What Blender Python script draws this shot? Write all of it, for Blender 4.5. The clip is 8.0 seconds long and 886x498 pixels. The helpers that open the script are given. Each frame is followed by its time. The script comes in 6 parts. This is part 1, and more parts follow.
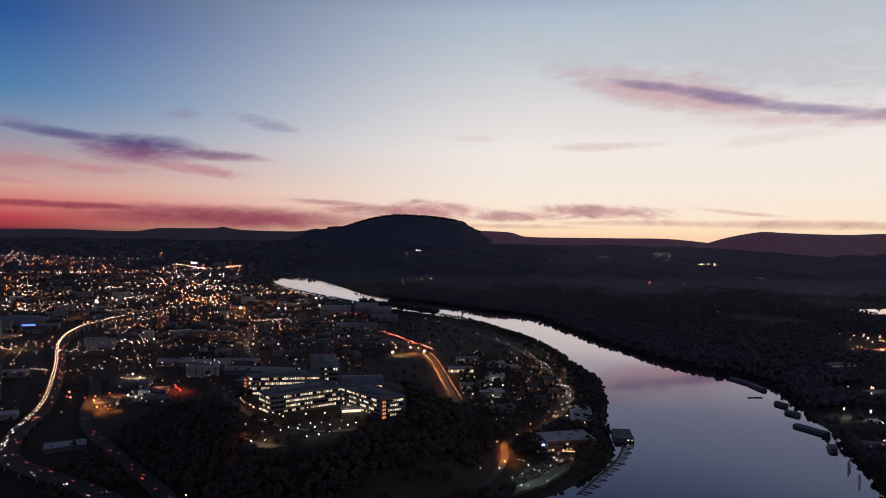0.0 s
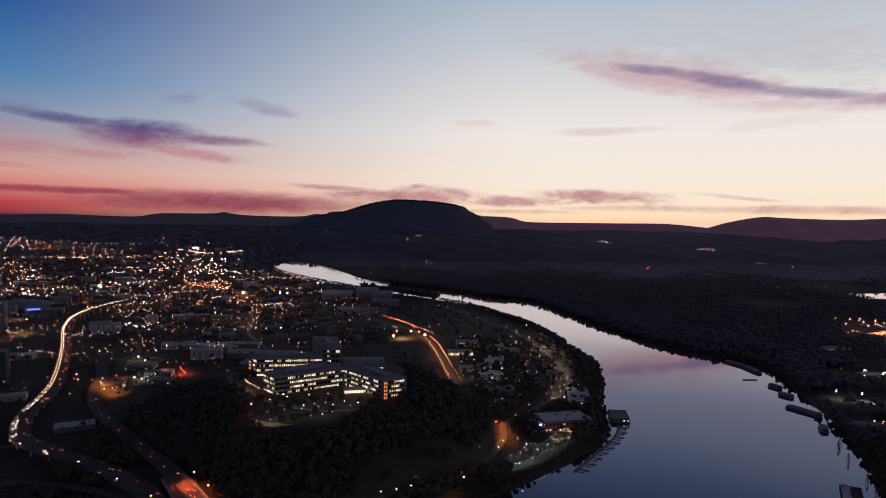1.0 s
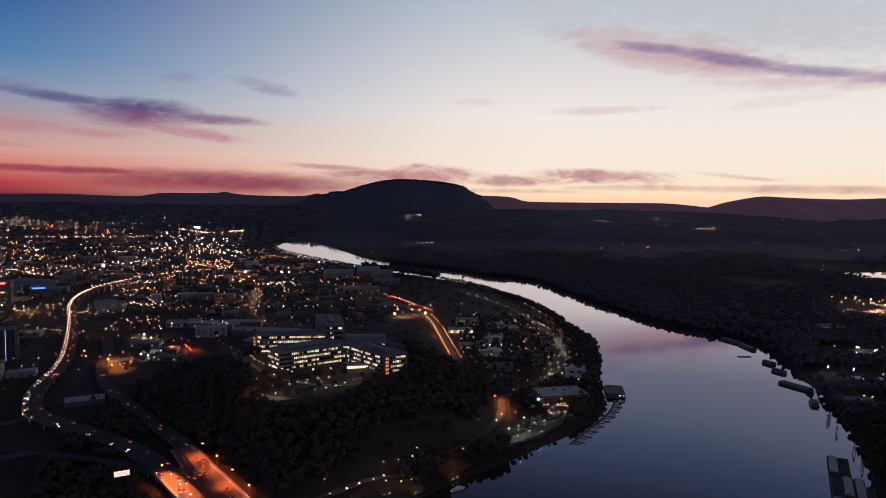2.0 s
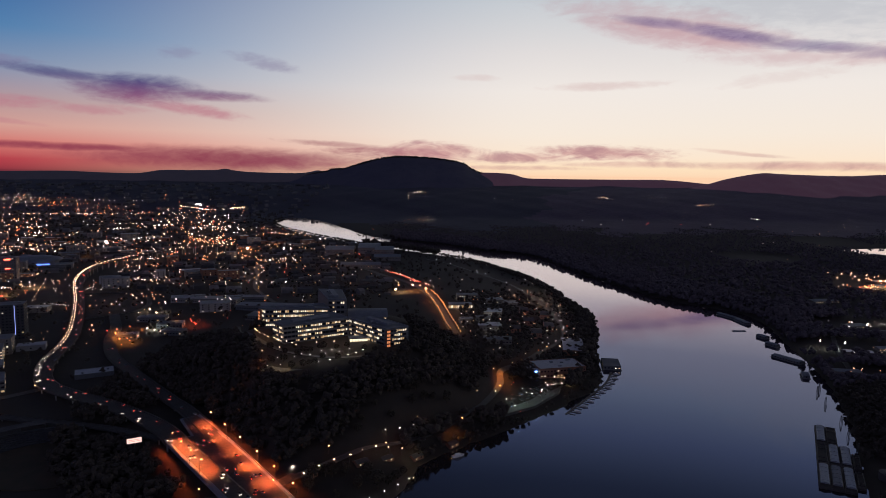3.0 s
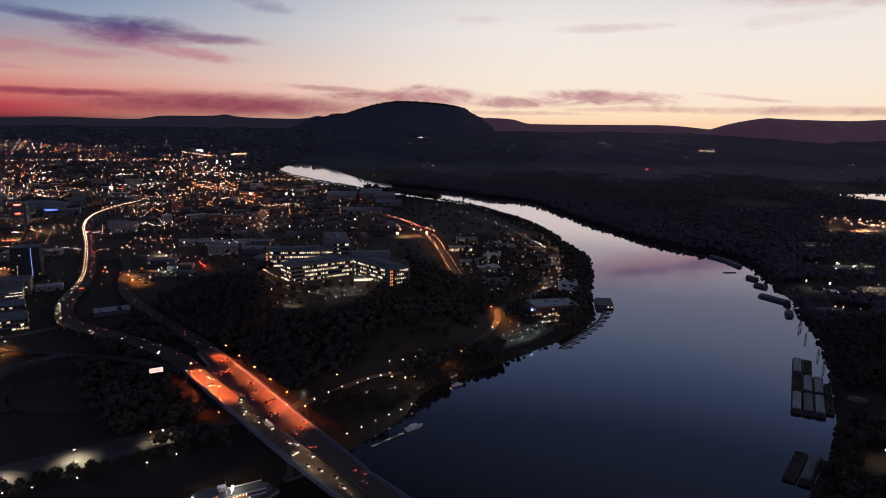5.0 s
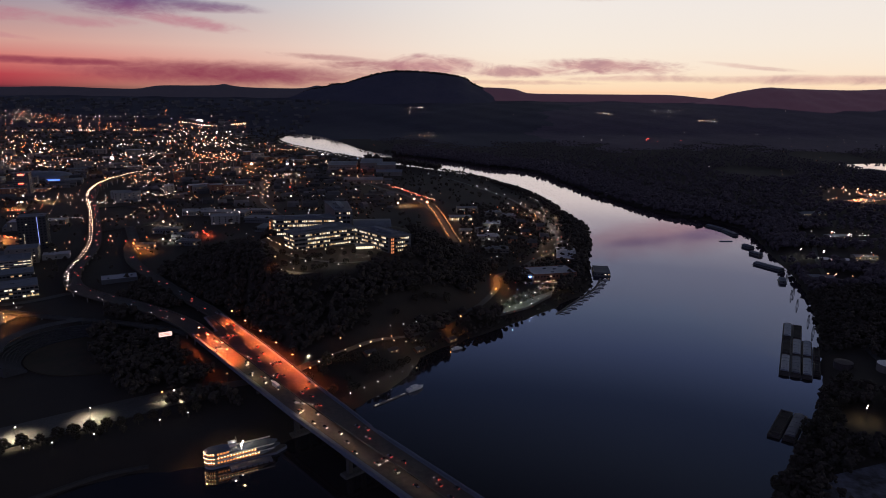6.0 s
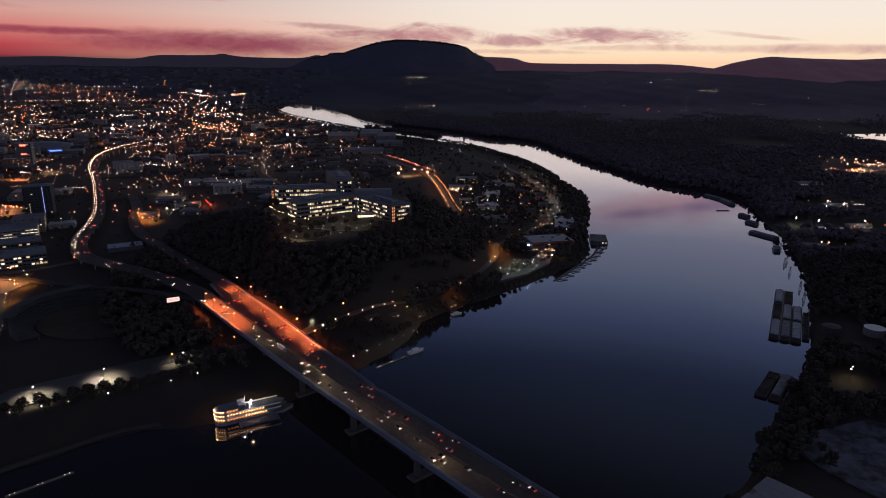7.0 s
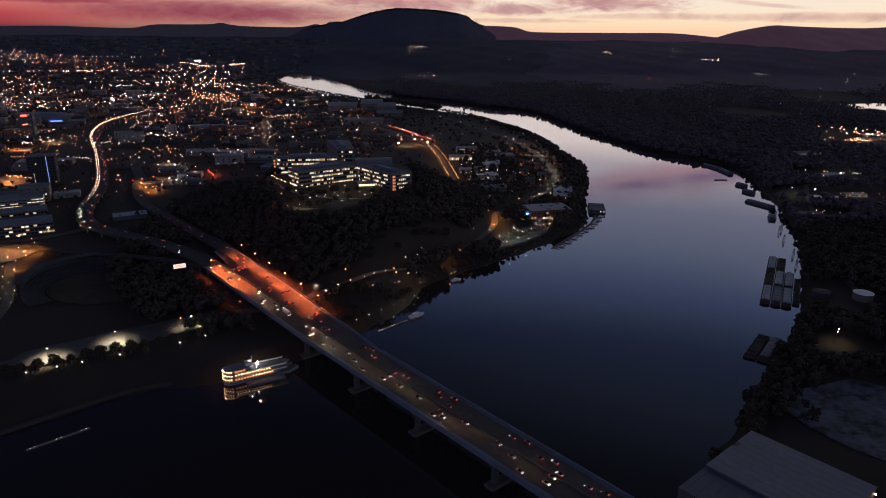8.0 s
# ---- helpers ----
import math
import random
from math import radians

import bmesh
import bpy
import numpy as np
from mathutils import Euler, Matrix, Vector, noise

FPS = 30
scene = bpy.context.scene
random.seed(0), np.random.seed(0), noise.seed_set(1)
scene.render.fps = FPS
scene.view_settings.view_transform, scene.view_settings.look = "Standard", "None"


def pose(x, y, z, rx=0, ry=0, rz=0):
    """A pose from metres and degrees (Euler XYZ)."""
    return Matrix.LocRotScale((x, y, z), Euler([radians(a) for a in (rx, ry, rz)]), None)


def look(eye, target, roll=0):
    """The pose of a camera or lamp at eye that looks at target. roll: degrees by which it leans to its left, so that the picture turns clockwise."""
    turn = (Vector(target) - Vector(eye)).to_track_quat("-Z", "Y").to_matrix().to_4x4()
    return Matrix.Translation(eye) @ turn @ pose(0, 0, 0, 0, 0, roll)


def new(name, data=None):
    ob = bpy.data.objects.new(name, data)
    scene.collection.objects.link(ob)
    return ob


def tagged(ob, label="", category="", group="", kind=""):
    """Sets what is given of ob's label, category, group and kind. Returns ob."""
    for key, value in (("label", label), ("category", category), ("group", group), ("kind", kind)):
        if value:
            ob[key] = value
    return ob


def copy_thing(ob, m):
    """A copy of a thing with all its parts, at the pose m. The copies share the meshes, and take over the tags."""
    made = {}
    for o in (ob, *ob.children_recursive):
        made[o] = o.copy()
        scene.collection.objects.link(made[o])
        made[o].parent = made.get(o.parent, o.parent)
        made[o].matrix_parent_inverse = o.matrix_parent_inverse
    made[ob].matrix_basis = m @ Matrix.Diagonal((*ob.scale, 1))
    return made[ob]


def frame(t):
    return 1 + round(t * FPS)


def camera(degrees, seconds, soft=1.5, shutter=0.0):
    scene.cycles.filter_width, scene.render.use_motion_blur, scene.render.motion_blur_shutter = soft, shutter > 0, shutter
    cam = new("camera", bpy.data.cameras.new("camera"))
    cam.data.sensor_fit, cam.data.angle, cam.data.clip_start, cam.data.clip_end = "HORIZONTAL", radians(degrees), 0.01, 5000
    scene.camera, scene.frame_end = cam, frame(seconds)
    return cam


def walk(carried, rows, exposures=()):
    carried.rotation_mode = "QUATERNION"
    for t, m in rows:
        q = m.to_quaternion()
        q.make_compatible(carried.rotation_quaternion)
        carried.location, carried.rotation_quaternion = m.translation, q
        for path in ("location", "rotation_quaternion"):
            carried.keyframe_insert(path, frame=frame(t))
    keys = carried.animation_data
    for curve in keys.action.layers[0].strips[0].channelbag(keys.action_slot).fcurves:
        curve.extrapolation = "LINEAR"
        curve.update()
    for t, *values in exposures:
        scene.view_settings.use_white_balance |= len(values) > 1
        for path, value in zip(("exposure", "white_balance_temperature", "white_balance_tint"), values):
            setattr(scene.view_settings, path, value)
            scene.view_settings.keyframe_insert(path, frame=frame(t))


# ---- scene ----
# The camera: a drone that backs away over the river, 268 m above the water, and tilts down.
cam = camera(67.0, 8.0, soft=0.9)
PATH = [
    (0, (-4.79, 131.85, 268.32), -1.344, 0.757, -0.081),
    (0.5, (-4.54, 124.54, 268.29), -1.884, 0.751, -0.070),
    (1, (-4.28, 116.96, 268.25), -2.616, 0.745, -0.059),
    (1.5, (-4.02, 109.13, 268.21), -3.455, 0.736, -0.048),
    (3, (-3.18, 84.53, 268.1), -6.317, 0.704, -0.018),
    (3.5, (-2.89, 76.06, 268.06), -7.375, 0.690, -0.008),
    (4, (-2.58, 67.52, 268.03), -8.491, 0.675, 0.002),
    (4.5, (-2.27, 58.93, 267.99), -9.663, 0.659, 0.011),
    (6, (-1.28, 33.25, 267.88), -13.367, 0.601, 0.038),
    (6.5, (-0.94, 24.82, 267.84), -14.598, 0.579, 0.046),
    (7, (-0.59, 16.52, 267.8), -15.805, 0.556, 0.054),
    (7.5, (-0.22, 8.38, 267.77), -16.998, 0.531, 0.062),
    (8, (0.14, 0.43, 267.73), -18.227, 0.505, 0.070),
]


def heading(eye, pitch, roll, yaw):
    """A camera pose from degrees: yaw to the left of +y, pitch up."""
    y, p = radians(yaw), radians(pitch)
    ahead = Vector((-math.sin(y) * math.cos(p), math.cos(y) * math.cos(p), math.sin(p)))
    return look(eye, Vector(eye) + ahead * 100, roll)


walk(cam, [(t, heading(eye, p, r, y)) for t, eye, p, r, y in PATH])
# ---- the dusk sky ----


class Nodes:
    """Short hand for building node trees."""

    def __init__(self, tree):
        self.tree = tree
        tree.nodes.clear()

    def put(self, kind):
        return self.tree.nodes.new(kind)

    def join(self, a, b):
        self.tree.links.new(a, b)

    def feed(self, socket, value):
        if isinstance(value, bpy.types.NodeSocket):
            self.join(value, socket)
        else:
            socket.default_value = value

    def math(self, op, a, b=0.0, c=None, clamp=False):
        n = self.put("ShaderNodeMath")
        n.operation, n.use_clamp = op, clamp
        self.feed(n.inputs[0], a)
        self.feed(n.inputs[1], b)
        if c is not None:
            self.feed(n.inputs[2], c)
        return n.outputs[0]

    def smooth(self, value, low, high, to_low=0.0, to_high=1.0):
        n = self.put("ShaderNodeMapRange")
        n.interpolation_type = "SMOOTHSTEP"
        for k, v in enumerate((value, low, high, to_low, to_high)):
            self.feed(n.inputs[k], v)
        return n.outputs[0]

    def ramp(self, value, stops):
        n = self.put("ShaderNodeValToRGB")
        el = n.color_ramp.elements
        while len(el) < len(stops):
            el.new(0.5)
        for e, (pos, col) in zip(el, stops):
            e.position, e.color = pos, (*col, 1)
        self.feed(n.inputs[0], value)
        return n.outputs[0]

    def mix(self, fac, a, b, blend="MIX"):
        n = self.put("ShaderNodeMix")
        n.data_type, n.blend_type = "RGBA", blend
        self.feed(n.inputs[0], fac)
        for socket, value in ((n.inputs[6], a), (n.inputs[7], b)):
            self.feed(socket, (*value, 1) if isinstance(value, tuple) else value)
        return n.outputs[2]

    def noise(self, vector, scale, detail=4.0, rough=0.55, distort=0.0):
        n = self.put("ShaderNodeTexNoise")
        if vector is not None:
            self.join(vector, n.inputs["Vector"])
        n.inputs["Scale"].default_value, n.inputs["Detail"].default_value = scale, detail
        n.inputs["Roughness"].default_value, n.inputs["Distortion"].default_value = rough, distort
        return n.outputs["Fac"]


def lin(r, g, b):
    """Linear colour of display values from 0 to 255."""
    return tuple(((v / 255 + 0.055) / 1.055) ** 2.4 if v > 10 else v / 255 / 12.92 for v in (r, g, b))


def build_sky():
    world = bpy.data.worlds.new("dusk_sky")
    scene.world = world
    world.use_nodes = True
    g = Nodes(world.node_tree)
    where = g.put("ShaderNodeTexCoord").outputs["Generated"]
    split = g.put("ShaderNodeSeparateXYZ")
    g.join(where, split.inputs[0])
    x, y, z = split.outputs
    az = g.math("MULTIPLY", g.math("ARCTAN2", x, y), 57.2958)
    el = g.math("MULTIPLY", g.math("ARCSINE", z), 57.2958)
    # Colours over 0 to 90 degrees of height, by the square root, for the cold side and the glowing side.
    up = g.math("SQRT", g.math("DIVIDE", g.math("MAXIMUM", el, 0.0), 90.0))
    pos = lambda e: math.sqrt(e / 90)  # noqa: E731
    cold = g.ramp(up, [(0, lin(112, 28, 50)), (pos(0.8), lin(178, 52, 68)), (pos(2.0), lin(210, 116, 110)), (pos(3.2), lin(210, 156, 146)),
                       (pos(5.0), lin(178, 148, 152)), (pos(7.5), lin(126, 144, 174)), (pos(10), lin(74, 124, 172)), (pos(15), lin(26, 82, 150)),
                       (pos(20), lin(24, 54, 102)), (pos(27), lin(20, 28, 48)), (pos(36), lin(17, 19, 28)), (1, lin(20, 23, 32))])
    warm = g.ramp(up, [(0, lin(253, 210, 174)), (pos(0.7), lin(254, 226, 192)), (pos(1.6), lin(252, 231, 208)), (pos(3.5), lin(247, 234, 220)),
                       (pos(7), lin(241, 233, 227)), (pos(10), lin(226, 221, 220)), (pos(14), lin(200, 205, 211)), (pos(18), lin(174, 188, 204)),
                       (pos(21), lin(136, 150, 184)), (pos(25), lin(84, 96, 128)), (pos(35), lin(42, 47, 62)), (1, lin(30, 31, 38))])
    # Higher up, the glow draws back towards the sunset.
    side = g.smooth(g.math("SUBTRACT", az, g.math("MULTIPLY", g.math("MAXIMUM", g.math("SUBTRACT", el, 19.0), 0.0), 1.3)), -38.0, 10.0)
    sky = g.mix(side, cold, warm)
    # Away from the sunset the sky goes over into night blue.
    away = g.smooth(g.math("ABSOLUTE", g.math("SUBTRACT", az, 22.0)), 62.0, 140.0)
    night = g.ramp(up, [(0, lin(110, 104, 132)), (pos(8), lin(120, 124, 166)), (pos(40), lin(98, 100, 128)), (1, lin(52, 51, 62))])
    sky = g.mix(away, sky, night)

    # Thin clouds: bands with a bent middle line, frayed by drawn-out noise that also warps their outline.
    def plane(ka, ke, shift=0.0):
        n = g.put("ShaderNodeCombineXYZ")
        for k, v in enumerate((g.math("MULTIPLY", az, ka), g.math("MULTIPLY", el, ke), shift)):
            g.feed(n.inputs[k], v)
        return n.outputs[0]

    bend = g.math("SUBTRACT", g.noise(plane(0.10, 0.30, 3.0), 1.0, 4.0, 0.55), 0.5)
    fray = g.math("SUBTRACT", g.noise(plane(0.30, 0.95, 7.0), 1.0, 7.0, 0.60, 0.9), 0.5)
    wisps = g.math("SUBTRACT", g.noise(plane(0.8, 2.1, 11.0), 1.0, 6.0, 0.6, 0.8), 0.5)
    el_bent = g.math("ADD", el, g.math("MULTIPLY", bend, 0.55))

    def streak(a, e, half_a, half_e, tilt, amount, bite=1.0, soft=1.0, arch=0.0):
        """A band round azimuth a and height e; soft widens its edge, arch bends its ends up or down."""
        da, de = g.math("SUBTRACT", az, a), g.math("SUBTRACT", el_bent, e)
        de = g.math("SUBTRACT", de, g.math("MULTIPLY", da, tilt))
        if arch:
            de = g.math("SUBTRACT", de, g.math("MULTIPLY", g.math("POWER", da, 2.0), arch))
        r = g.math("ADD", g.math("POWER", g.math("DIVIDE", da, half_a), 2.0), g.math("POWER", g.math("DIVIDE", de, half_e), 2.0))
        torn = g.math("ADD", g.math("MULTIPLY", fray, 3.4 * bite), g.math("MULTIPLY", wisps, 1.7 * bite))
        body = g.math("ADD", g.math("SUBTRACT", 1.0, r), torn)
        return g.math("MULTIPLY", g.smooth(body, -0.5 * soft, 1.3), amount)

    def both(parts):
        total = parts[0]
        for p in parts[1:]:
            total = g.math("MAXIMUM", total, p)
        return total

    # The violet cloud over the cold side, its two tails and the small ones round it.
    violet = both([streak(-24.2, 6.25, 4.4, 1.05, -0.01, 1.0, 0.5, 1.3), streak(-29.3, 7.0, 4.0, 0.42, -0.09, 0.8, 0.5, 1.2), streak(-19.2, 6.1, 4.6, 0.42, -0.03, 0.85, 0.5, 1.2)])
    rosy = both([streak(-20.4, 4.95, 4.2, 0.5, -0.12, 0.7, 0.6, 1.4), streak(-33.5, 4.9, 4.0, 0.5, 0.0, 0.55, 0.8, 1.4), streak(-27.0, 4.6, 3.4, 0.4, 0.0, 0.45, 0.9, 1.4), streak(-33.0, 3.5, 2.6, 0.2, -0.1, 0.35, 0.8)])
    small = both([streak(-34.0, 7.6, 3.2, 0.4, 0.0, 0.5, 0.8, 1.4), streak(-14.8, 8.75, 2.4, 0.5, -0.2, 0.45, 1.0, 1.6), streak(-21.3, 9.15, 1.3, 0.45, 0.05, 0.3, 1.2, 1.6)])
    # The long dark line on the bright side with a pink edge under it, and the grey veil above.
    line = both([streak(17.2, 11.95, 3.4, 0.40, -0.16, 0.7, 0.45, 1.4), streak(22.5, 10.85, 4.4, 0.46, -0.21, 0.85, 0.45, 1.4), streak(28.5, 9.6, 4.6, 0.40, -0.12, 0.75, 0.5, 1.4), streak(35.0, 9.0, 5.0, 0.40, 0.02, 0.6, 0.5, 1.4)])
    edge = both([streak(19.0, 11.2, 7.5, 1.15, -0.17, 0.72, 0.5, 1.8), streak(31.0, 8.85, 9.0, 0.7, -0.04, 0.45, 0.7, 1.6), streak(15.5, 12.7, 6.5, 0.9, -0.12, 0.4, 0.9, 1.8)])
    faint = both([streak(13.0, 7.35, 4.6, 0.36, 0.02, 0.45, 0.8, 1.3), streak(2.6, 8.0, 2.2, 0.25, 0.0, 0.3, 0.8, 1.3), streak(26.5, 7.6, 4.0, 0.5, 0.1, 0.22, 1.2, 1.4), streak(36.0, 3.4, 2.4, 0.9, -0.1, 0.45, 1.2)])
    veil = both([streak(26.0, 13.4, 13.0, 2.4, -0.16, 0.6, 1.1, 1.6), streak(12.0, 13.8, 8.0, 1.7, -0.3, 0.45, 1.1, 1.6), streak(33, 17.0, 12, 3.0, 0.1, 0.55, 1.4, 1.6)])
    # The bank of cloud along the skyline: a long rosy bar to the cold side, torn greyish pink ones to the bright side.
    bar = both([streak(-17.0, 1.05, 12.5, 1.0, -0.012, 0.97, 0.3), streak(-29.5, 1.75, 8.0, 0.30, -0.03, 0.9, 0.35), streak(-5.0, 1.75, 5.5, 0.62, -0.03, 0.85, 0.6), streak(-9.0, 2.45, 4.6, 0.24, -0.05, 0.55, 0.7)])
    torn_bank = both([streak(-0.5, 2.0, 4.2, 0.75, -0.05, 0.85, 0.85), streak(6.5, 1.55, 5.0, 0.5, 0.02, 0.8, 0.85), streak(13.0, 1.95, 6.0, 0.62, -0.04, 0.85, 0.9), streak(15.5, 1.0, 6.0, 0.28, 0.0, 0.6, 0.7),
                      streak(23.5, 1.95, 3.2, 0.18, -0.09, 0.45, 0.6), streak(30.0, 0.95, 11.0, 0.36, -0.005, 0.7, 0.45), streak(5.0, 0.65, 8.0, 0.2, 0.0, 0.5, 0.7)])
    sky = g.mix(veil, sky, lin(190, 191, 198))
    sky = g.mix(rosy, sky, lin(186, 112, 132))
    sky = g.mix(small, sky, lin(128, 116, 152))
    sky = g.mix(violet, sky, g.mix(g.smooth(el_bent, 5.4, 7.2), lin(140, 88, 122), lin(76, 74, 124)))
    sky = g.mix(edge, sky, lin(198, 150, 158))
    sky = g.mix(line, sky, g.mix(g.smooth(wisps, -0.12, 0.12), lin(106, 90, 138), lin(138, 122, 158)))
    sky = g.mix(faint, sky, lin(208, 176, 174))
    sky = g.mix(bar, sky, g.mix(g.smooth(az, -20.0, 2.0), lin(134, 50, 76), lin(172, 106, 120)))
    sky = g.mix(torn_bank, sky, g.mix(g.smooth(fray, -0.1, 0.2), lin(206, 152, 150), lin(176, 122, 132)))
    back = g.put("ShaderNodeBackground")
    g.join(sky, back.inputs[0])
    back.inputs[1].default_value = SKY
    g.join(back.outputs[0], g.put("ShaderNodeOutputWorld").inputs[0])


SKY = 1.0
build_sky()
# ---- materials ----


def surface(name, colour, colour2=None, rough=0.8, metal=0.0, grain=0.5, stain=0.02, bump=0.0, island=0.0, coords="Object"):
    """A worn surface: two colours mixed by a fine and a broad noise, with relief."""
    m = bpy.data.materials.new(name)
    m.use_nodes = True
    g = Nodes(m.node_tree)
    p = g.put("ShaderNodeBsdfPrincipled")
    at = g.put("ShaderNodeTexCoord").outputs[coords]
    fine, broad = g.noise(at, grain, 5.0), g.noise(at, stain, 4.0)
    amount = g.smooth(g.math("ADD", g.math("MULTIPLY", fine, 0.5), g.math("MULTIPLY", broad, 0.5)), 0.32, 0.68)
    c = g.mix(amount, colour, colour2 or tuple(v * 0.6 for v in colour))
    if island:
        rnd = g.put("ShaderNodeNewGeometry").outputs["Random Per Island"]
        c = g.mix(1.0, c, g.ramp(rnd, [(0, (1 - island,) * 3), (1, (1, 1, 1))]), "MULTIPLY")
    g.join(c, p.inputs["Base Color"])
    p.inputs["Metallic"].default_value = metal
    p.inputs["Specular IOR Level"].default_value = 0.25 if rough > 0.88 else 0.4
    g.join(g.math("ADD", rough - 0.08, g.math("MULTIPLY", fine, 0.16), clamp=True), p.inputs["Roughness"])
    if bump:
        b = g.put("ShaderNodeBump")
        b.inputs["Strength"].default_value, b.inputs["Distance"].default_value = 0.6, bump
        g.join(fine, b.inputs["Height"])
        g.join(b.outputs[0], p.inputs["Normal"])
    g.join(p.outputs[0], g.put("ShaderNodeOutputMaterial").inputs[0])
    return m


def glow(name, colour, strength, sampled=True):
    """A lamp or a lit pane."""
    m = bpy.data.materials.new(name)
    m.use_nodes = True
    g = Nodes(m.node_tree)
    e = g.put("ShaderNodeEmission")
    e.inputs[0].default_value, e.inputs[1].default_value = (*colour, 1), strength
    g.join(e.outputs[0], g.put("ShaderNodeOutputMaterial").inputs[0])
    if not sampled:
        m.cycles.emission_sampling = "NONE"
    return m


def lit_pane(name, strength):
    """A lit office window: warm light broken up by blinds, desks and ceiling lamps."""
    m = bpy.data.materials.new(name)
    m.use_nodes = True
    g = Nodes(m.node_tree)
    at = g.put("ShaderNodeTexCoord").outputs["Object"]
    rnd = g.put("ShaderNodeObjectInfo").outputs["Random"]
    patch = g.smooth(g.noise(at, 0.9, 3.0), 0.3, 0.7, 0.35, 1.0)
    c = g.ramp(rnd, [(0, (1.0, 0.62, 0.30)), (0.5, (1.0, 0.74, 0.46)), (1, (0.95, 0.86, 0.70))])
    e = g.put("ShaderNodeEmission")
    g.join(c, e.inputs[0])
    g.join(g.math("MULTIPLY", g.math("MULTIPLY", patch, strength), g.smooth(rnd, 0.0, 1.0, 0.45, 1.2)), e.inputs[1])
    gloss = g.put("ShaderNodeBsdfGlossy")
    gloss.inputs["Color"].default_value, gloss.inputs["Roughness"].default_value = (0.04, 0.045, 0.05, 1), 0.08
    add = g.put("ShaderNodeAddShader")
    g.join(e.outputs[0], add.inputs[0])
    g.join(gloss.outputs[0], add.inputs[1])
    g.join(add.outputs[0], g.put("ShaderNodeOutputMaterial").inputs[0])
    return m


def build_water():
    m = bpy.data.materials.new("river_water")
    m.use_nodes = True
    g = Nodes(m.node_tree)
    deep = g.put("ShaderNodeBsdfDiffuse")
    deep.inputs["Color"].default_value = (0.0175, 0.0145, 0.0155, 1)
    p = g.put("ShaderNodeBsdfGlossy")
    # Gloss grows from steep to grazing; the reflection's blue and rose are painted in.
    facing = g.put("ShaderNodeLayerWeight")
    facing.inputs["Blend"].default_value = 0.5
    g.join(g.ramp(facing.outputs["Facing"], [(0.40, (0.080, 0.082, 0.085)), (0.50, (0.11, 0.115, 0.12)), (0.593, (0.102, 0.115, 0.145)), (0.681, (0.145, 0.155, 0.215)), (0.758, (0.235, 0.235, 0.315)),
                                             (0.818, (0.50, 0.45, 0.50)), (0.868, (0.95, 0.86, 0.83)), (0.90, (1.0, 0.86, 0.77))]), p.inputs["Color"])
    at = g.put("ShaderNodeTexCoord").outputs["Object"]
    broad, fine = g.noise(at, 0.006, 3.0), g.noise(at, 0.35, 3.0)
    g.join(g.smooth(broad, 0.35, 0.7, 0.03, 0.07), p.inputs["Roughness"])
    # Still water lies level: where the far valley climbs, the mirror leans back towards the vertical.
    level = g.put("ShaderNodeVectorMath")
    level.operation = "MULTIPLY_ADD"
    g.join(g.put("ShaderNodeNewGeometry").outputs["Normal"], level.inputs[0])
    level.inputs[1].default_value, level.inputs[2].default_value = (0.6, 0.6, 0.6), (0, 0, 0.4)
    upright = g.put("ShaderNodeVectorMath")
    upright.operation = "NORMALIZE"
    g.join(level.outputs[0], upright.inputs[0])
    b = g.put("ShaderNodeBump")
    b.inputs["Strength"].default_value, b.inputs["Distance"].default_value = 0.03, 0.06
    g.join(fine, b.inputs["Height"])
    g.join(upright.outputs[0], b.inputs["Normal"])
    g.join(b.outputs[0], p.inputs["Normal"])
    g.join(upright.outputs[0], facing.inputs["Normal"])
    both = g.put("ShaderNodeAddShader")
    g.join(deep.outputs[0], both.inputs[0])
    g.join(p.outputs[0], both.inputs[1])
    g.join(both.outputs[0], g.put("ShaderNodeOutputMaterial").inputs[0])
    return m


WATER = build_water()
EARTH = surface("grass_and_earth", (0.025, 0.021, 0.018), (0.036, 0.029, 0.024), 0.95, grain=0.05, stain=0.006, bump=0.3)
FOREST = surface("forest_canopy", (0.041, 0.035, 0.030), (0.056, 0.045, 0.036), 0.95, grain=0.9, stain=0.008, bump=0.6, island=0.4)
# Canopy for the woods farther off, paled and tinted violet for air haze.
HAZED_WOODS = surface("hazed_woods", (0.070, 0.060, 0.072), (0.094, 0.078, 0.088), 0.95, grain=0.9, stain=0.008, bump=0.4, island=0.3)
LEAF = surface("autumn_leaves", (0.040, 0.038, 0.028), (0.060, 0.046, 0.032), 0.9, grain=1.6, stain=0.1, bump=0.5, island=0.5)
# Violet air haze is put into this base colour of the far valley.
HAZED_VALLEY = surface("hazed_valley_woods", (0.060, 0.046, 0.070), (0.082, 0.062, 0.092), 0.95, grain=0.04, stain=0.006, bump=4.0)
BARK = surface("bark", (0.07, 0.055, 0.04), None, 0.95, grain=3.0, stain=0.5)
ASPHALT = surface("asphalt", (0.036, 0.036, 0.037), (0.052, 0.050, 0.048), 0.85, grain=0.6, stain=0.03, bump=0.01)
# Mountain and foothill woods, with blue air haze mixed into both base colours.
HAZED_MOUNTAIN = surface("hazed_mountain_woods", (0.058, 0.060, 0.088), (0.074, 0.072, 0.100), 0.95, grain=0.05, stain=0.004, bump=3.0)
HAZED_FOOTHILLS = surface("hazed_foothill_woods", (0.033, 0.034, 0.050), (0.046, 0.044, 0.062), 0.95, grain=0.05, stain=0.004, bump=3.0)
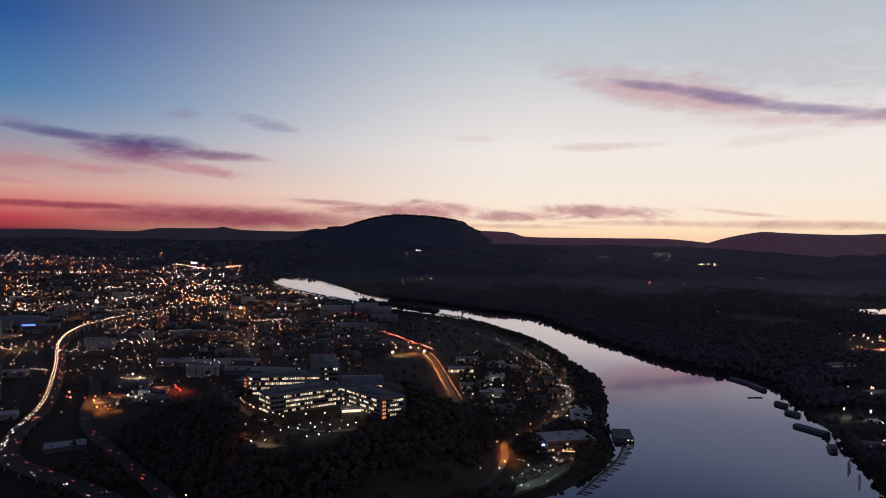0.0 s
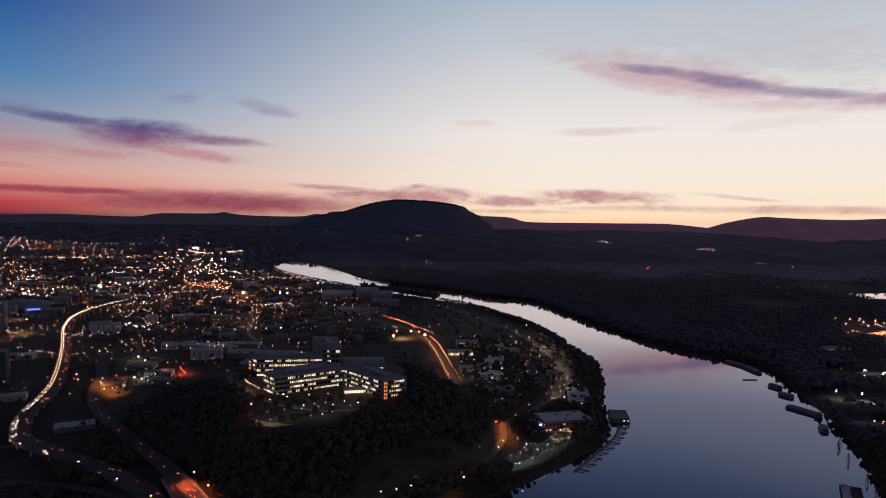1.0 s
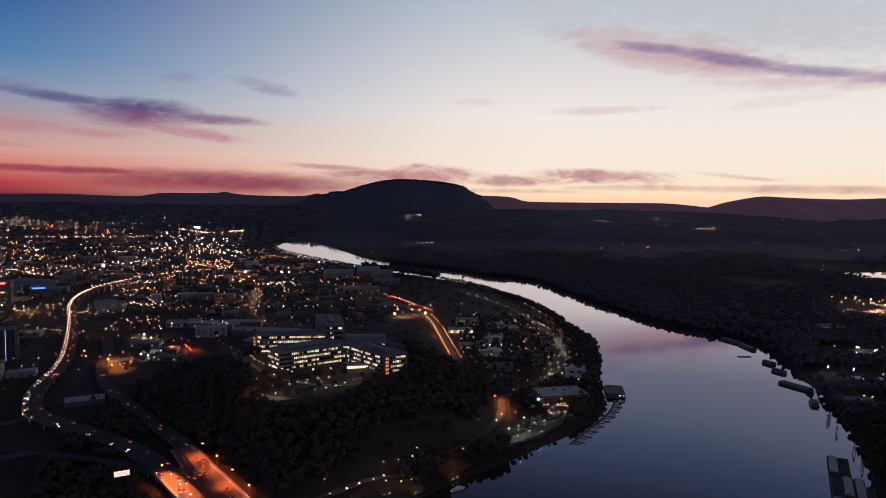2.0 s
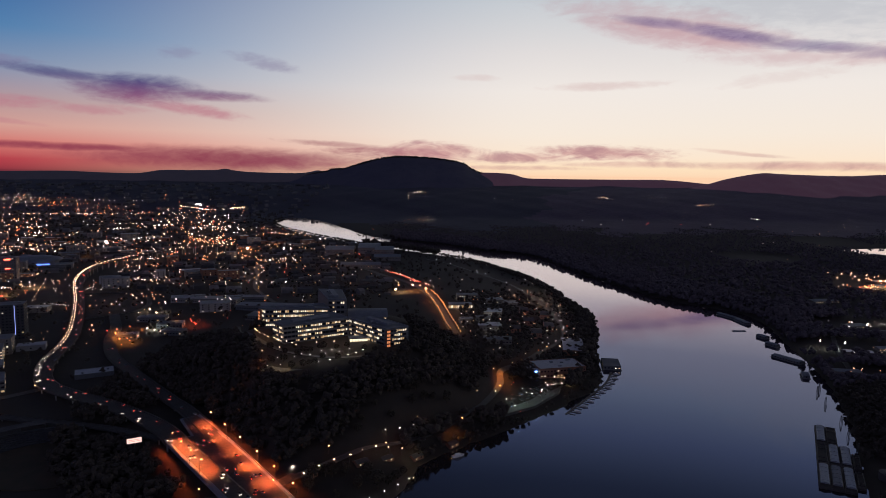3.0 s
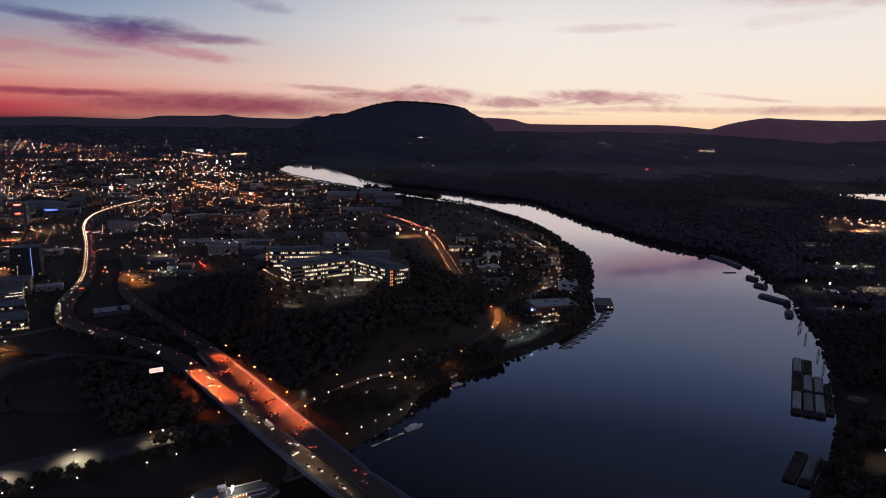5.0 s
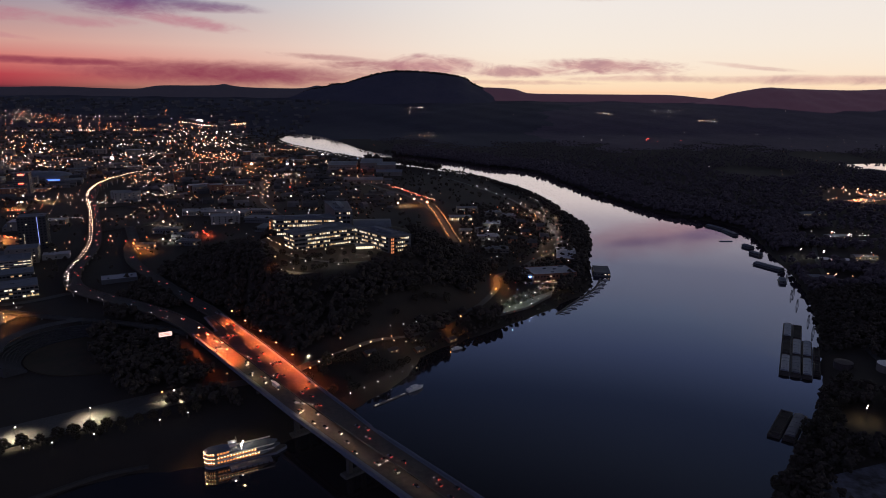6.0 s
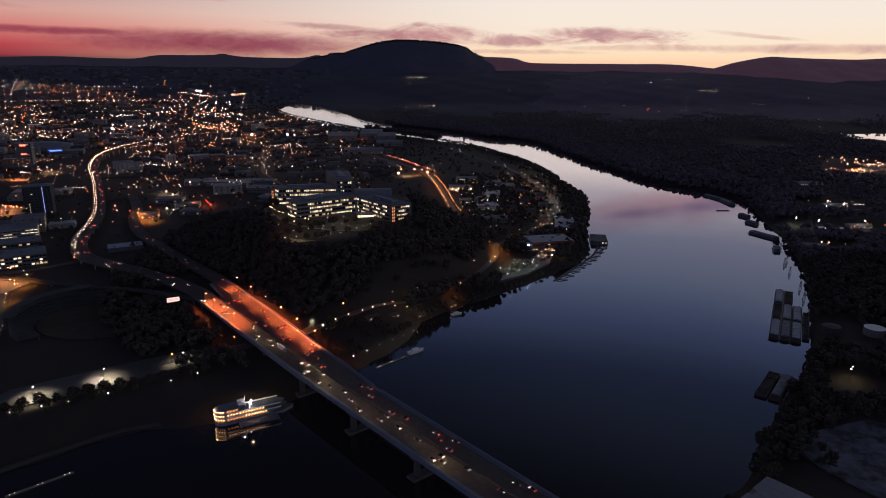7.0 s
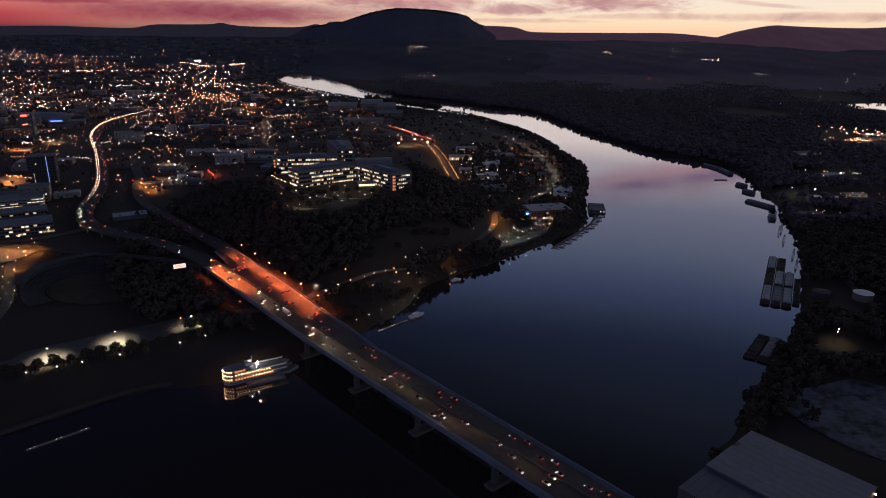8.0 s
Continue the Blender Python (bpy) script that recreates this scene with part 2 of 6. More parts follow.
BRIDGE_EDGE = surface("weathered_bridge_concrete", (0.125, 0.148, 0.195), (0.09, 0.106, 0.14), 0.85, grain=0.5, stain=0.04, bump=0.01)
CONCRETE = surface("concrete", (0.22, 0.215, 0.21), (0.155, 0.15, 0.148), 0.85, grain=0.8, stain=0.05, bump=0.01)
DARK_STEEL = surface("dark_steel", (0.08, 0.085, 0.09), None, 0.5, 0.7, grain=2.0, stain=0.2)
WHITE_PAINT = surface("white_paint", (0.72, 0.72, 0.70), (0.55, 0.55, 0.54), 0.6, grain=1.0, stain=0.1)
ROOF_PALE = surface("pale_roof", (0.27, 0.285, 0.33), (0.20, 0.212, 0.25), 0.7, grain=0.3, stain=0.03)
ROOF_DARK = surface("dark_roof", (0.065, 0.073, 0.09), (0.10, 0.11, 0.13), 0.8, grain=0.3, stain=0.04)
ROOF_MID = surface("grey_roof", (0.13, 0.145, 0.175), (0.09, 0.10, 0.12), 0.75, grain=0.3, stain=0.04)
BRICK = surface("brick_wall", (0.20, 0.10, 0.07), (0.14, 0.075, 0.055), 0.9, grain=0.9, stain=0.08)
STUCCO = surface("rendered_wall", (0.17, 0.155, 0.145), (0.12, 0.11, 0.105), 0.9, grain=0.7, stain=0.06)
PANEL = surface("dark_panel_wall", (0.10, 0.105, 0.115), (0.07, 0.074, 0.08), 0.5, grain=0.7, stain=0.06)
GLASS = surface("dark_glass", (0.012, 0.014, 0.018), (0.02, 0.022, 0.026), 0.1, grain=0.3, stain=0.05)
LIT = lit_pane("lit_window", 1.25)
PAVING = surface("worn_paving", (0.058, 0.056, 0.055), (0.038, 0.037, 0.036), 0.8, grain=0.5, stain=0.03, bump=0.01)
LAMP_WARM = glow("warm_lamp", (1.0, 0.55, 0.30), 26)
LAMP_WHITE = glow("white_lamp", (1.0, 0.86, 0.72), 28)
LAMP_ORANGE = glow("sodium_lamp", (1.0, 0.30, 0.10), 26)
LAMP_RED = glow("red_lamp", (1.0, 0.05, 0.03), 12)
LAMP_BLUE = glow("blue_lamp", (0.12, 0.25, 1.0), 20)
LAMP_DIM = glow("dock_lamp", (1.0, 0.80, 0.62), 4)
LAMP_STRIP = glow("strip_light", (0.35, 0.45, 1.0), 1.2)
# ---- helpers for building ----


def part(name, bm, material, parent=None, label=""):
    """Links a bmesh as one mesh object, under a thing or a part where one is given."""
    me = bpy.data.meshes.new(name)
    bm.to_mesh(me)
    bm.free()
    me.materials.append(material)
    ob = new(name, me)
    ob.parent = parent
    return tagged(ob, label)


def piece(name, mesh, parent, m):
    """One more object on a mesh that alike pieces share."""
    ob = new(name, mesh)
    ob.parent = parent
    ob.matrix_basis = m
    return ob


def thing(name, label, category, m=None, group=""):
    """The Empty at the base of a thing with parts."""
    ob = new(name)
    if m is not None:
        ob.matrix_basis = m
    return tagged(ob, label, category, group)


def mesh_of(name, bm, *materials):
    me = bpy.data.meshes.new(name)
    bm.to_mesh(me)
    bm.free()
    for m in materials:
        me.materials.append(m)
    return me


def box(bm, x, y, z, sx, sy, sz, turn=0.0, bevel=0.0):
    """A box with its base centre at x, y, z."""
    made = bmesh.ops.create_cube(bm, size=1, matrix=pose(x, y, z + sz / 2, 0, 0, turn) @ Matrix.Diagonal((sx, sy, sz, 1)))
    if bevel:
        edges = list({e for v in made["verts"] for e in v.link_edges})
        bmesh.ops.bevel(bm, geom=edges, offset=bevel, segments=1, affect="EDGES")
    return bm


def rod(bm, a, b, r0, r1=None, sides=8):
    """A tapered rod from a to b."""
    a, b = Vector(a), Vector(b)
    turn = (b - a).to_track_quat("Z", "Y").to_matrix().to_4x4()
    bmesh.ops.create_cone(bm, cap_ends=True, segments=sides, radius1=r0, radius2=r0 if r1 is None else r1, depth=(b - a).length,
                          matrix=Matrix.Translation((a + b) / 2) @ turn)
    return bm


def ball(bm, x, y, z, sx, sy, sz, level=1):
    return bmesh.ops.create_icosphere(bm, subdivisions=level, radius=1, matrix=Matrix.Translation((x, y, z)) @ Matrix.Diagonal((sx, sy, sz, 1)))["verts"]


def prism(bm, outline, z0, z1):
    """A solid over a flat outline given anticlockwise."""
    low = [bm.verts.new((x, y, z0)) for x, y in outline]
    top = [bm.verts.new((x, y, z1)) for x, y in outline]
    n = len(outline)
    bm.faces.new(top)
    bm.faces.new(low[::-1])
    for i in range(n):
        bm.faces.new((low[i], low[(i + 1) % n], top[(i + 1) % n], top[i]))
    return bm


def smooth_line(points, steps=8, closed=False):
    """A Catmull-Rom line through points of any dimension."""
    p = np.array(points, float)
    n = len(p)
    out = []
    for i in range(n if closed else n - 1):
        if closed:
            a, b, c, d = (p[(i + k) % n] for k in (-1, 0, 1, 2))
        else:
            a, b, c, d = p[max(i - 1, 0)], p[i], p[i + 1], p[min(i + 2, n - 1)]
        for t in np.arange(steps) / steps:
            out.append(0.5 * (2 * b + (c - a) * t + (2 * a - 5 * b + 4 * c - d) * t**2 + (3 * b - a - 3 * c + d) * t**3))
    if not closed:
        out.append(p[-1])
    return np.array(out)


def step(v, low, high):
    t = np.clip((np.asarray(v, float) - low) / (high - low), 0, 1)
    return t * t * (3 - 2 * t)


def resample(line, gap):
    """Points every gap metres along a line, with the direction in the plan."""
    line = np.asarray(line, float)
    run = np.r_[0, np.cumsum(np.linalg.norm(np.diff(line[:, :2], axis=0), axis=1))]
    at = np.arange(0, run[-1], gap)
    pts = np.stack([np.interp(at, run, line[:, k]) for k in range(line.shape[1])], 1)
    ahead = np.gradient(pts[:, :2], axis=0)
    return pts, ahead / np.maximum(np.linalg.norm(ahead, axis=1, keepdims=True), 1e-6)


# ---- the lie of the land ----
# The south bank from the city quay up the river, then the wooded north bank back again.
SOUTH = [(-1500, -500), (-700, 40), (-450, 275), (-300, 396), (-240, 447), (-160, 470), (-124, 498), (-70, 566), (-32, 632), (-20, 678), (22, 726), (50, 748),
         (103, 800), (154, 858), (206, 930), (224, 1020), (236, 1100), (268, 1220), (281, 1330), (272, 1420), (258, 1585), (229, 1769),
         (170, 1951), (86, 2137), (-12, 2231), (-267, 2432), (-378, 2536), (-508, 2669), (-656, 2853), (-746, 3061)]
NORTH = [(-702, 3207), (-551, 3080), (-406, 2832), (-266, 2606), (0, 2439), (124, 2318), (239, 2265), (306, 2159), (382, 1890), (426, 1730), (472, 1580),
         (525, 1490), (590, 1400), (590, 1290), (556, 1150), (518, 985), (480, 880), (434, 772), (346, 606), (294, 530), (240, 462), (206, 414),
         (146, 345), (60, 240), (-100, 110), (-420, -90), (-1300, -700)]
SHORE = smooth_line(SOUTH + NORTH, 8, closed=True)


def river_distance(x, y):
    """Metres from the shore line, below zero on the water."""
    x, y = np.asarray(x, float).ravel(), np.asarray(y, float).ravel()
    far = []
    (ax, ay), (bx, by) = SHORE.T[:, None], np.roll(SHORE, -1, 0).T[:, None]
    dx, dy = bx - ax, by - ay
    for k in range(0, len(x), 4000):
        px, py = x[k : k + 4000, None], y[k : k + 4000, None]
        t = np.clip(((px - ax) * dx + (py - ay) * dy) / (dx * dx + dy * dy + 1e-9), 0, 1)
        near = np.hypot(px - ax - t * dx, py - ay - t * dy).min(1)
        cross = ((ay > py) != (by > py)) & (px < dx * (py - ay) / np.where(dy == 0, 1e-9, dy) + ax)
        far.append(np.where(cross.sum(1) % 2, -near, near))
    return np.concatenate(far) if far else np.zeros(0)


def waves(x, y, size, seed=0):
    """A cheap smooth roughness between about -1 and 1."""
    s, k = seed * 1.7, 2 * math.pi / size
    return (np.sin(k * x + 1.3 * np.sin(0.7 * k * y + s) + s) + np.sin(k * 0.83 * y + 1.1 * np.sin(0.9 * k * x + 2 * s) + 2.1 * s)
            + 0.5 * np.sin(2.1 * k * (x + y) + s) + 0.5 * np.sin(2.3 * k * (x - y) + 3 * s)) / 3


def valley_z(y):
    """The far valley is drawn together towards the horizon, so its floor climbs gently."""
    y = np.asarray(y, float)
    return np.where(y < 1700, 0.0, np.where(y < 2300, 0.05 * (y - 1700) ** 2 / 1200, 15 + 0.05 * (y - 2300)))


CUTTING = [(-146, 583), (-228, 690), (-264, 754), (-308, 806), (-378, 888), (-452, 979)]


def cutting_distance(x, y):
    """Distance from the line along which the highway cuts through the foot of the hill."""
    best = np.full(np.shape(x), 1e9)
    for (x0, y0), (x1, y1) in zip(CUTTING, CUTTING[1:]):
        u = np.clip(((x - x0) * (x1 - x0) + (y - y0) * (y1 - y0)) / ((x1 - x0) ** 2 + (y1 - y0) ** 2), 0, 1)
        best = np.minimum(best, np.hypot(x - x0 - u * (x1 - x0), y - y0 - u * (y1 - y0)))
    return best


def ground_z(x, y):
    x, y = np.atleast_1d(np.asarray(x, float)), np.atleast_1d(np.asarray(y, float))
    shape = x.shape
    d = river_distance(x, y).reshape(shape)
    d = d + 3.0 * waves(x, y, 47, 1) + 1.2 * waves(x, y, 13, 2)
    z = np.where(d < 0, np.maximum(-5, d * 0.4), (9 - 6.5 * step(y, 1500, 2200)) * step(d, 0, 38))
    z = z + step(d, 30, 200) * (2.5 + 2.0 * waves(x, y, 420, 3)) * (1 - 0.5 * step(y, 1900, 2300) * step(3300 - y, 0, 300))
    # The office hill.
    r = np.hypot((x + 128) / np.where(x > -128, 215, 250), (y - 915) / np.where(y > 915, 300, 350))
    z = z + 56 * (1 - step(r, 0.40, 1.0)) * step(d, 0, 60)
    z = np.minimum(z, 14.5 + 1.35 * np.maximum(cutting_distance(x, y) - 31, 0))
    # The plain rises towards the far valley sides.
    far = np.maximum(y - 2900, 0)
    rise = 262 - 256 * y / (y + far * 1.0 + far**2 * 0.0042 + 1e-6)
    z = z + valley_z(y) + np.where(y > 2900, np.maximum(rise - valley_z(y), 0) * step(d, 40, 700), 0)
    z = z + np.where(y > 2700, step(d, 100, 600) * 7 * waves(x, y, 640, 5), 0)
    z = np.where(d > 8, np.maximum(z, valley_z(y) + 4 * step(d, 5, 60)), z)
    # The next bend of the river, beyond the peninsula.
    bend = np.hypot((x - 1590) / 170, (y - 2400) / 85)
    return np.where(bend < 1.5, np.minimum(z, valley_z(y) - 3 + 12 * (step(bend, 0.8, 1.5))), z)


def spaced(low, mid0, mid1, high, fine, coarse):
    """Grid lines: fine between mid0 and mid1, widening outside."""
    mid = list(np.arange(mid0, mid1, fine))
    right, left, gap = [mid1], [mid0], fine
    while right[-1] < high:
        gap = min(gap * 1.06, coarse)
        right.append(right[-1] + gap)
    gap = fine
    while left[-1] > low:
        gap = min(gap * 1.06, coarse)
        left.append(left[-1] - gap)
    return np.array(left[:0:-1] + mid + right)


def sheet(name, xs, ys, zs, material, kind="structure", smooth=True):
    nx, ny = len(xs), len(ys)
    gx, gy = np.meshgrid(xs, ys)
    verts = np.stack([gx.ravel(), gy.ravel(), zs.ravel()], 1)
    i = (np.arange(ny - 1)[:, None] * nx + np.arange(nx - 1)).ravel()
    faces = np.stack([i, i + 1, i + nx + 1, i + nx], 1)
    me = bpy.data.meshes.new(name)
    me.from_pydata(verts.tolist(), [], faces.tolist())
    if smooth:
        me.polygons.foreach_set("use_smooth", np.ones(len(faces), bool))
    me.materials.append(material)
    return tagged(new(name, me), kind=kind)


def haze_edge(x, y):
    """Where the plain's colour goes over into the hazed tones of the far wooded valley."""
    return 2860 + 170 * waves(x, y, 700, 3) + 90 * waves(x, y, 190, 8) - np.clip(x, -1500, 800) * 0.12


def build_ground():
    xs, ys = spaced(-3700, -520, 640, 3700, 9, 55), spaced(-900, 290, 1300, 4860, 9, 42)
    gx, gy = np.meshgrid(xs, ys)
    ob = sheet("ground", xs, ys, ground_z(gx, gy), EARTH)
    # Far faces get colours with violet and blue air haze painted in.
    ob.data.materials.append(HAZED_VALLEY)
    ob.data.materials.append(HAZED_FOOTHILLS)
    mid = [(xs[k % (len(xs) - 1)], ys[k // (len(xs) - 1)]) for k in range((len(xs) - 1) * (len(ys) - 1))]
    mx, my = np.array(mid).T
    woods = my > haze_edge(mx, my)
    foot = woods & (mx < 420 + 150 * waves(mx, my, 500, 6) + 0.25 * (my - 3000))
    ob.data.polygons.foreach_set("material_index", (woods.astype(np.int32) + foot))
    tagged(ob, "dark autumn river plain with a wooded hill", "ground")
    ys = np.r_[-900, np.arange(0, 4860, 30)]
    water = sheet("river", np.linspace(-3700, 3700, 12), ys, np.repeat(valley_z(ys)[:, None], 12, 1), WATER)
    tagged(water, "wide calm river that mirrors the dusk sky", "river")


build_ground()

# ---- mountains and far ridges ----


def ridge(name, label, material, crest, y0, depth_front, depth_back, rough, seed, base=0.0, fall=1.0, gap=24):
    """A mountain body along x: crest gives x and height; it falls off to the front and back."""
    xs = np.arange(crest[0][0], crest[-1][0] + 1, gap)
    line = smooth_line(crest, 12)
    top = np.interp(xs, line[:, 0], line[:, 1])
    ys = y0 + np.r_[np.linspace(-depth_front, 0, 26), np.linspace(0, depth_back, 7)[1:]]
    gx, gy = np.meshgrid(xs, ys)
    t = np.clip(np.where(gy < y0, (y0 - gy) / depth_front, (gy - y0) / depth_back), 0, 1)
    form = (1 - t) ** fall * 0.55 + (1 - step(t, 0, 1)) * 0.45
    z = base + (top[None, :] - base) * form
    if name == "mountain":  # the river runs round the mountain's foot
        shore = river_distance(gx, gy).reshape(gx.shape)
        z = np.where(gy < 4500, np.minimum(z, valley_z(gy) - 4 + np.maximum(shore, 0) * 0.45), z)
    z = z + rough * (waves(gx, gy, 260, seed) + 0.5 * waves(gx, gy, 95, seed + 1)) * (t > 0) * np.minimum(t * 5, 1) * (1 - t)
    ob = sheet(name, xs, ys, z, material)
    RIDGES.append((xs, ys, z))
    return tagged(ob, label, "mountain")


RIDGES = []


def land_z(x, y):
    """Height of the ground or of the mountain that stands on it."""
    x, y = np.atleast_1d(np.asarray(x, float)), np.atleast_1d(np.asarray(y, float))
    z = ground_z(x, y)
    for xs, ys, zs in RIDGES:
        i = np.clip(np.searchsorted(xs, x) - 1, 0, len(xs) - 2)
        j = np.clip(np.searchsorted(ys, y) - 1, 0, len(ys) - 2)
        u, v = np.clip((x - xs[i]) / (xs[i + 1] - xs[i]), 0, 1), np.clip((y - ys[j]) / (ys[j + 1] - ys[j]), 0, 1)
        h = (zs[j, i] * (1 - u) + zs[j, i + 1] * u) * (1 - v) + (zs[j + 1, i] * (1 - u) + zs[j + 1, i + 1] * u) * v
        inside = (x > xs[0]) & (x < xs[-1]) & (y > ys[0]) & (y < ys[-1])
        z = np.where(inside, np.maximum(z, h), z)
    return z




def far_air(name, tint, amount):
    """Far woods as a backdrop; the air haze before them is a dim tinted emission."""
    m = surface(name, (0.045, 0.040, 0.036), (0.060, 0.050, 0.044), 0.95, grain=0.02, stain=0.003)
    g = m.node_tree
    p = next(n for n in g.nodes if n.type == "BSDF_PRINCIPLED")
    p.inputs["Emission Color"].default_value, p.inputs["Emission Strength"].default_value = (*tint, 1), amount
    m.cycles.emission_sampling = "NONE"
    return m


DISTANCE = far_air("distant_haze_woods", (0.74, 0.34, 0.62), 0.045)
DISTANCE_COLD = far_air("distant_cold_haze_woods", (0.36, 0.34, 0.66), 0.022)
LOOKOUT = [(-1634, 96), (-1361, 139), (-1191, 179), (-937, 261), (-828, 285), (-762, 303), (-697, 304), (-643, 322), (-487, 368), (-369, 389), (-292, 394), (-95, 385),
           (61, 367), (142, 347), (180, 318), (258, 284), (377, 231), (535, 170), (693, 118), (929, 68), (1198, 31)]
ridge("mountain", "long flat-topped wooded mountain against the sunset", HAZED_MOUNTAIN, LOOKOUT, 4780, 1100, 70, 16, 4, base=-8)
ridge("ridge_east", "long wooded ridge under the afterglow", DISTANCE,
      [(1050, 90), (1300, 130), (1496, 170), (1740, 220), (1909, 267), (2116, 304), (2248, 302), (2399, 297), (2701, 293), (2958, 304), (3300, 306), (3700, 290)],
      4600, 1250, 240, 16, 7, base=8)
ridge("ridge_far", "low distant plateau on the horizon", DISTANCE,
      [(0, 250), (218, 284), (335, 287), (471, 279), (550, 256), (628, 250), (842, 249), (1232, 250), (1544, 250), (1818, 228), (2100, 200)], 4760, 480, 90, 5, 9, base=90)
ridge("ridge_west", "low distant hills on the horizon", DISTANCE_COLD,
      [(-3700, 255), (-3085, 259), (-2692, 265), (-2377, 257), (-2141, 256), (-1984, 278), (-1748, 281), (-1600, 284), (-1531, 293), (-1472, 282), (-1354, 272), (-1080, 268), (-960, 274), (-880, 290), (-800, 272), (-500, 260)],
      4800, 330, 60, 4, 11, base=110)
# ---- roads ----
MAIN = smooth_line([(-244, 674, 22.02), (-268, 703, 22), (-306, 738, 21), (-358, 776, 20), (-418, 812, 19), (-464, 846, 18), (-500, 897, 17), (-527, 959, 17), (-556, 1050, 16), (-602, 1157, 16),
                    (-716, 1378, 17), (-838, 1602, 20), (-901, 1795, 22), (-890, 1959, 24), (-812, 2135, 24), (-687, 2231, 24), (-730, 2301, 24), (-876, 2450, 24)], 10)
MAIN[:, 2] += valley_z(MAIN[:, 1])
SECOND = smooth_line([(-220, 697, 22.03), (-243, 727, 22), (-270, 761, 21.4), (-308, 806, 19), (-378, 888, 17), (-452, 979, 16), (-503, 1072, 15), (-532, 1150, 15), (-590, 1260, 15)], 10)
RAMP = smooth_line([(-262, 682, 21), (-330, 718, 17), (-420, 742, 15), (-500, 762, 14), (-580, 780, 13), (-680, 800, 13)], 10)
LOOP = smooth_line([(-640, 1190, 15), (-560, 1290, 14), (-600, 1420, 14), (-690, 1470, 14), (-760, 1420, 15)], 10)
PARKWAY = smooth_line([(-560, 330), (-400, 440), (-330, 492), (-280, 526), (-224, 568), (-150, 600), (-90, 642), (-46, 690), (0, 742), (40, 800), (66, 880), (74, 945), (112, 992), (150, 1060)], 8)
LIT_STREET = smooth_line([(20, 1140), (0, 1300), (-20, 1447), (-65, 1630), (-152, 1779), (-237, 1930), (-323, 2058)], 8)
EAST_STREET = smooth_line([(60, 1440), (150, 1430), (215, 1420)], 6)
QUAY_STREET = smooth_line([(150, 1060), (195, 1150), (205, 1300), (190, 1480), (160, 1660), (90, 1853), (20, 2017), (-58, 2119)], 8)
WEST_STREET = smooth_line([(-330, 1380), (-420, 1560), (-470, 1759), (-515, 1933), (-458, 2097)], 8)
DOWNTOWN = smooth_line([(-720, 690), (-620, 745), (-548, 786), (-505, 806), (-470, 850)], 6)
PARK_STREET = smooth_line([(-505, 790), (-490, 715), (-446, 640), (-420, 590), (-400, 520)], 6)
NORTH_ROAD = smooth_line([(690, 1260), (600, 1080), (528, 907), (490, 808), (441, 684), (426, 593), (400, 500)], 6)
HILL_DRIVE = smooth_line([(-344, 1183), (-300, 1060), (-268, 960), (-240, 900), (-205, 850), (-168, 815), (-120, 800), (-70, 820)], 8)


def on_ground(line, lift=0.7):
    line = np.asarray(line, float)
    return np.column_stack([line[:, 0], line[:, 1], ground_z(line[:, 0], line[:, 1]) + lift])


def road(name, line, width, label, walls=False, thick=0.5, material=None):
    """A ribbon of carriageway with kerbs or low walls along it."""
    pts, ahead = resample(line, 9)
    across = np.stack([ahead[:, 1], -ahead[:, 0]], 1)
    bm = bmesh.new()
    edge = 0.35 if walls else 0.2
    tall = 0.95 if walls else 0.14
    shape = [(-width / 2, 0), (-width / 2, tall), (-width / 2 + edge, tall), (-width / 2 + edge, 0.02), (width / 2 - edge, 0.02), (width / 2 - edge, tall), (width / 2, tall), (width / 2, 0),
             (width / 2, -thick), (-width / 2, -thick)]
    rows = []
    for (x, y, z), (ax, ay) in zip(pts, across):
        rows.append([bm.verts.new((x + ax * s, y + ay * s, z + h)) for s, h in shape])
    n = len(shape)
    for a, b in zip(rows, rows[1:]):
        for i in range(n):
            bm.faces.new((a[i], b[i], b[(i + 1) % n], a[(i + 1) % n]))
    for f in bm.faces:
        f.smooth = False
    bmesh.ops.recalc_face_normals(bm, faces=bm.faces)
    ob = part(name, bm, material or ASPHALT)
    return tagged(ob, label, "road", kind="structure")


ROADWAY = surface("highway_concrete", (0.052, 0.050, 0.049), (0.036, 0.035, 0.035), 0.9, grain=0.5, stain=0.03, bump=0.01)
road("highway", MAIN, 21, "curving multi-lane highway full of evening traffic", True, 1.4, ROADWAY)
road("highway_branch", SECOND, 17, "second carriageway of the highway", True, 1.4, ROADWAY)
road("highway_ramp", RAMP, 9, "curving exit ramp", True, 1.2, ROADWAY)
road("highway_loop", LOOP, 8, "loop ramp of the interchange", True, 1.0, ROADWAY)
for n, (line, w) in enumerate(((PARKWAY, 13), (LIT_STREET, 15), (EAST_STREET, 9), (QUAY_STREET, 7), (WEST_STREET, 9), (HILL_DRIVE, 7), (DOWNTOWN, 12), (PARK_STREET, 9), (NORTH_ROAD, 7))):
    road(f"street_{n + 1}", on_ground(line), w, "dark asphalt street under street lamps")


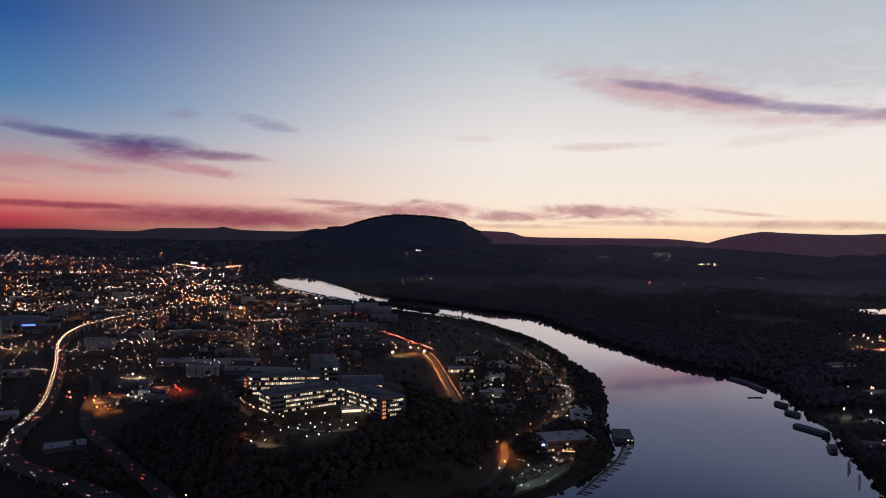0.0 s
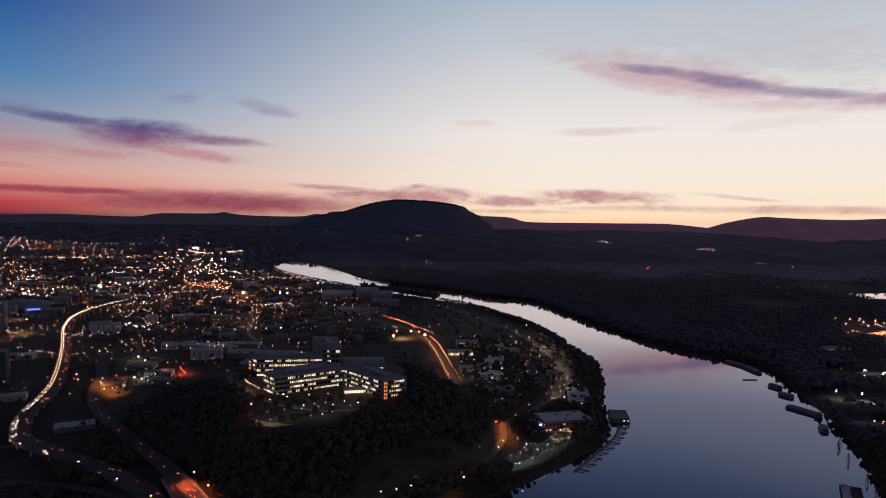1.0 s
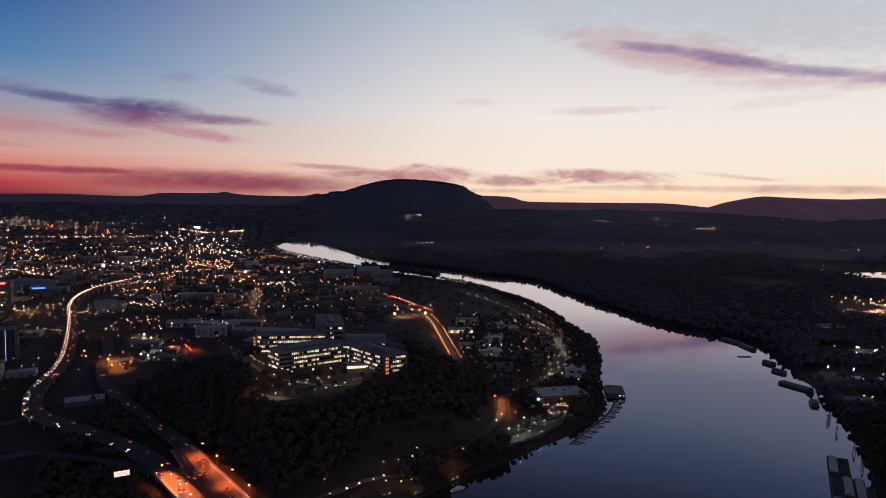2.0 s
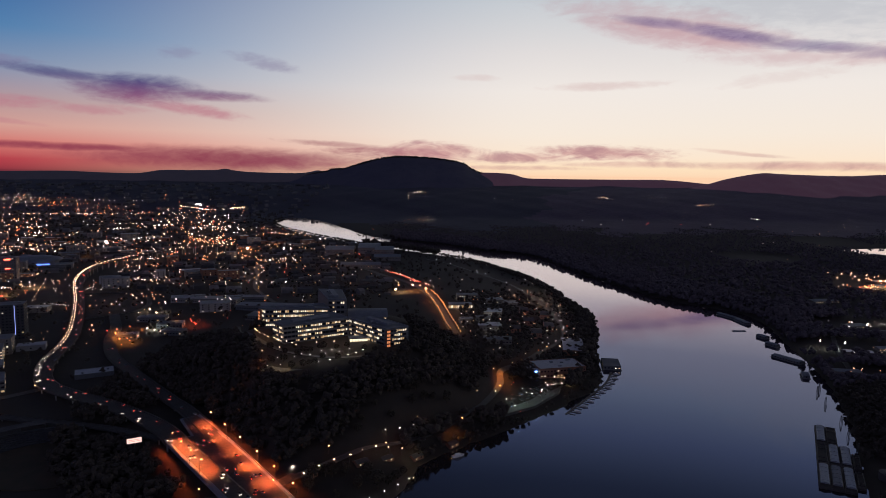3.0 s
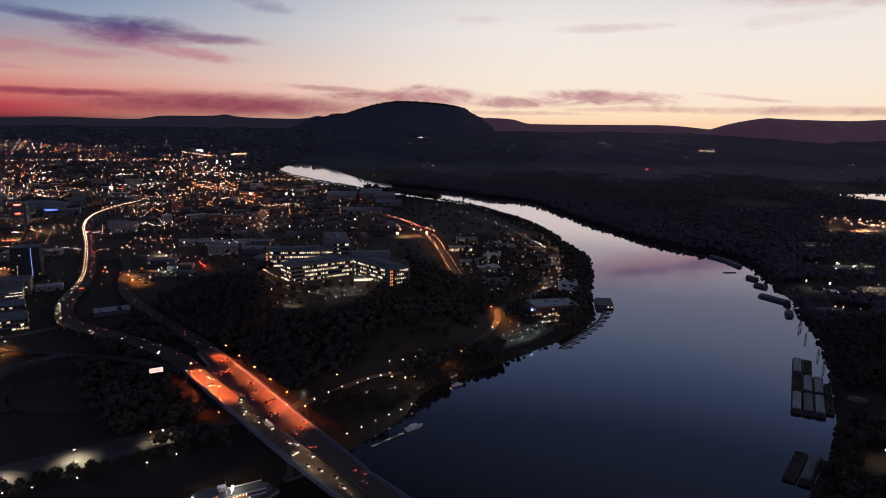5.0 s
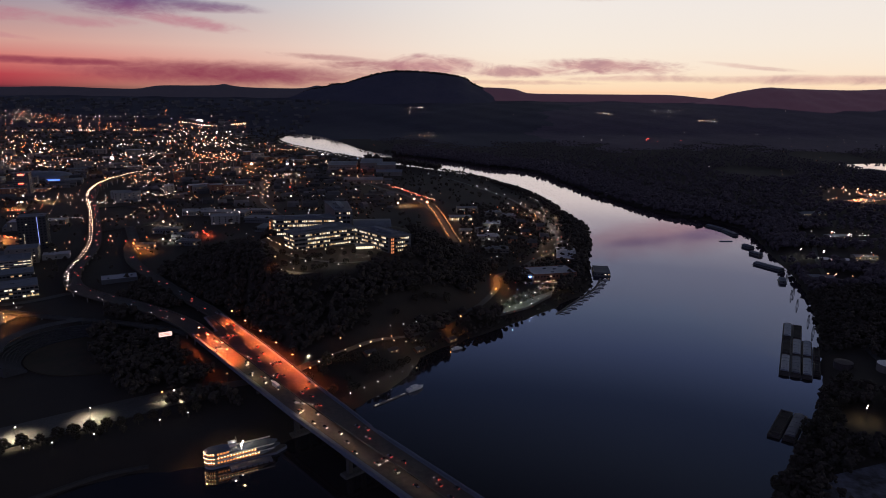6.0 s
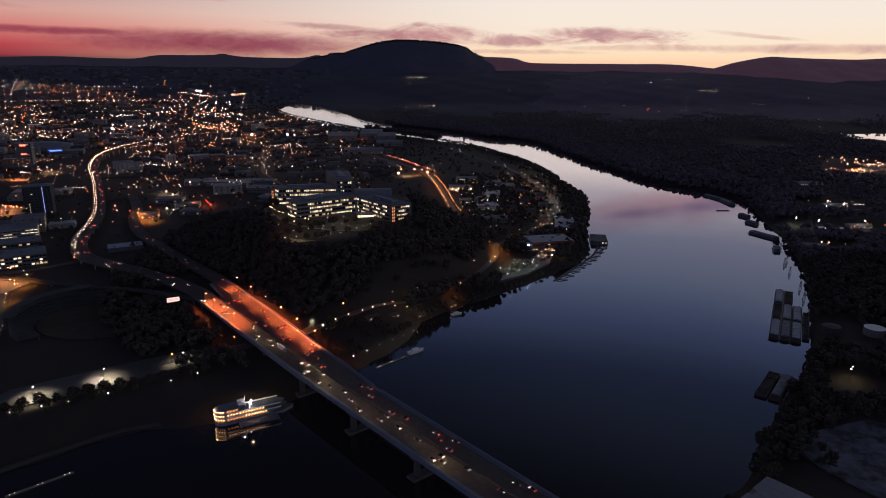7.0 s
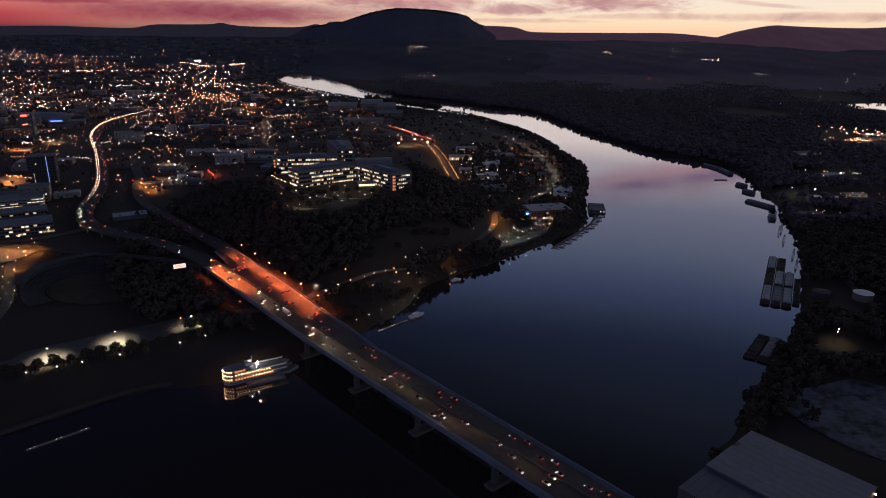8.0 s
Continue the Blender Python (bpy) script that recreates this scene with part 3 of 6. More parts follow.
def build_columns():
    bm = bmesh.new()
    for line, w in ((MAIN, 18), (SECOND, 9), (RAMP, 5)):
        pts, ahead = resample(line, 34)
        for (x, y, z), (ax, ay) in zip(pts, ahead):
            g = float(ground_z(x, y)[0])
            if z - g > 3.0:
                for s in (-0.5, 0.5):
                    rod(bm, (x + ay * w * s, y - ax * w * s, g - 1), (x + ay * w * s, y - ax * w * s, z - 0.4), 0.8, sides=8)
    tagged(part("viaduct_columns", bm, CONCRETE), "round concrete columns under the viaduct", "column", kind="structure")


build_columns()


def build_lot(name, outline, label, lift=0.3, material=None):
    """A paved area laid on the ground."""
    z = float(np.mean(ground_z(np.array([p[0] for p in outline]), np.array([p[1] for p in outline])))) + lift
    tagged(part(name, prism(bmesh.new(), outline, z - 3, z), material or PAVING), label, "car park", kind="structure")


build_lot("quay_car_park", [(-352, 476), (-322, 474), (-270, 508), (-214, 553), (-226, 582), (-290, 540), (-346, 500)], "long paved quay car park under floodlights", 0.8)
build_lot("riverside_car_park", [(62, 790), (104, 822), (140, 872), (150, 905), (120, 915), (92, 880), (72, 845)], "car park by the river", 0.8)
build_lot("hill_car_park", [(-196, 752), (-160, 752), (-112, 782), (-92, 812), (-120, 826), (-160, 800)], "car park in front of the offices", 2.0)
build_lot("corner_plaza", [(-560, 700), (-520, 690), (-490, 720), (-480, 770), (-510, 780), (-545, 760)], "paved street corner under orange lamps", 1.0)
build_lot("street_plaza", [(-795, 1110), (-712, 1086), (-700, 1150), (-780, 1176)], "paved street corner under strong orange lamps", 1.2)
YARD = surface("patchy_gravel", (0.115, 0.125, 0.165), (0.020, 0.017, 0.015), 0.9, grain=0.16, stain=0.045, bump=0.05)
build_lot("storage_yard", [(247, 425), (253, 400), (266, 378), (284, 360), (326, 376), (352, 420), (346, 452), (319, 468), (272, 451)], "patchy pale gravel yard on the north bank", 0.8, YARD)
PROMENADE = smooth_line([(-420, 296), (-352, 352), (-306, 394), (-270, 428), (-238, 455), (-205, 468)], 6)
road("promenade", np.column_stack([PROMENADE, np.full(len(PROMENADE), 2.4)]), 2.6, "narrow concrete promenade along the dark quay", False, 3.4, ROADWAY)
# ---- the road bridge ----
BRIDGE_DIR = Vector((0.637, -0.771, 0)).normalized()
BRIDGE_SIDE = Vector((0.771, 0.637, 0)).normalized()
BRIDGE_AT = Vector((-57, 462, 0))
DECK = 22.0
BRIDGE = Matrix((( BRIDGE_DIR.x, BRIDGE_SIDE.x, 0, BRIDGE_AT.x), (BRIDGE_DIR.y, BRIDGE_SIDE.y, 0, BRIDGE_AT.y), (0, 0, 1, 0), (0, 0, 0, 1)))


PIER = surface("stained_pier_concrete", (0.085, 0.082, 0.080), (0.055, 0.052, 0.050), 0.9, grain=0.6, stain=0.06)
BRIDGE_ROAD = surface("worn_bridge_lanes", (0.066, 0.054, 0.049), (0.042, 0.036, 0.034), 0.85, grain=0.3, stain=0.02, bump=0.01)


def sway(at):
    """How far the deck's middle lies aside from the straight line: the bridge bends a little over the river."""
    return float(np.interp(at, [-340, -290, -90, -10, 90, 180, 420], [0.5, 0.5, 0.2, 2.8, 6.0, 9.0, 17.0]))


def ribbon(s0, s1, w0, w1, z0, z1, step_m=20.0):
    """A solid strip along the bridge between two distances from its middle."""
    at = np.linspace(s0, s1, max(2, int((s1 - s0) / step_m) + 1))
    return prism(bmesh.new(), [(a, w0 + sway(a)) for a in at] + [(a, w1 + sway(a)) for a in at[::-1]], z0, z1)


def build_bridge():
    b = thing("road_bridge", "long grey concrete and steel highway bridge over the river", "bridge", BRIDGE)
    # The deck widens towards the city, where the branch carriageway joins.
    flare = [(-20, 18.6), (-60, 22.0), (-120, 25.0), (-165, 27.6), (-227, 30.2), (-287, 31.0), (-340, 31.4)]
    run = np.linspace(-290, 420, 37)
    back = [(a, 18 + sway(a)) for a in run[::-1] if a > -10]
    wide = [(a, w + sway(a)) for a, w in flare]
    part("deck", prism(bmesh.new(), [(a, -18 + sway(a)) for a in run] + back + wide + [(-340, 12), (-290, 6)], DECK - 1.2, DECK), BRIDGE_EDGE, b)
    inner = [(a, 14.6 + sway(a)) for a in run[::-1] if a > -10]
    part("carriageway", prism(bmesh.new(), [(a, -14.6 + sway(a)) for a in np.linspace(-288, 420, 37)] + inner + [(a, w - 3.0) for a, w in wide] + [(-338, 14), (-288, 8)], DECK + 0.004, DECK + 0.084), BRIDGE_ROAD, b,
         "worn reddish grey lanes")
    part("parapet", ribbon(-290, 420, -18.2, -17.6, DECK, DECK + 1.1), BRIDGE_EDGE, b)
    part("parapet", ribbon(-10, 420, 17.4, 18.0, DECK, DECK + 1.1), BRIDGE_EDGE, b)
    part("fascia", ribbon(-290, 420, -18.5, -18.204, DECK - 2.4, DECK + 0.9), BRIDGE_EDGE, b)
    for (s0, w0), (s1, w1) in zip(wide, wide[1:]):
        part("parapet", box(bmesh.new(), (s0 + s1) / 2, (w0 + w1) / 2 - 0.4, DECK, math.hypot(s1 - s0, w1 - w0), 0.5, 1.1, math.degrees(math.atan2(w0 - w1, s0 - s1)), bevel=0.08), BRIDGE_EDGE, b)
    for side in (-1, 1):
        part("edge_beam", ribbon(-290, 420, side * 14.0 - 0.6, side * 14.0 + 0.6, DECK - 4.4, DECK - 1.2), DARK_STEEL, b)
    part("median", ribbon(-290, 420, -0.35, 0.35, DECK + 0.09, DECK + 0.95), PIER, b)
    for x in (-215, -150, -80, -5, 70, 145, 220, 300):
        o = sway(x)
        bm = bmesh.new()
        box(bm, x, o, -6, 9, 34, 7.5, bevel=0.8)
        for side in (-1, 0, 1):
            box(bm, x, o + side * 11, 1.5, 3.2, 4, 13.5, bevel=0.4)
        box(bm, x, o, 15, 3.6, 31, 2.6, bevel=0.3)
        if x < -60:
            box(bm, x, o + 21, -2, 3.2, 4, 17, bevel=0.4)
            box(bm, x, o + 20, 15.004, 3.4, 14, 2.6, bevel=0.3)
        part("pier", bm, PIER, b)


build_bridge()
# ---- trees ----
RNG = np.random.default_rng(5)


def ico():
    bm = bmesh.new()
    bmesh.ops.create_icosphere(bm, subdivisions=1, radius=1)
    v = np.array([x.co[:] for x in bm.verts])
    f = np.array([[x.index for x in face.verts] for face in bm.faces])
    bm.free()
    return v, f


ICO_V, ICO_F = ico()


def blobs(name, centres, sizes, material, ragged=0.22):
    """One mesh of many ragged leaf clumps; centres and sizes are rows of three."""
    n, k = len(centres), len(ICO_V)
    v = ICO_V[None] * (1 + RNG.uniform(-ragged, ragged, (n, k, 1)))
    turn = RNG.uniform(0, 6.28, n)
    c, s = np.cos(turn)[:, None], np.sin(turn)[:, None]
    x, y = v[..., 0] * c - v[..., 1] * s, v[..., 0] * s + v[..., 1] * c
    v = np.stack([x, y, v[..., 2]], -1) * np.asarray(sizes)[:, None] + np.asarray(centres)[:, None]
    f = (ICO_F[None] + np.arange(n)[:, None, None] * k).reshape(-1, 3)
    me = bpy.data.meshes.new(name)
    me.from_pydata(v.reshape(-1, 3).tolist(), [], f.tolist())
    me.materials.append(material)
    return me


def forest(name, label, x, y, z, tall, clumps, fine=1.0, material=None):
    """Many trees that nobody could count: each a few ragged clumps over a hidden trunk."""
    n = len(x)
    cs, ss = [], []
    for k in range(clumps):
        w = tall * RNG.uniform(0.16, 0.30, n) * fine
        off = tall * RNG.uniform(0.10, 0.30, n) * (k > 0)
        ang = RNG.uniform(0, 6.28, n)
        up = tall * (RNG.uniform(0.35, 0.86, n) if k else 0.66)
        cs.append(np.stack([x + np.cos(ang) * off, y + np.sin(ang) * off, z + up], 1))
        ss.append(np.stack([w, w, tall * RNG.uniform(0.14, 0.30, n) * fine], 1))
    ob = new(name, blobs(name, np.concatenate(cs), np.concatenate(ss), material or FOREST, 0.38))
    return tagged(ob, label, "forest", kind="stuff")


def scatter(x0, x1, y0, y1, area):
    n = int((x1 - x0) * (y1 - y0) / area)
    return RNG.uniform(x0, x1, n), RNG.uniform(y0, y1, n)


def hill_radius(x, y):
    return np.hypot((x + 128) / np.where(x > -128, 215, 250), (y - 915) / np.where(y > 915, 300, 350))


def line_distance(x, y, line):
    (ax, ay), (bx, by) = line[:-1, :2].T[:, None], line[1:, :2].T[:, None]
    dx, dy = bx - ax, by - ay
    t = np.clip(((x[:, None] - ax) * dx + (y[:, None] - ay) * dy) / (dx * dx + dy * dy + 1e-9), 0, 1)
    return np.hypot(x[:, None] - ax - t * dx, y[:, None] - ay - t * dy).min(1)


def road_distance(x, y):
    return np.min([line_distance(x, y, l) for l in (MAIN[::4], SECOND[::4], PARKWAY[::4], LIT_STREET[::4], QUAY_STREET[::4], HILL_DRIVE[::4], WEST_STREET[::4], DOWNTOWN[::3], PARK_STREET[::3], NORTH_ROAD[::3], LOOP[::4], RAMP[::4])], axis=0)


def highway_view(x, y):
    """True on the low ground just before the far highway, where nothing tall stands."""
    return y > 1350 and line_distance(np.array([x]), np.array([y + 45.0]), MAIN[::4])[0] < 75


def north_side(x, y):
    """True on the wooded bank across the river."""
    line = np.array(NORTH[::-1], float)
    order = np.argsort(line[:, 1])
    return x > np.interp(y, line[order, 1], line[order, 0]) - 5


NORTH_CLEAR = [(582, 1110, 42), (640, 1096, 60), (720, 1235, 70), (677, 1066, 60), (560, 960, 40), (395, 640, 50), (345, 525, 32), (677, 1490, 30), (200, 350, 75), (330, 400, 70),
               (1008, 1642, 90), (1104, 1743, 120), (1010, 2200, 120), (1600, 2330, 190), (1440, 2580, 130), (560, 1040, 30)]


def build_forests():
    # The north bank: dense along the water, a wide canopy behind.
    x, y = scatter(-200, 1300, 300, 3300, 52)
    d = river_distance(x, y)
    keep = north_side(x, y) & (d > 4) & (d < 150)
    clear = np.min([np.hypot(x - a, y - b) - r for a, b, r in NORTH_CLEAR], axis=0)
    keep &= clear > 0
    x, y, d = x[keep], y[keep], d[keep]
    near = y < 900
    forest("bank_forest", "dense dark trees along the far river bank", x[~near], y[~near], ground_z(x[~near], y[~near]), RNG.uniform(9, 18, (~near).sum()), 3, 1.0, HAZED_WOODS)
    forest("bank_forest", "dense brown trees on the bank below the warehouse", x[near], y[near], ground_z(x[near], y[near]), RNG.uniform(8, 15, near.sum()), 12, 0.62)
    x, y = scatter(-300, 2300, 500, 3200, 230)
    d = river_distance(x, y)
    clear = np.min([np.hypot(x - a, y - b) - r for a, b, r in NORTH_CLEAR], axis=0)
    keep = north_side(x, y) & (d > 140) & (clear > 0) & (x < 0.74 * y + 60) & (y < haze_edge(x, y) + 60)
    x, y = x[keep], y[keep]
    forest("peninsula_forest", "wide dark woodland on the river peninsula", x, y, ground_z(x, y), RNG.uniform(11, 18, len(x)) * (1 - 0.45 * step(y, 1900, 2900)), 2, 1.0, HAZED_WOODS)
    # The slopes of the office hill.
    x, y = scatter(-400, 150, 540, 1250, 50)
    r = hill_radius(x, y)
    keep = (r < 1.16) & (r > 0.42) & (road_distance(x, y) > 13) & (river_distance(x, y) > 62) & (np.hypot(x - 98, y - 846) > 58)
    keep &= (np.abs((x + 57) * 0.771 + (y - 462) * 0.637 - 5) > 38) | (y > 780)
    keep &= (np.hypot(x + 138, y - 785) > 48) & (y < 1000 + 150 * (x < -250)) & (np.hypot(x + 145, y - 790) > 52)
    x, y = x[keep], y[keep]
    forest("hill_forest", "dark wooded slopes of the office hill", x, y, ground_z(x, y), RNG.uniform(9, 15, len(x)), 7, 0.8)
    # The strip of trees on the city bank.
    x, y = scatter(-1000, 330, 690, 3300, 40)
    d = river_distance(x, y)
    keep = ~north_side(x, y) & (d > 3) & (d < np.where(y > 2500, 14, 30)) & ((np.hypot(x - 98, y - 846) > 56) | (d < 9))
    x, y, d = x[keep], y[keep], d[keep]
    forest("shore_trees", "uneven row of trees on the city bank", x, y, ground_z(x, y), RNG.uniform(8, 17, len(x)) * np.where((y < 1010) & (d < 16), 0.5, 1) * (1 - 0.45 * step(y, 1700, 2200) + 0.9 * ((x < -15) & (x > -285) & (y > 2200))), 4)
    # Yards and streets of the city.
    x, y = scatter(-2400, 220, 860, 3300, 950)
    keep = ~north_side(x, y) & (river_distance(x, y) > 25) & (road_distance(x, y) > 18) & (hill_radius(x, y) > 1.0) & (np.hypot(x - 98, y - 846) > 58)
    open_ground = (y > 1350) & (line_distance(x, y + 45, MAIN[::4]) < 80)
    keep &= ~open_ground
    x, y = x[keep], y[keep]
    forest("city_trees", "scattered dark street and garden trees of the city", x, y, ground_z(x, y), RNG.uniform(7, 13, len(x)), 3)
    # The wooded gardens between the hill and the river.
    x, y = scatter(30, 250, 1000, 1520, 150)
    keep = ~north_side(x, y) & (river_distance(x, y) > 22) & (road_distance(x, y) > 9) & (hill_radius(x, y) > 0.98)
    x, y = x[keep], y[keep]
    forest("garden_trees", "dark garden trees between the houses", x, y, ground_z(x, y), RNG.uniform(7, 13, len(x)), 3)
    # A ragged line of trees on the mountain's crest.
    line = smooth_line(LOOKOUT, 12)
    x = RNG.uniform(-1090, 760, 1500)
    y = 4780 + RNG.uniform(-60, 10, 1500)
    forest("crest_trees", "trees on the mountain's crest", x, y, np.interp(x, line[:, 0], line[:, 1]) - 9 - (4780 - y) * 0.1, RNG.uniform(9, 17, 1500), 2)


build_forests()


def tree_model(seed, tall, wide, label):
    rng = np.random.default_rng(seed)
    t = thing("tree", label, "tree", group="trees by the river")
    bm = bmesh.new()
    rod(bm, (0, 0, -0.6), (0.1, 0, tall * 0.42), tall * 0.03, tall * 0.02)
    for k in range(6):
        a = k * 1.05 + rng.uniform(0, 0.5)
        out = wide * rng.uniform(0.45, 0.8)
        rod(bm, (0.1, 0, tall * rng.uniform(0.3, 0.42)), (math.cos(a) * out, math.sin(a) * out, tall * rng.uniform(0.55, 0.8)), tall * 0.013, tall * 0.004, 5)
    rod(bm, (0.1, 0, tall * 0.4), (0, 0.2, tall * 0.88), tall * 0.02, tall * 0.005, 5)
    part("trunk", bm, BARK, t)
    n = 85
    a, h = rng.uniform(0, 6.28, n), rng.uniform(0.0, 1.0, n)
    spread = wide * np.sqrt(np.clip(np.sin((h * 0.86 + 0.1) * math.pi), 0, 1)) * np.sqrt(rng.uniform(0.25, 1, n))
    c = np.stack([np.cos(a) * spread, np.sin(a) * spread, tall * (0.32 + 0.66 * h)], 1)
    s = np.stack([wide * rng.uniform(0.13, 0.27, n), wide * rng.uniform(0.13, 0.27, n), wide * rng.uniform(0.1, 0.2, n)], 1)
    crown = new("crown", blobs("crown", c, s, LEAF, 0.4))
    crown.parent = t
    return t


def build_trees():
    kinds = [tree_model(1, 11, 4.4, "round dark-leaved promenade tree"), tree_model(2, 14, 4.6, "tall uneven tree near the water"), tree_model(3, 8, 3.6, "small dark tree beside the street")]
    spots = []
    row, _ = resample(smooth_line([(-345, 452), (-310, 474), (-266, 497), (-224, 521), (-196, 540)], 6), 11)
    spots += [(x + RNG.uniform(-1, 1), y + RNG.uniform(-1, 1), 0) for x, y in row]
    row, _ = resample(smooth_line([(-330, 455), (-290, 478), (-240, 503)], 6), 16)
    spots += [(x + RNG.uniform(-1, 1), y + RNG.uniform(-2, 2), 2) for x, y in row]
    x, y = scatter(-170, 60, 560, 790, 330)
    d = river_distance(x, y)
    keep = (d > 7) & (d < 75) & (road_distance(x, y) > 11) & (np.abs((x + 57) * 0.771 + (y - 462) * 0.637) > 26)
    spots += [(a, b, int(k)) for a, b, k in zip(x[keep], y[keep], RNG.integers(0, 3, keep.sum()))]
    x, y = scatter(120, 380, 330, 640, 260)
    d = river_distance(x, y)
    u, v = (x - 204) * 0.647 - (y - 382.7) * 0.763, (x - 204) * 0.763 + (y - 382.7) * 0.647
    keep = north_side(x, y) & (d > 1) & (d < 24) & ~((u > -5) & (u < 80) & (v < 5) & (v > -93))
    spots += [(a, b, 1) for a, b in zip(x[keep], y[keep])]
    x, y = scatter(-205, -70, 755, 850, 420)
    keep = road_distance(x, y) > 6
    spots += [(a, b, 2) for a, b in zip(x[keep], y[keep])]
    for n, (x, y, k) in enumerate(spots):
        m = pose(x, y, float(ground_z(x, y)[0]), 0, 0, RNG.uniform(0, 360)) @ Matrix.Diagonal((*(RNG.uniform(0.8, 1.2),) * 3, 1))
        t = copy_thing(kinds[k], m)
        t.matrix_basis = m
    for k in kinds:
        for o in (*k.children, k):
            bpy.data.objects.remove(o)


build_trees()
# ---- buildings ----
WIN = {}


def window_mesh(w, h, material):
    key = (w, h, material.name)
    if key not in WIN:
        bm = bmesh.new()
        box(bm, 0, 0, -h / 2, w, 0.16, h, bevel=0.05)
        WIN[key] = mesh_of("window", bm, material)
    return WIN[key]


def facade(parent, a, b, z0, floors, storey, pitch, w, h, lit, rng, first=0.5):
    """Windows along the wall from a to b, whose outside is on the right."""
    a, b = Vector((*a, 0)), Vector((*b, 0))
    run = (b - a).length
    turn = math.degrees(math.atan2(b.y - a.y, b.x - a.x))
    n = max(1, int((run - 1) / pitch))
    out = Vector(((b - a).y, -(b - a).x, 0)).normalized() * 0.04
    for f in range(floors):
        band = rng.uniform(0.55, 1.25)
        dark = rng.uniform(0, n, 2)
        for k in range(n):
            p = a + (b - a) * ((k + 0.5) / n) + out
            chance = lit * band * (0.25 if any(abs(k - d) < n * 0.07 for d in dark) else 1)
            mat = LIT if rng.uniform() < chance else GLASS
            piece("window", window_mesh(w, h, mat), parent, pose(p.x, p.y, z0 + storey * (f + first), 0, 0, turn))


def ring(bm, outline, z, tall, thick):
    """A low parapet round a roof."""
    c = np.mean(outline, 0)
    for (ax, ay), (bx, by) in zip(outline, outline[1:] + outline[:1]):
        mx, my = (ax + bx) / 2, (ay + by) / 2
        d = math.hypot(bx - ax, by - ay)
        inx, iny = c[0] - mx, c[1] - my
        k = thick / 2 / max(math.hypot(inx, iny), 1e-6)
        box(bm, mx + inx * k, my + iny * k, z, d, thick, tall, math.degrees(math.atan2(by - ay, bx - ax)))
    return bm


def ribbon_windows(parent, a, b, z0, floors, storey, lit, rng):
    """Long bands of narrow panes on each storey: lit runs in the middle, darker towards the ends."""
    a, b = Vector((*a, 0)), Vector((*b, 0))
    length = (b - a).length
    turn = math.degrees(math.atan2(b.y - a.y, b.x - a.x))
    out = Vector(((b - a).y, -(b - a).x, 0)).normalized() * 0.30
    n = max(2, int((length - 2) / 2.35))
    for f in range(floors):
        state, level = True, rng.uniform(0.75, 1.1)
        for k in range(n):
            u = (k + 0.5) / n
            chance = lit * level * (1.0 if 0.14 < u < 0.9 else 0.4)
            if k % 2 == 0 or rng.uniform() < 0.25:
                state = rng.uniform() < chance
            if not state and k % 2:
                continue
            p = a + (b - a) * u + out
            wide = float(rng.choice([1.5, 1.9, 2.1])) if state else 4.3
            q = p if state else p + (b - a).normalized() * 1.15
            if not state and k == n - 1:
                continue
            piece("window", window_mesh(wide, round(storey * (float(rng.choice([0.36, 0.46, 0.52])) if state else 0.45), 2), LIT if state else GLASS), parent, pose(q.x, q.y, z0 + storey * (f + 0.5), 0, 0, turn))


def wing(outline, z0, z1, floors, lit, sides, seed, label):
    rng = np.random.default_rng(seed)
    c = np.mean(outline, 0)
    t = thing("office_building", label, "office building", pose(c[0], c[1], z0), "office campus")
    out = [(x - c[0], y - c[1]) for x, y in outline]
    top = z1 - z0
    storey = (top - 7) / floors
    part("wall", prism(bmesh.new(), out, 0, top), PANEL, t)
    part("roof", prism(bmesh.new(), [(x * 1.02, y * 1.02) for x, y in out], top + 0.004, top + 0.7), ROOF_DARK, t, "flat dark grey roof")
    part("parapet", ring(bmesh.new(), out, top + 0.7, 0.7, 0.7), ROOF_MID, t)
    mid = [(np.array(out[k]) + np.array(out[(k + 1) % 4])) / 2 for k in range(4)]
    p, q = (mid[1], mid[3]) if np.linalg.norm(mid[1] - mid[3]) > np.linalg.norm(mid[0] - mid[2]) else (mid[0], mid[2])
    c2, d2 = (p + q) / 2, (p - q)
    part("penthouse", box(bmesh.new(), c2[0], c2[1], top + 0.7, float(np.linalg.norm(d2)) * 0.6, 7, 3.0, math.degrees(math.atan2(d2[1], d2[0])), bevel=0.2), ROOF_MID, t, "long grey plant room")
    for f in range(floors + 1):
        part("floor_band", prism(bmesh.new(), [(x * 1.004, y * 1.004) for x, y in out], 6.2 + f * storey, 6.2 + f * storey + 0.5), CONCRETE, t)
    for i in sides:
        ribbon_windows(t, out[i], out[(i + 1) % len(out)], 6.7, floors, storey, lit, rng)
    for k in range(4):
        u, v = rng.uniform(0.2, 0.8, 2)
        p = (1 - v) * ((1 - u) * np.array(out[0]) + u * np.array(out[1])) + v * ((1 - u) * np.array(out[3]) + u * np.array(out[2]))
        part("roof_unit", box(bmesh.new(), p[0], p[1], top + 0.7, rng.uniform(4, 10), rng.uniform(3, 5), rng.uniform(1.2, 2.6), rng.uniform(0, 90), bevel=0.15), ROOF_MID, t)
    return t


CAMPUS_LABEL = "modern office wing with bands of lit windows on the hill"


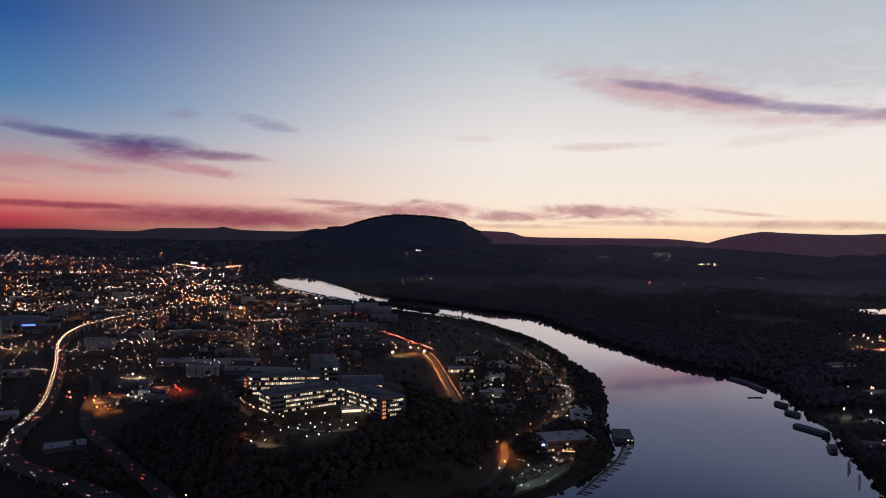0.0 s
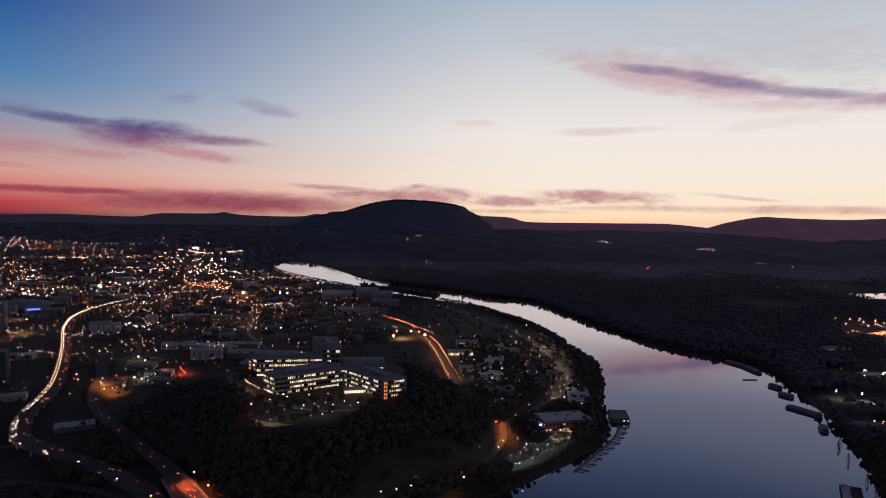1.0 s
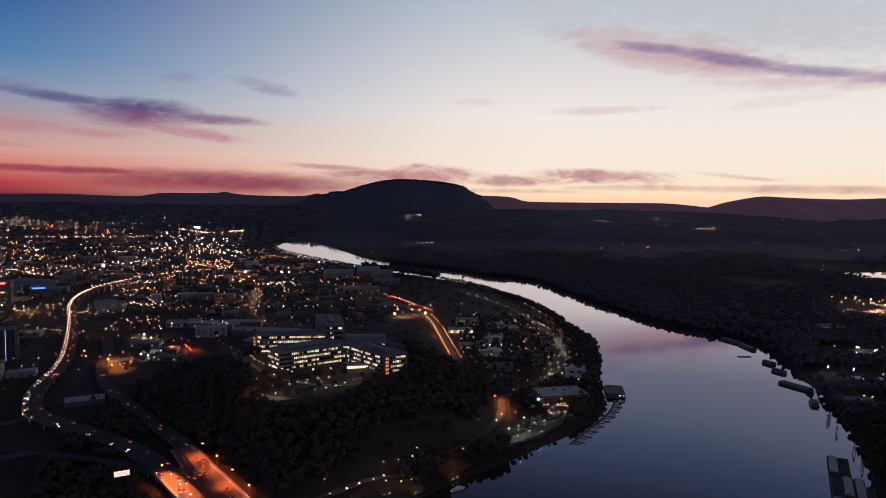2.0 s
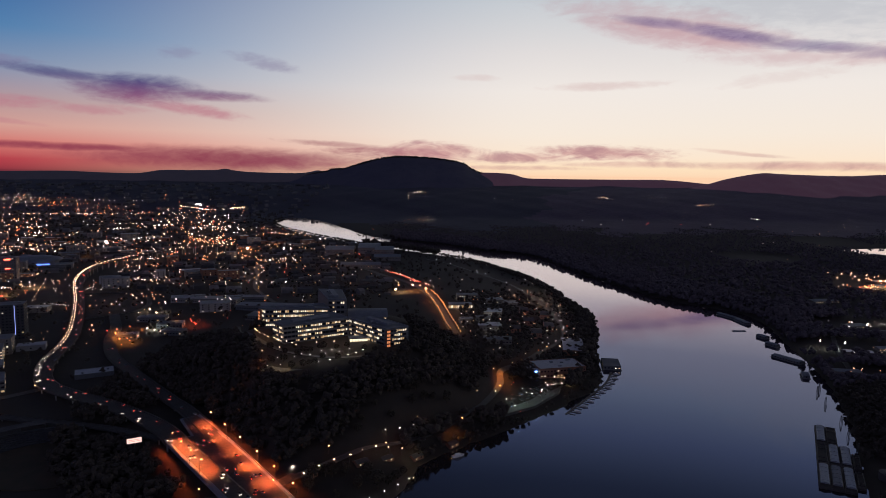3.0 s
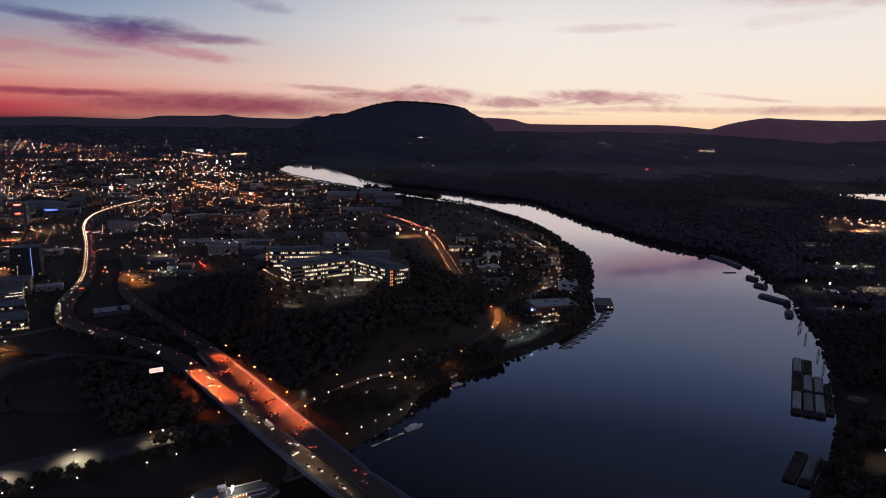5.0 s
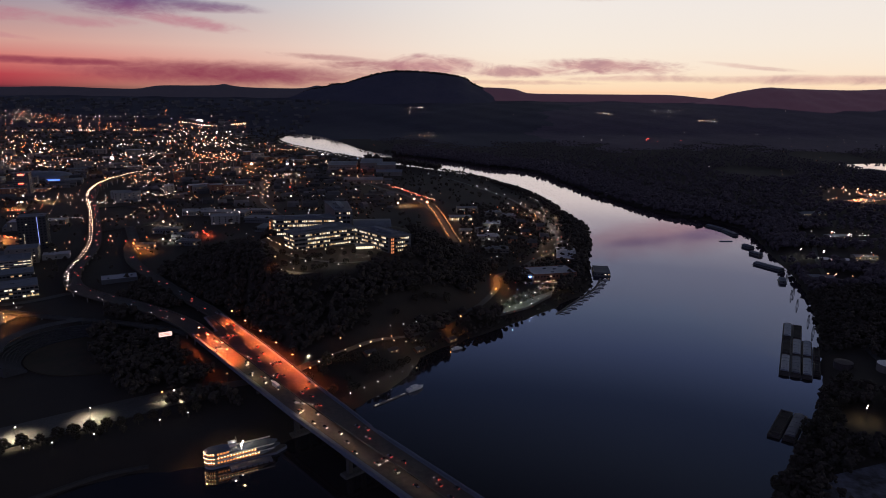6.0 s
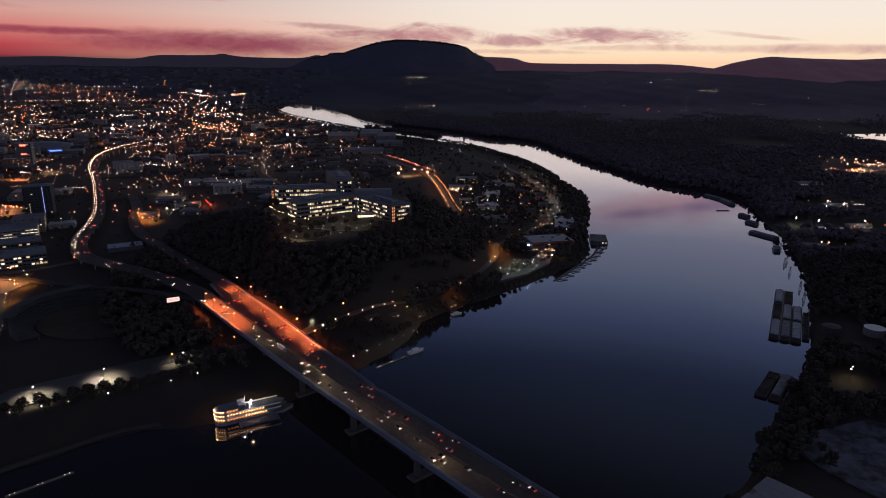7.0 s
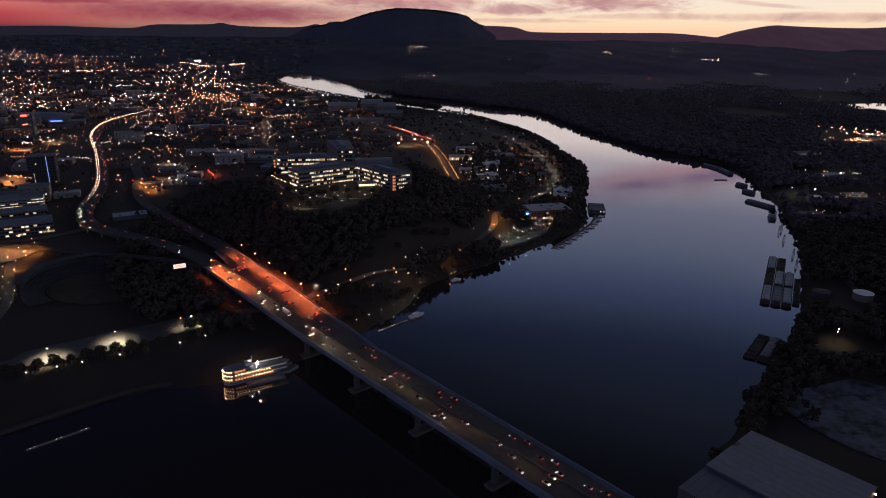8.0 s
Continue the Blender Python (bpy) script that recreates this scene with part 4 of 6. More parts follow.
def build_campus():
    wing([(-208, 881), (-190, 860), (-119.5, 909), (-146, 943)], 60, 88, 4, 0.74, (0, 1), 11, CAMPUS_LABEL)
    b = wing([(-119, 909), (-69, 853), (-43, 868), (-90, 925)], 60, 87.6, 4, 0.68, (0, 1), 12, CAMPUS_LABEL)
    c = wing([(-244, 949), (-232, 938), (-151, 950), (-165, 982)], 62, 92, 4, 0.92, (0, 1), 13, CAMPUS_LABEL)
    wing([(-155, 965), (-131, 967), (-149, 1045), (-184, 1046)], 62, 100, 5, 0.5, (0, 1), 14, "taller office block with a lit corner on the hill")
    # Stair towers with red-orange light.
    for host, x, y, z, tall, turn in ((b, -66, 852.5, 66, 21, 35), (c, -241, 944.5, 68, 23, -40)):
        base = host.matrix_basis.translation
        bm = box(bmesh.new(), x - base.x, y - base.y, z - base.z, 5.5, 3.2, tall, turn, bevel=0.2)
        tower = part("stair_tower", bm, BRICK, host, "stair tower lit from inside in warm orange")
        ox, oy = math.sin(radians(turn)) * 1.66, -math.cos(radians(turn)) * 1.66
        for f in range(5):
            for s in (-1.2, 1.2):
                dx, dy = math.cos(radians(turn)) * s, math.sin(radians(turn)) * s
                piece("window", window_mesh(1.7, 2.6, LIT_STAIR), tower, pose(x - base.x + ox + dx, y - base.y + oy + dy, z - base.z + 2.4 + f * 4.1, 0, 0, turn))
    # The link between the wings, with its shallow vaulted roof.
    t = thing("atrium", "low glazed atrium with a curved metal roof", "atrium", pose(-106, 992, 62), "office campus")
    part("wall", box(bmesh.new(), 0, 0, 0, 50, 34, 15, 8), PANEL, t)
    bm = bmesh.new()
    bmesh.ops.create_cone(bm, cap_ends=True, segments=40, radius1=60, radius2=60, depth=54, matrix=pose(0, 0, -39, 90, 0, 98) )
    bmesh.ops.bisect_plane(bm, geom=bm.verts[:] + bm.edges[:] + bm.faces[:], plane_co=(0, 0, 15.1), plane_no=(0, 0, 1), clear_inner=True)
    part("roof", bm, ROOF_MID, t, "shallow curved grey metal roof")
    rng = np.random.default_rng(21)
    ca, sa = math.cos(radians(8)), math.sin(radians(8))
    corner = [(x * ca - y * sa, x * sa + y * ca) for x, y in ((-25, -17), (25, -17), (25, 17))]
    facade(t, corner[0], corner[1], 8, 1, 5, 3.4, 3.0, 3.4, 0.9, rng)
    facade(t, corner[1], corner[2], 8, 1, 5, 3.4, 3.0, 3.4, 0.7, rng)
    # The bright entrance hall in front.
    e = thing("entrance_hall", "brightly lit glass entrance hall between the wings", "entrance", pose(-103, 884, 64, 0, 0, 12), "office campus")
    part("frame", box(bmesh.new(), 0, 0, 0, 26, 12, 6.6, bevel=0.1), PANEL, e)
    part("roof", box(bmesh.new(), 0, -1, 6.604, 28, 15, 0.5, bevel=0.1), ROOF_MID, e)
    for k in range(7):
        piece("window", window_mesh(3.3, 4.6, LIT_BRIGHT), e, pose(-11 + k * 3.66, -6.05, 3.2))


LIT_STAIR = glow("stair_light", (1.0, 0.34, 0.14), 0.8)
LIT_BRIGHT = glow("hall_light", (1.0, 0.82, 0.58), 1.3)
build_campus()


def block(name, label, category, x, y, sx, sy, tall, turn, wall, roof, floors=2, lit=0.3, seed=1, group="", pitch=4.5, sides=(0, 1, 3), win=(2.2, 1.6), units=2, z=None):
    """A flat-roofed building with parapet, roof plant and windows."""
    rng = np.random.default_rng(seed)
    g = float(np.min(ground_z(np.array([x - sx / 3, x + sx / 3, x]), np.array([y - sy / 3, y + sy / 3, y])))) - 0.5 if z is None else z
    t = thing(name, label, category, pose(x, y, g, 0, 0, turn), group)
    part("wall", box(bmesh.new(), 0, 0, 0, sx, sy, tall), wall, t)
    part("roof", box(bmesh.new(), 0, 0, tall + 0.004, sx - 0.8, sy - 0.8, 0.25), roof, t)
    o = [(-sx / 2, -sy / 2), (sx / 2, -sy / 2), (sx / 2, sy / 2), (-sx / 2, sy / 2)]
    part("parapet", ring(bmesh.new(), o, tall, 0.8, 0.4), wall, t)
    for k in range(units):
        part("roof_unit", box(bmesh.new(), rng.uniform(-0.35, 0.35) * sx, rng.uniform(-0.35, 0.35) * sy, tall + 0.254, rng.uniform(2, 5), rng.uniform(2, 4), rng.uniform(1, 2.2), bevel=0.12), ROOF_MID, t)
    storey = (tall - 0.8) / max(floors, 1)
    for i in sides:
        if floors:
            facade(t, o[i], o[(i + 1) % 4], 0.6, floors, storey, pitch, win[0], min(win[1], storey * 0.7), lit, rng)
    return t


def gabled(name, label, category, x, y, sx, sy, eave, rise, turn, wall, roof, group="", z=None, lit=0.2, seed=3):
    """A building with a pitched roof along its length."""
    rng = np.random.default_rng(seed)
    g = float(np.min(ground_z(np.array([x - sx / 3, x + sx / 3, x]), np.array([y - sy / 3, y + sy / 3, y])))) - 0.4 if z is None else z
    t = thing(name, label, category, pose(x, y, g, 0, 0, turn), group)
    bm = bmesh.new()
    ends = []
    for s in (-1, 1):
        ends.append([bm.verts.new((s * sx / 2, yy, zz)) for yy, zz in ((-sy / 2, 0), (sy / 2, 0), (sy / 2, eave), (0, eave + rise), (-sy / 2, eave))])
    bm.faces.new(ends[0][::-1])
    bm.faces.new(ends[1])
    for i in range(5):
        j = (i + 1) % 5
        bm.faces.new((ends[0][i], ends[0][j], ends[1][j], ends[1][i]))
    bmesh.ops.recalc_face_normals(bm, faces=bm.faces)
    part("wall", bm, wall, t)
    slope = math.degrees(math.atan2(rise, sy / 2))
    run = math.hypot(rise, sy / 2) + 0.5
    for s in (-1, 1):
        bm = bmesh.new()
        bmesh.ops.create_cube(bm, size=1, matrix=pose(0, s * (sy / 4 + 0.1), eave + rise / 2 + 0.12, -s * slope) @ Matrix.Diagonal((sx + 0.8, run, 0.2, 1)))
        part("roof_slope", bm, roof, t)
    facade(t, (-sx / 2, -sy / 2), (sx / 2, -sy / 2), 0.4, 1, eave, 4.5, 1.6, min(1.5, eave * 0.5), lit, rng)
    facade(t, (sx / 2, -sy / 2), (sx / 2, sy / 2), 0.4, 1, eave, 5, 1.6, min(1.5, eave * 0.5), lit, rng)
    return t
# ---- the city ----


SHINGLE = surface("dark_shingles", (0.05, 0.05, 0.055), (0.035, 0.035, 0.04), 0.9, grain=0.5, stain=0.08)


def build_town():
    # Restaurants, flats and offices on the flats between the hill and the river.
    block("restaurant", "brightly lit low restaurant beside the lamp-lit street", "restaurant", 32, 1370, 46, 26, 8, 4, STUCCO, ROOF_MID, 1, 1.0, 31, pitch=4, win=(3.4, 5.2))
    block("hotel", "low building with a lit upper floor", "hotel", 48, 1450, 44, 22, 12, 3, STUCCO, ROOF_DARK, 2, 0.6, 32)
    for n, (x, y, sx, sy, h, a, roof) in enumerate(((92, 1312, 34, 40, 8, -6, ROOF_PALE), (78, 1196, 40, 34, 8, -8, ROOF_PALE), (102, 1418, 36, 30, 9, 2, ROOF_MID), (132, 1396, 30, 34, 8, 4, ROOF_MID),
                                                   (70, 1260, 26, 20, 7, 0, ROOF_DARK), (84, 1108, 44, 26, 7, -4, ROOF_DARK), (40, 1240, 24, 22, 8, 6, ROOF_DARK))):
        block("commercial_building", "low flat-roofed commercial building with a pale roof" if roof is ROOF_PALE else "low flat-roofed commercial building in the dark", "building",
              x, y, sx, sy, h, a, STUCCO, roof, 1, 0.12, 40 + n, "commercial buildings on the flats")
    gabled("loft_building", "long brick loft building with a pale sawtooth roof", "building", 194, 1072, 30, 74, 9, 3, -8, BRICK, ROOF_PALE, lit=0.15)
    block("riverside_building", "large brick building with a pale roof and lit terrace", "building", 150, 948, 64, 40, 13, 14, BRICK, ROOF_PALE, 2, 0.25, 61, units=5)
    annex = block("riverside_annex", "pale-roofed annex with a blue lit sign", "building", 118, 938, 22, 30, 11, 14, STUCCO, ROOF_PALE, 1, 0.2, 62)
    part("sign", box(bmesh.new(), -5, -15.4, 8.6, 6.5, 0.5, 1.5), LAMP_BLUE, annex, "glowing blue sign")
    part("sign", box(bmesh.new(), 7.5, -15.4, 9.0, 5.5, 0.5, 1.0), LAMP_WHITE, annex, "glowing white sign")
    for n, (x, y, sx, sy, h, a) in enumerate(((150, 1150, 16, 34, 9, -5), (178, 1200, 16, 36, 9, -5), (148, 1235, 18, 30, 9, -3), (184, 1290, 16, 36, 9, -4), (150, 1320, 16, 34, 9, -4), (120, 1180, 16, 28, 8, -6))):
        gabled("apartment_house", "dark three-storey apartment house among trees", "house", x, y, sx, sy, h, 3, a, BRICK, SHINGLE, "apartment houses on the flats", seed=70 + n, lit=0.12)
    # The park houses between the bridge and the point.
    for n, (x, y, a) in enumerate(((-72, 642, 40), (-26, 690, 46), (-52, 664, 42), (-112, 618, 35), (8, 722, 48))):
        gabled("park_pavilion", "small park pavilion under trees", "pavilion", x, y, 12, 8, 3.4, 1.8, a, BRICK, SHINGLE, "pavilions in the river park", seed=90 + n, lit=0.6)
    # Works sheds far up the bank.
    for n, (x, y, sx, sy, h) in enumerate(((-334, 2239, 90, 120, 16), (-244, 2276, 70, 150, 20), (-191, 2229, 60, 110, 18), (-230, 1929, 110, 46, 12), (-171, 2097, 80, 50, 12))):
        gabled("works_shed", "long grey industrial shed by the river", "shed", x, y, sx, sy, h, 5, 4, STUCCO, ROOF_MID, "works sheds", seed=100 + n, lit=0.05)
    # Low buildings west of the hill.
    for n, (x, y, sx, sy, h, a, roof, lit) in enumerate(((-330, 1330, 120, 40, 9, -6, ROOF_MID, 0.35), (-470, 1395, 130, 36, 9, -4, ROOF_MID, 0.1), (-300, 1250, 90, 44, 8, -8, ROOF_DARK, 0.15),
                                                         (-440, 905, 44, 26, 6, 28, ROOF_PALE, 0.0), (-455, 1180, 40, 26, 8, 10, ROOF_DARK, 0.4), (-500, 1215, 46, 24, 9, 6, ROOF_DARK, 0.5),
                                                         (-430, 1130, 34, 22, 8, -4, ROOF_DARK, 0.3), (-490, 1100, 30, 20, 8, 12, ROOF_DARK, 0.4), (-390, 1420, 60, 30, 8, 0, ROOF_MID, 0.4))):
        block("commercial_building", "low commercial building with few lit windows", "building", x, y, sx, sy, h, a, PANEL, roof, 1 if lit else 0, lit, 110 + n, "commercial buildings west of the hill")
    # Downtown west of the highway.
    block("parking_garage", "long concrete parking garage with lit decks", "garage", -632, 960, 70, 44, 17, 30, CONCRETE, ROOF_MID, 4, 0.85, 131, pitch=5, win=(4.4, 1.3))
    block("office_building", "office block with lit ground floor and pale roof", "office building", -545, 835, 64, 40, 15, 32, PANEL, ROOF_MID, 3, 0.5, 132, units=4, win=(3.6, 2.2))
    block("office_building", "low wide office with a flat grey roof", "office building", -590, 905, 60, 34, 12, 32, PANEL, ROOF_MID, 2, 0.45, 133, win=(3.6, 2.2))
    tower = block("office_tower", "dark office tower with a line of light", "tower", -664, 1092, 40, 36, 54, 24, SHINGLE, ROOF_DARK, 12, 0.05, 134)
    part("light_strip", box(bmesh.new(), 8, -18.4, 8, 0.7, 0.5, 46), LAMP_STRIP, tower, "thin blue-white strip of light")
    for k in range(9):
        part("stair_window", box(bmesh.new(), -12, -18.3, 5 + k * 2.6, 1.0, 0.4, 1.0), LIT, tower, "small lit stair window")
    hotel = block("office_tower", "tall hotel tower with a red roof sign", "tower", -1000, 1610, 34, 30, 58, 20, PANEL, ROOF_DARK, 12, 0.06, 136)
    part("roof_sign", box(bmesh.new(), 0, -15.4, 52, 12, 0.6, 3.2), LAMP_RED, hotel, "glowing red sign")
    part("roof_sign", box(bmesh.new(), 0, -15.4, 32, 10, 0.6, 2.2), LAMP_RED, hotel, "glowing red sign")
    rng = np.random.default_rng(140)
    n = 0
    while n < 62:
        y = rng.uniform(880, 2500)
        x = rng.uniform(-0.66 * y - 40, -420)
        if road_distance(np.array([x]), np.array([y]))[0] < 42 or highway_view(x, y) or hill_radius(np.array([x]), np.array([y]))[0] < 1.15 or (x > -700 and y < 1000) or (-850 < x < -640 and 1010 < y < 1230):
            continue
        tall = float(rng.choice([7, 9, 12, 16, 22]))
        block("city_building", "flat-roofed city building with scattered lit windows", "building", x, y, rng.uniform(22, 58), rng.uniform(18, 40), tall, rng.uniform(-8, 8) + 24,
              (BRICK, STUCCO, CONCRETE)[n % 3], (ROOF_DARK, ROOF_MID, ROOF_PALE)[int(rng.choice([0, 0, 1, 1, 2]))], max(1, int(tall / 4)), rng.uniform(0.1, 0.5), 150 + n, "city buildings",
              pitch=9, sides=(0, 1), units=1)
        n += 1
    # The arena with its shallow roof.
    g = float(ground_z(-1131, 1916)[0])
    t = thing("arena", "large arena with a shallow grey roof and a blue lit front", "arena", pose(-1131, 1916, g, 0, 0, 10))
    part("wall", prism(bmesh.new(), [(math.cos(a) * 70, math.sin(a) * 48) for a in np.arange(24) * math.pi / 12], -2, 14), STUCCO, t)
    bm = bmesh.new()
    for v in bmesh.ops.create_uvsphere(bm, u_segments=32, v_segments=12, radius=1)["verts"]:
        v.co = Vector((v.co.x * 74, v.co.y * 52, 14 + max(v.co.z, -0.02) * 11))
    part("roof", bm, ROOF_MID, t)
    part("lit_front", box(bmesh.new(), 40, -52, 3, 36, 1.2, 5, 14), glow("arena_blue", (0.10, 0.22, 1.0), 2.5), t, "blue lit front")


build_town()


def build_far_town():
    """Roofs of the far city: too many and too far to tell apart."""
    n = 1500
    y = RNG.uniform(1500, 4300, n)
    x = RNG.uniform(-0.70, -0.08, n) * y
    keep = (road_distance(x, y) > 25) & (river_distance(x, y) > 40) & ~north_side(x, y) & ((y < 1350) | (line_distance(x, y + 45, MAIN[::4]) > 75))
    x, y = x[keep], y[keep]
    n = len(x)
    z = ground_z(x, y)
    sx, sy, h, a = RNG.uniform(9, 34, n), RNG.uniform(8, 24, n), RNG.uniform(4, 10, n), RNG.uniform(0.2, 0.6, n)
    shape = np.array([(-1, -1, -2), (1, -1, -2), (1, 1, -2), (-1, 1, -2), (-1, -1, 1), (1, -1, 1), (1, 1, 1), (-1, 1, 1), (-1, 0, 1.45), (1, 0, 1.45)], float)
    v = np.repeat(shape[None], n, 0)
    v[..., 0] *= sx[:, None] / 2
    v[..., 1] *= sy[:, None] / 2
    v[..., 2] *= h[:, None]
    c, s = np.cos(a)[:, None], np.sin(a)[:, None]
    w = np.stack([v[..., 0] * c - v[..., 1] * s + x[:, None], v[..., 0] * s + v[..., 1] * c + y[:, None], v[..., 2] + z[:, None]], -1)
    quads = [(0, 1, 5, 4), (2, 3, 7, 6), (4, 5, 9, 8), (6, 7, 8, 9)]
    tris = [(1, 2, 6, 9, 5), (3, 0, 4, 8, 7)]
    faces = [tuple(i + 10 * k for i in f) for k in range(n) for f in quads + tris]
    me = bpy.data.meshes.new("far_town")
    me.from_pydata(w.reshape(-1, 3).tolist(), [], faces)
    me.materials.append(surface("far_roofs", (0.11, 0.11, 0.12), (0.07, 0.07, 0.075), 0.85, grain=0.1, stain=0.01, island=0.7))
    tagged(new("far_town", me), "roofs of the far city in the dusk", "houses", kind="stuff")


build_far_town()


def build_stadium():
    g = 11.0
    t = thing("ballpark", "dark empty ballpark with a curved grandstand", "stadium", pose(-345, 650, g))
    bm = bmesh.new()
    outline = [(math.cos(a) * 62, math.sin(a) * 52) for a in np.arange(28) * math.pi / 14]
    part("field", prism(bm, outline, -2.0, 0.5), surface("ball_field", (0.026, 0.027, 0.016), (0.055, 0.038, 0.027), 0.95, grain=0.08, stain=0.016), t, "dim grass and clay field")
    for tier in range(7):
        bm = bmesh.new()
        r0, r1, h = 64 + tier * 3, 67 + tier * 3, 1.2 + tier * 1.15
        angs = np.linspace(radians(96), radians(232), 28)
        prism(bm, [(math.cos(a) * r1, math.sin(a) * r1 * 0.84) for a in angs] + [(math.cos(a) * r0, math.sin(a) * r0 * 0.84) for a in angs[::-1]], -3, h)
        part("stand_tier", bm, SHINGLE, t)
    bm = bmesh.new()
    angs = np.linspace(radians(120), radians(210), 20)
    prism(bm, [(math.cos(a) * 90, math.sin(a) * 76) for a in angs] + [(math.cos(a) * 77, math.sin(a) * 65) for a in angs[::-1]], 14, 14.6)
    part("stand_roof", bm, SHINGLE, t)
    for a in angs[::3]:
        part("roof_post", rod(bmesh.new(), (math.cos(a) * 88, math.sin(a) * 74, 0), (math.cos(a) * 88, math.sin(a) * 74, 14), 0.3), DARK_STEEL, t)


build_stadium()


def build_billboard():
    t = thing("billboard", "roadside billboard glowing pale pink on a steel post", "billboard", pose(-274, 654, 12, 0, 0, 30))
    part("post", rod(bmesh.new(), (0, 0.9, -2), (0, 0.9, 17), 0.5, 0.4, 10), DARK_STEEL, t)
    part("frame", box(bmesh.new(), 0, 0.6, 16.6, 12.6, 0.9, 5.2, bevel=0.1), DARK_STEEL, t)
    part("screen", box(bmesh.new(), 0, 0.08, 16.9, 12, 0.12, 4.6), glow("lit_screen", (1.0, 0.62, 0.55), 1.3), t, "bright blank display")
    part("bar", box(bmesh.new(), -0.6, -0.02, 19.6, 8.4, 0.06, 0.5), glow("screen_bar", (1.0, 0.40, 0.33), 1.1), t)
    part("bar", box(bmesh.new(), 0.4, -0.02, 18.3, 9.4, 0.06, 0.5), glow("screen_bar", (1.0, 0.40, 0.33), 1.1), t)


build_billboard()


RUST_TANK = surface("dull_tank_paint", (0.055, 0.045, 0.048), (0.04, 0.032, 0.034), 0.8, grain=0.6, stain=0.1)
ROOF_WARE = surface("weathered_membrane", (0.185, 0.19, 0.215), (0.15, 0.155, 0.18), 0.75, grain=0.25, stain=0.025)
ROOF_BAY = surface("blue_grey_metal_roof", (0.075, 0.09, 0.125), (0.06, 0.07, 0.10), 0.6, grain=0.4, stain=0.04)


def build_north_side():
    # The big pale-roofed warehouse by the water.
    w = thing("warehouse", "huge warehouse with a pale flat roof and a lower blue-grey bay", "warehouse", pose(204, 382.7, 8, 0, 0, -49.7))
    part("wall", prism(bmesh.new(), [(0.4, -57), (74, -57), (74, -0.4), (0.4, -0.4)], 0, 9.6), STUCCO, w)
    part("bay_wall", prism(bmesh.new(), [(0.4, -87.6), (74, -87.6), (74, -57.004), (0.4, -57.004)], 0, 8.2), STUCCO, w)
    part("roof", prism(bmesh.new(), [(0, -57.4), (74.4, -57.4), (74.4, 0), (0, 0), (0, -19.5), (3.2, -19.7), (3.2, -26), (0, -26)], 9.604, 10.1), ROOF_WARE, w, "pale weathered roof membrane")
    part("bay_roof", prism(bmesh.new(), [(0, -88), (74.4, -88), (74.4, -57.5), (0, -57.5)], 8.204, 8.6), ROOF_BAY, w, "blue-grey metal roof")
    for k in range(9):
        part("roof_seam", box(bmesh.new(), 37.2, -3.5 - k * 6.3, 10.1, 74.2, 0.22, 0.09), ROOF_WARE, w)
    for k in range(11):
        part("standing_seam", box(bmesh.new(), 3.5 + k * 6.7, -72.8, 8.6, 0.16, 30.2, 0.12), ROOF_BAY, w)
    part("wall_lamp", box(bmesh.new(), -0.5, -50, 7.6, 0.8, 1.0, 0.7, bevel=0.1), LAMP_WARM, w, "small warm wall lamp")
    part("wall_lamp", box(bmesh.new(), 75.0, -3, 6.6, 0.8, 1.0, 0.7, bevel=0.1), LAMP_WARM, w, "small warm wall lamp")
    for n, (x, y, r, h) in enumerate(((427, 634, 9.5, 8), (394, 650, 8.5, 7))):
        g = float(ground_z(x, y)[0])
        t = thing("storage_tank", "round storage tank with a pale lid" if n == 0 else "round dull storage tank", "tank", pose(x, y, g - 0.5), "storage tanks")
        part("shell", rod(bmesh.new(), (0, 0, 0), (0, 0, h), r, sides=32), STUCCO if n == 0 else RUST_TANK, t)
        part("lid", rod(bmesh.new(), (0, 0, h + 0.004), (0, 0, h + 1.0), r * 1.01, r * 0.2, 32), WHITE_PAINT if n == 0 else RUST_TANK, t)
        bm = bmesh.new()
        for k in range(14):
            box(bm, r + 0.3, 0, k * h / 14, 0.5, 0.8, 0.06)
        for s in (-0.4, 0.4):
            rod(bm, (r + 0.3, s, 0), (r + 0.3, s, h), 0.04, sides=5)
        part("ladder", bm, DARK_STEEL, t)
    gabled("long_shed", "long white-roofed shed under two floodlights", "shed", 618, 1062, 40, 14, 5, 1.6, -8, STUCCO, WHITE_PAINT, "sheds on the north bank", lit=0.2)
    for n, (x, y, sx, sy, a) in enumerate(((548, 972, 34, 16, -8), (522, 1245, 22, 10, 4), (720, 1235, 40, 20, 10), (676, 1080, 36, 16, -4), (730, 1180, 30, 18, 6), (1008, 1650, 60, 24, 12), (1070, 1690, 70, 30, 8),
                                             (1120, 1760, 80, 30, 4), (800, 1480, 60, 26, 10), (600, 1180, 24, 14, 0))):
        gabled("long_shed", "dim industrial shed on the wooded bank", "shed", x, y, sx, sy, 5, 1.6, a, STUCCO, ROOF_MID, "sheds on the north bank", seed=210 + n, lit=0.45)


build_north_side()
# ---- on the water ----
RUST = surface("barge_steel", (0.075, 0.065, 0.060), (0.05, 0.045, 0.045), 0.7, 0.3, grain=0.8, stain=0.08)
COVER = surface("barge_cover", (0.20, 0.235, 0.29), (0.15, 0.175, 0.22), 0.6, 0.0, grain=0.4, stain=0.05)
GRIT = surface("barge_cargo", (0.06, 0.055, 0.05), (0.03, 0.03, 0.03), 0.95, grain=0.9, stain=0.2)


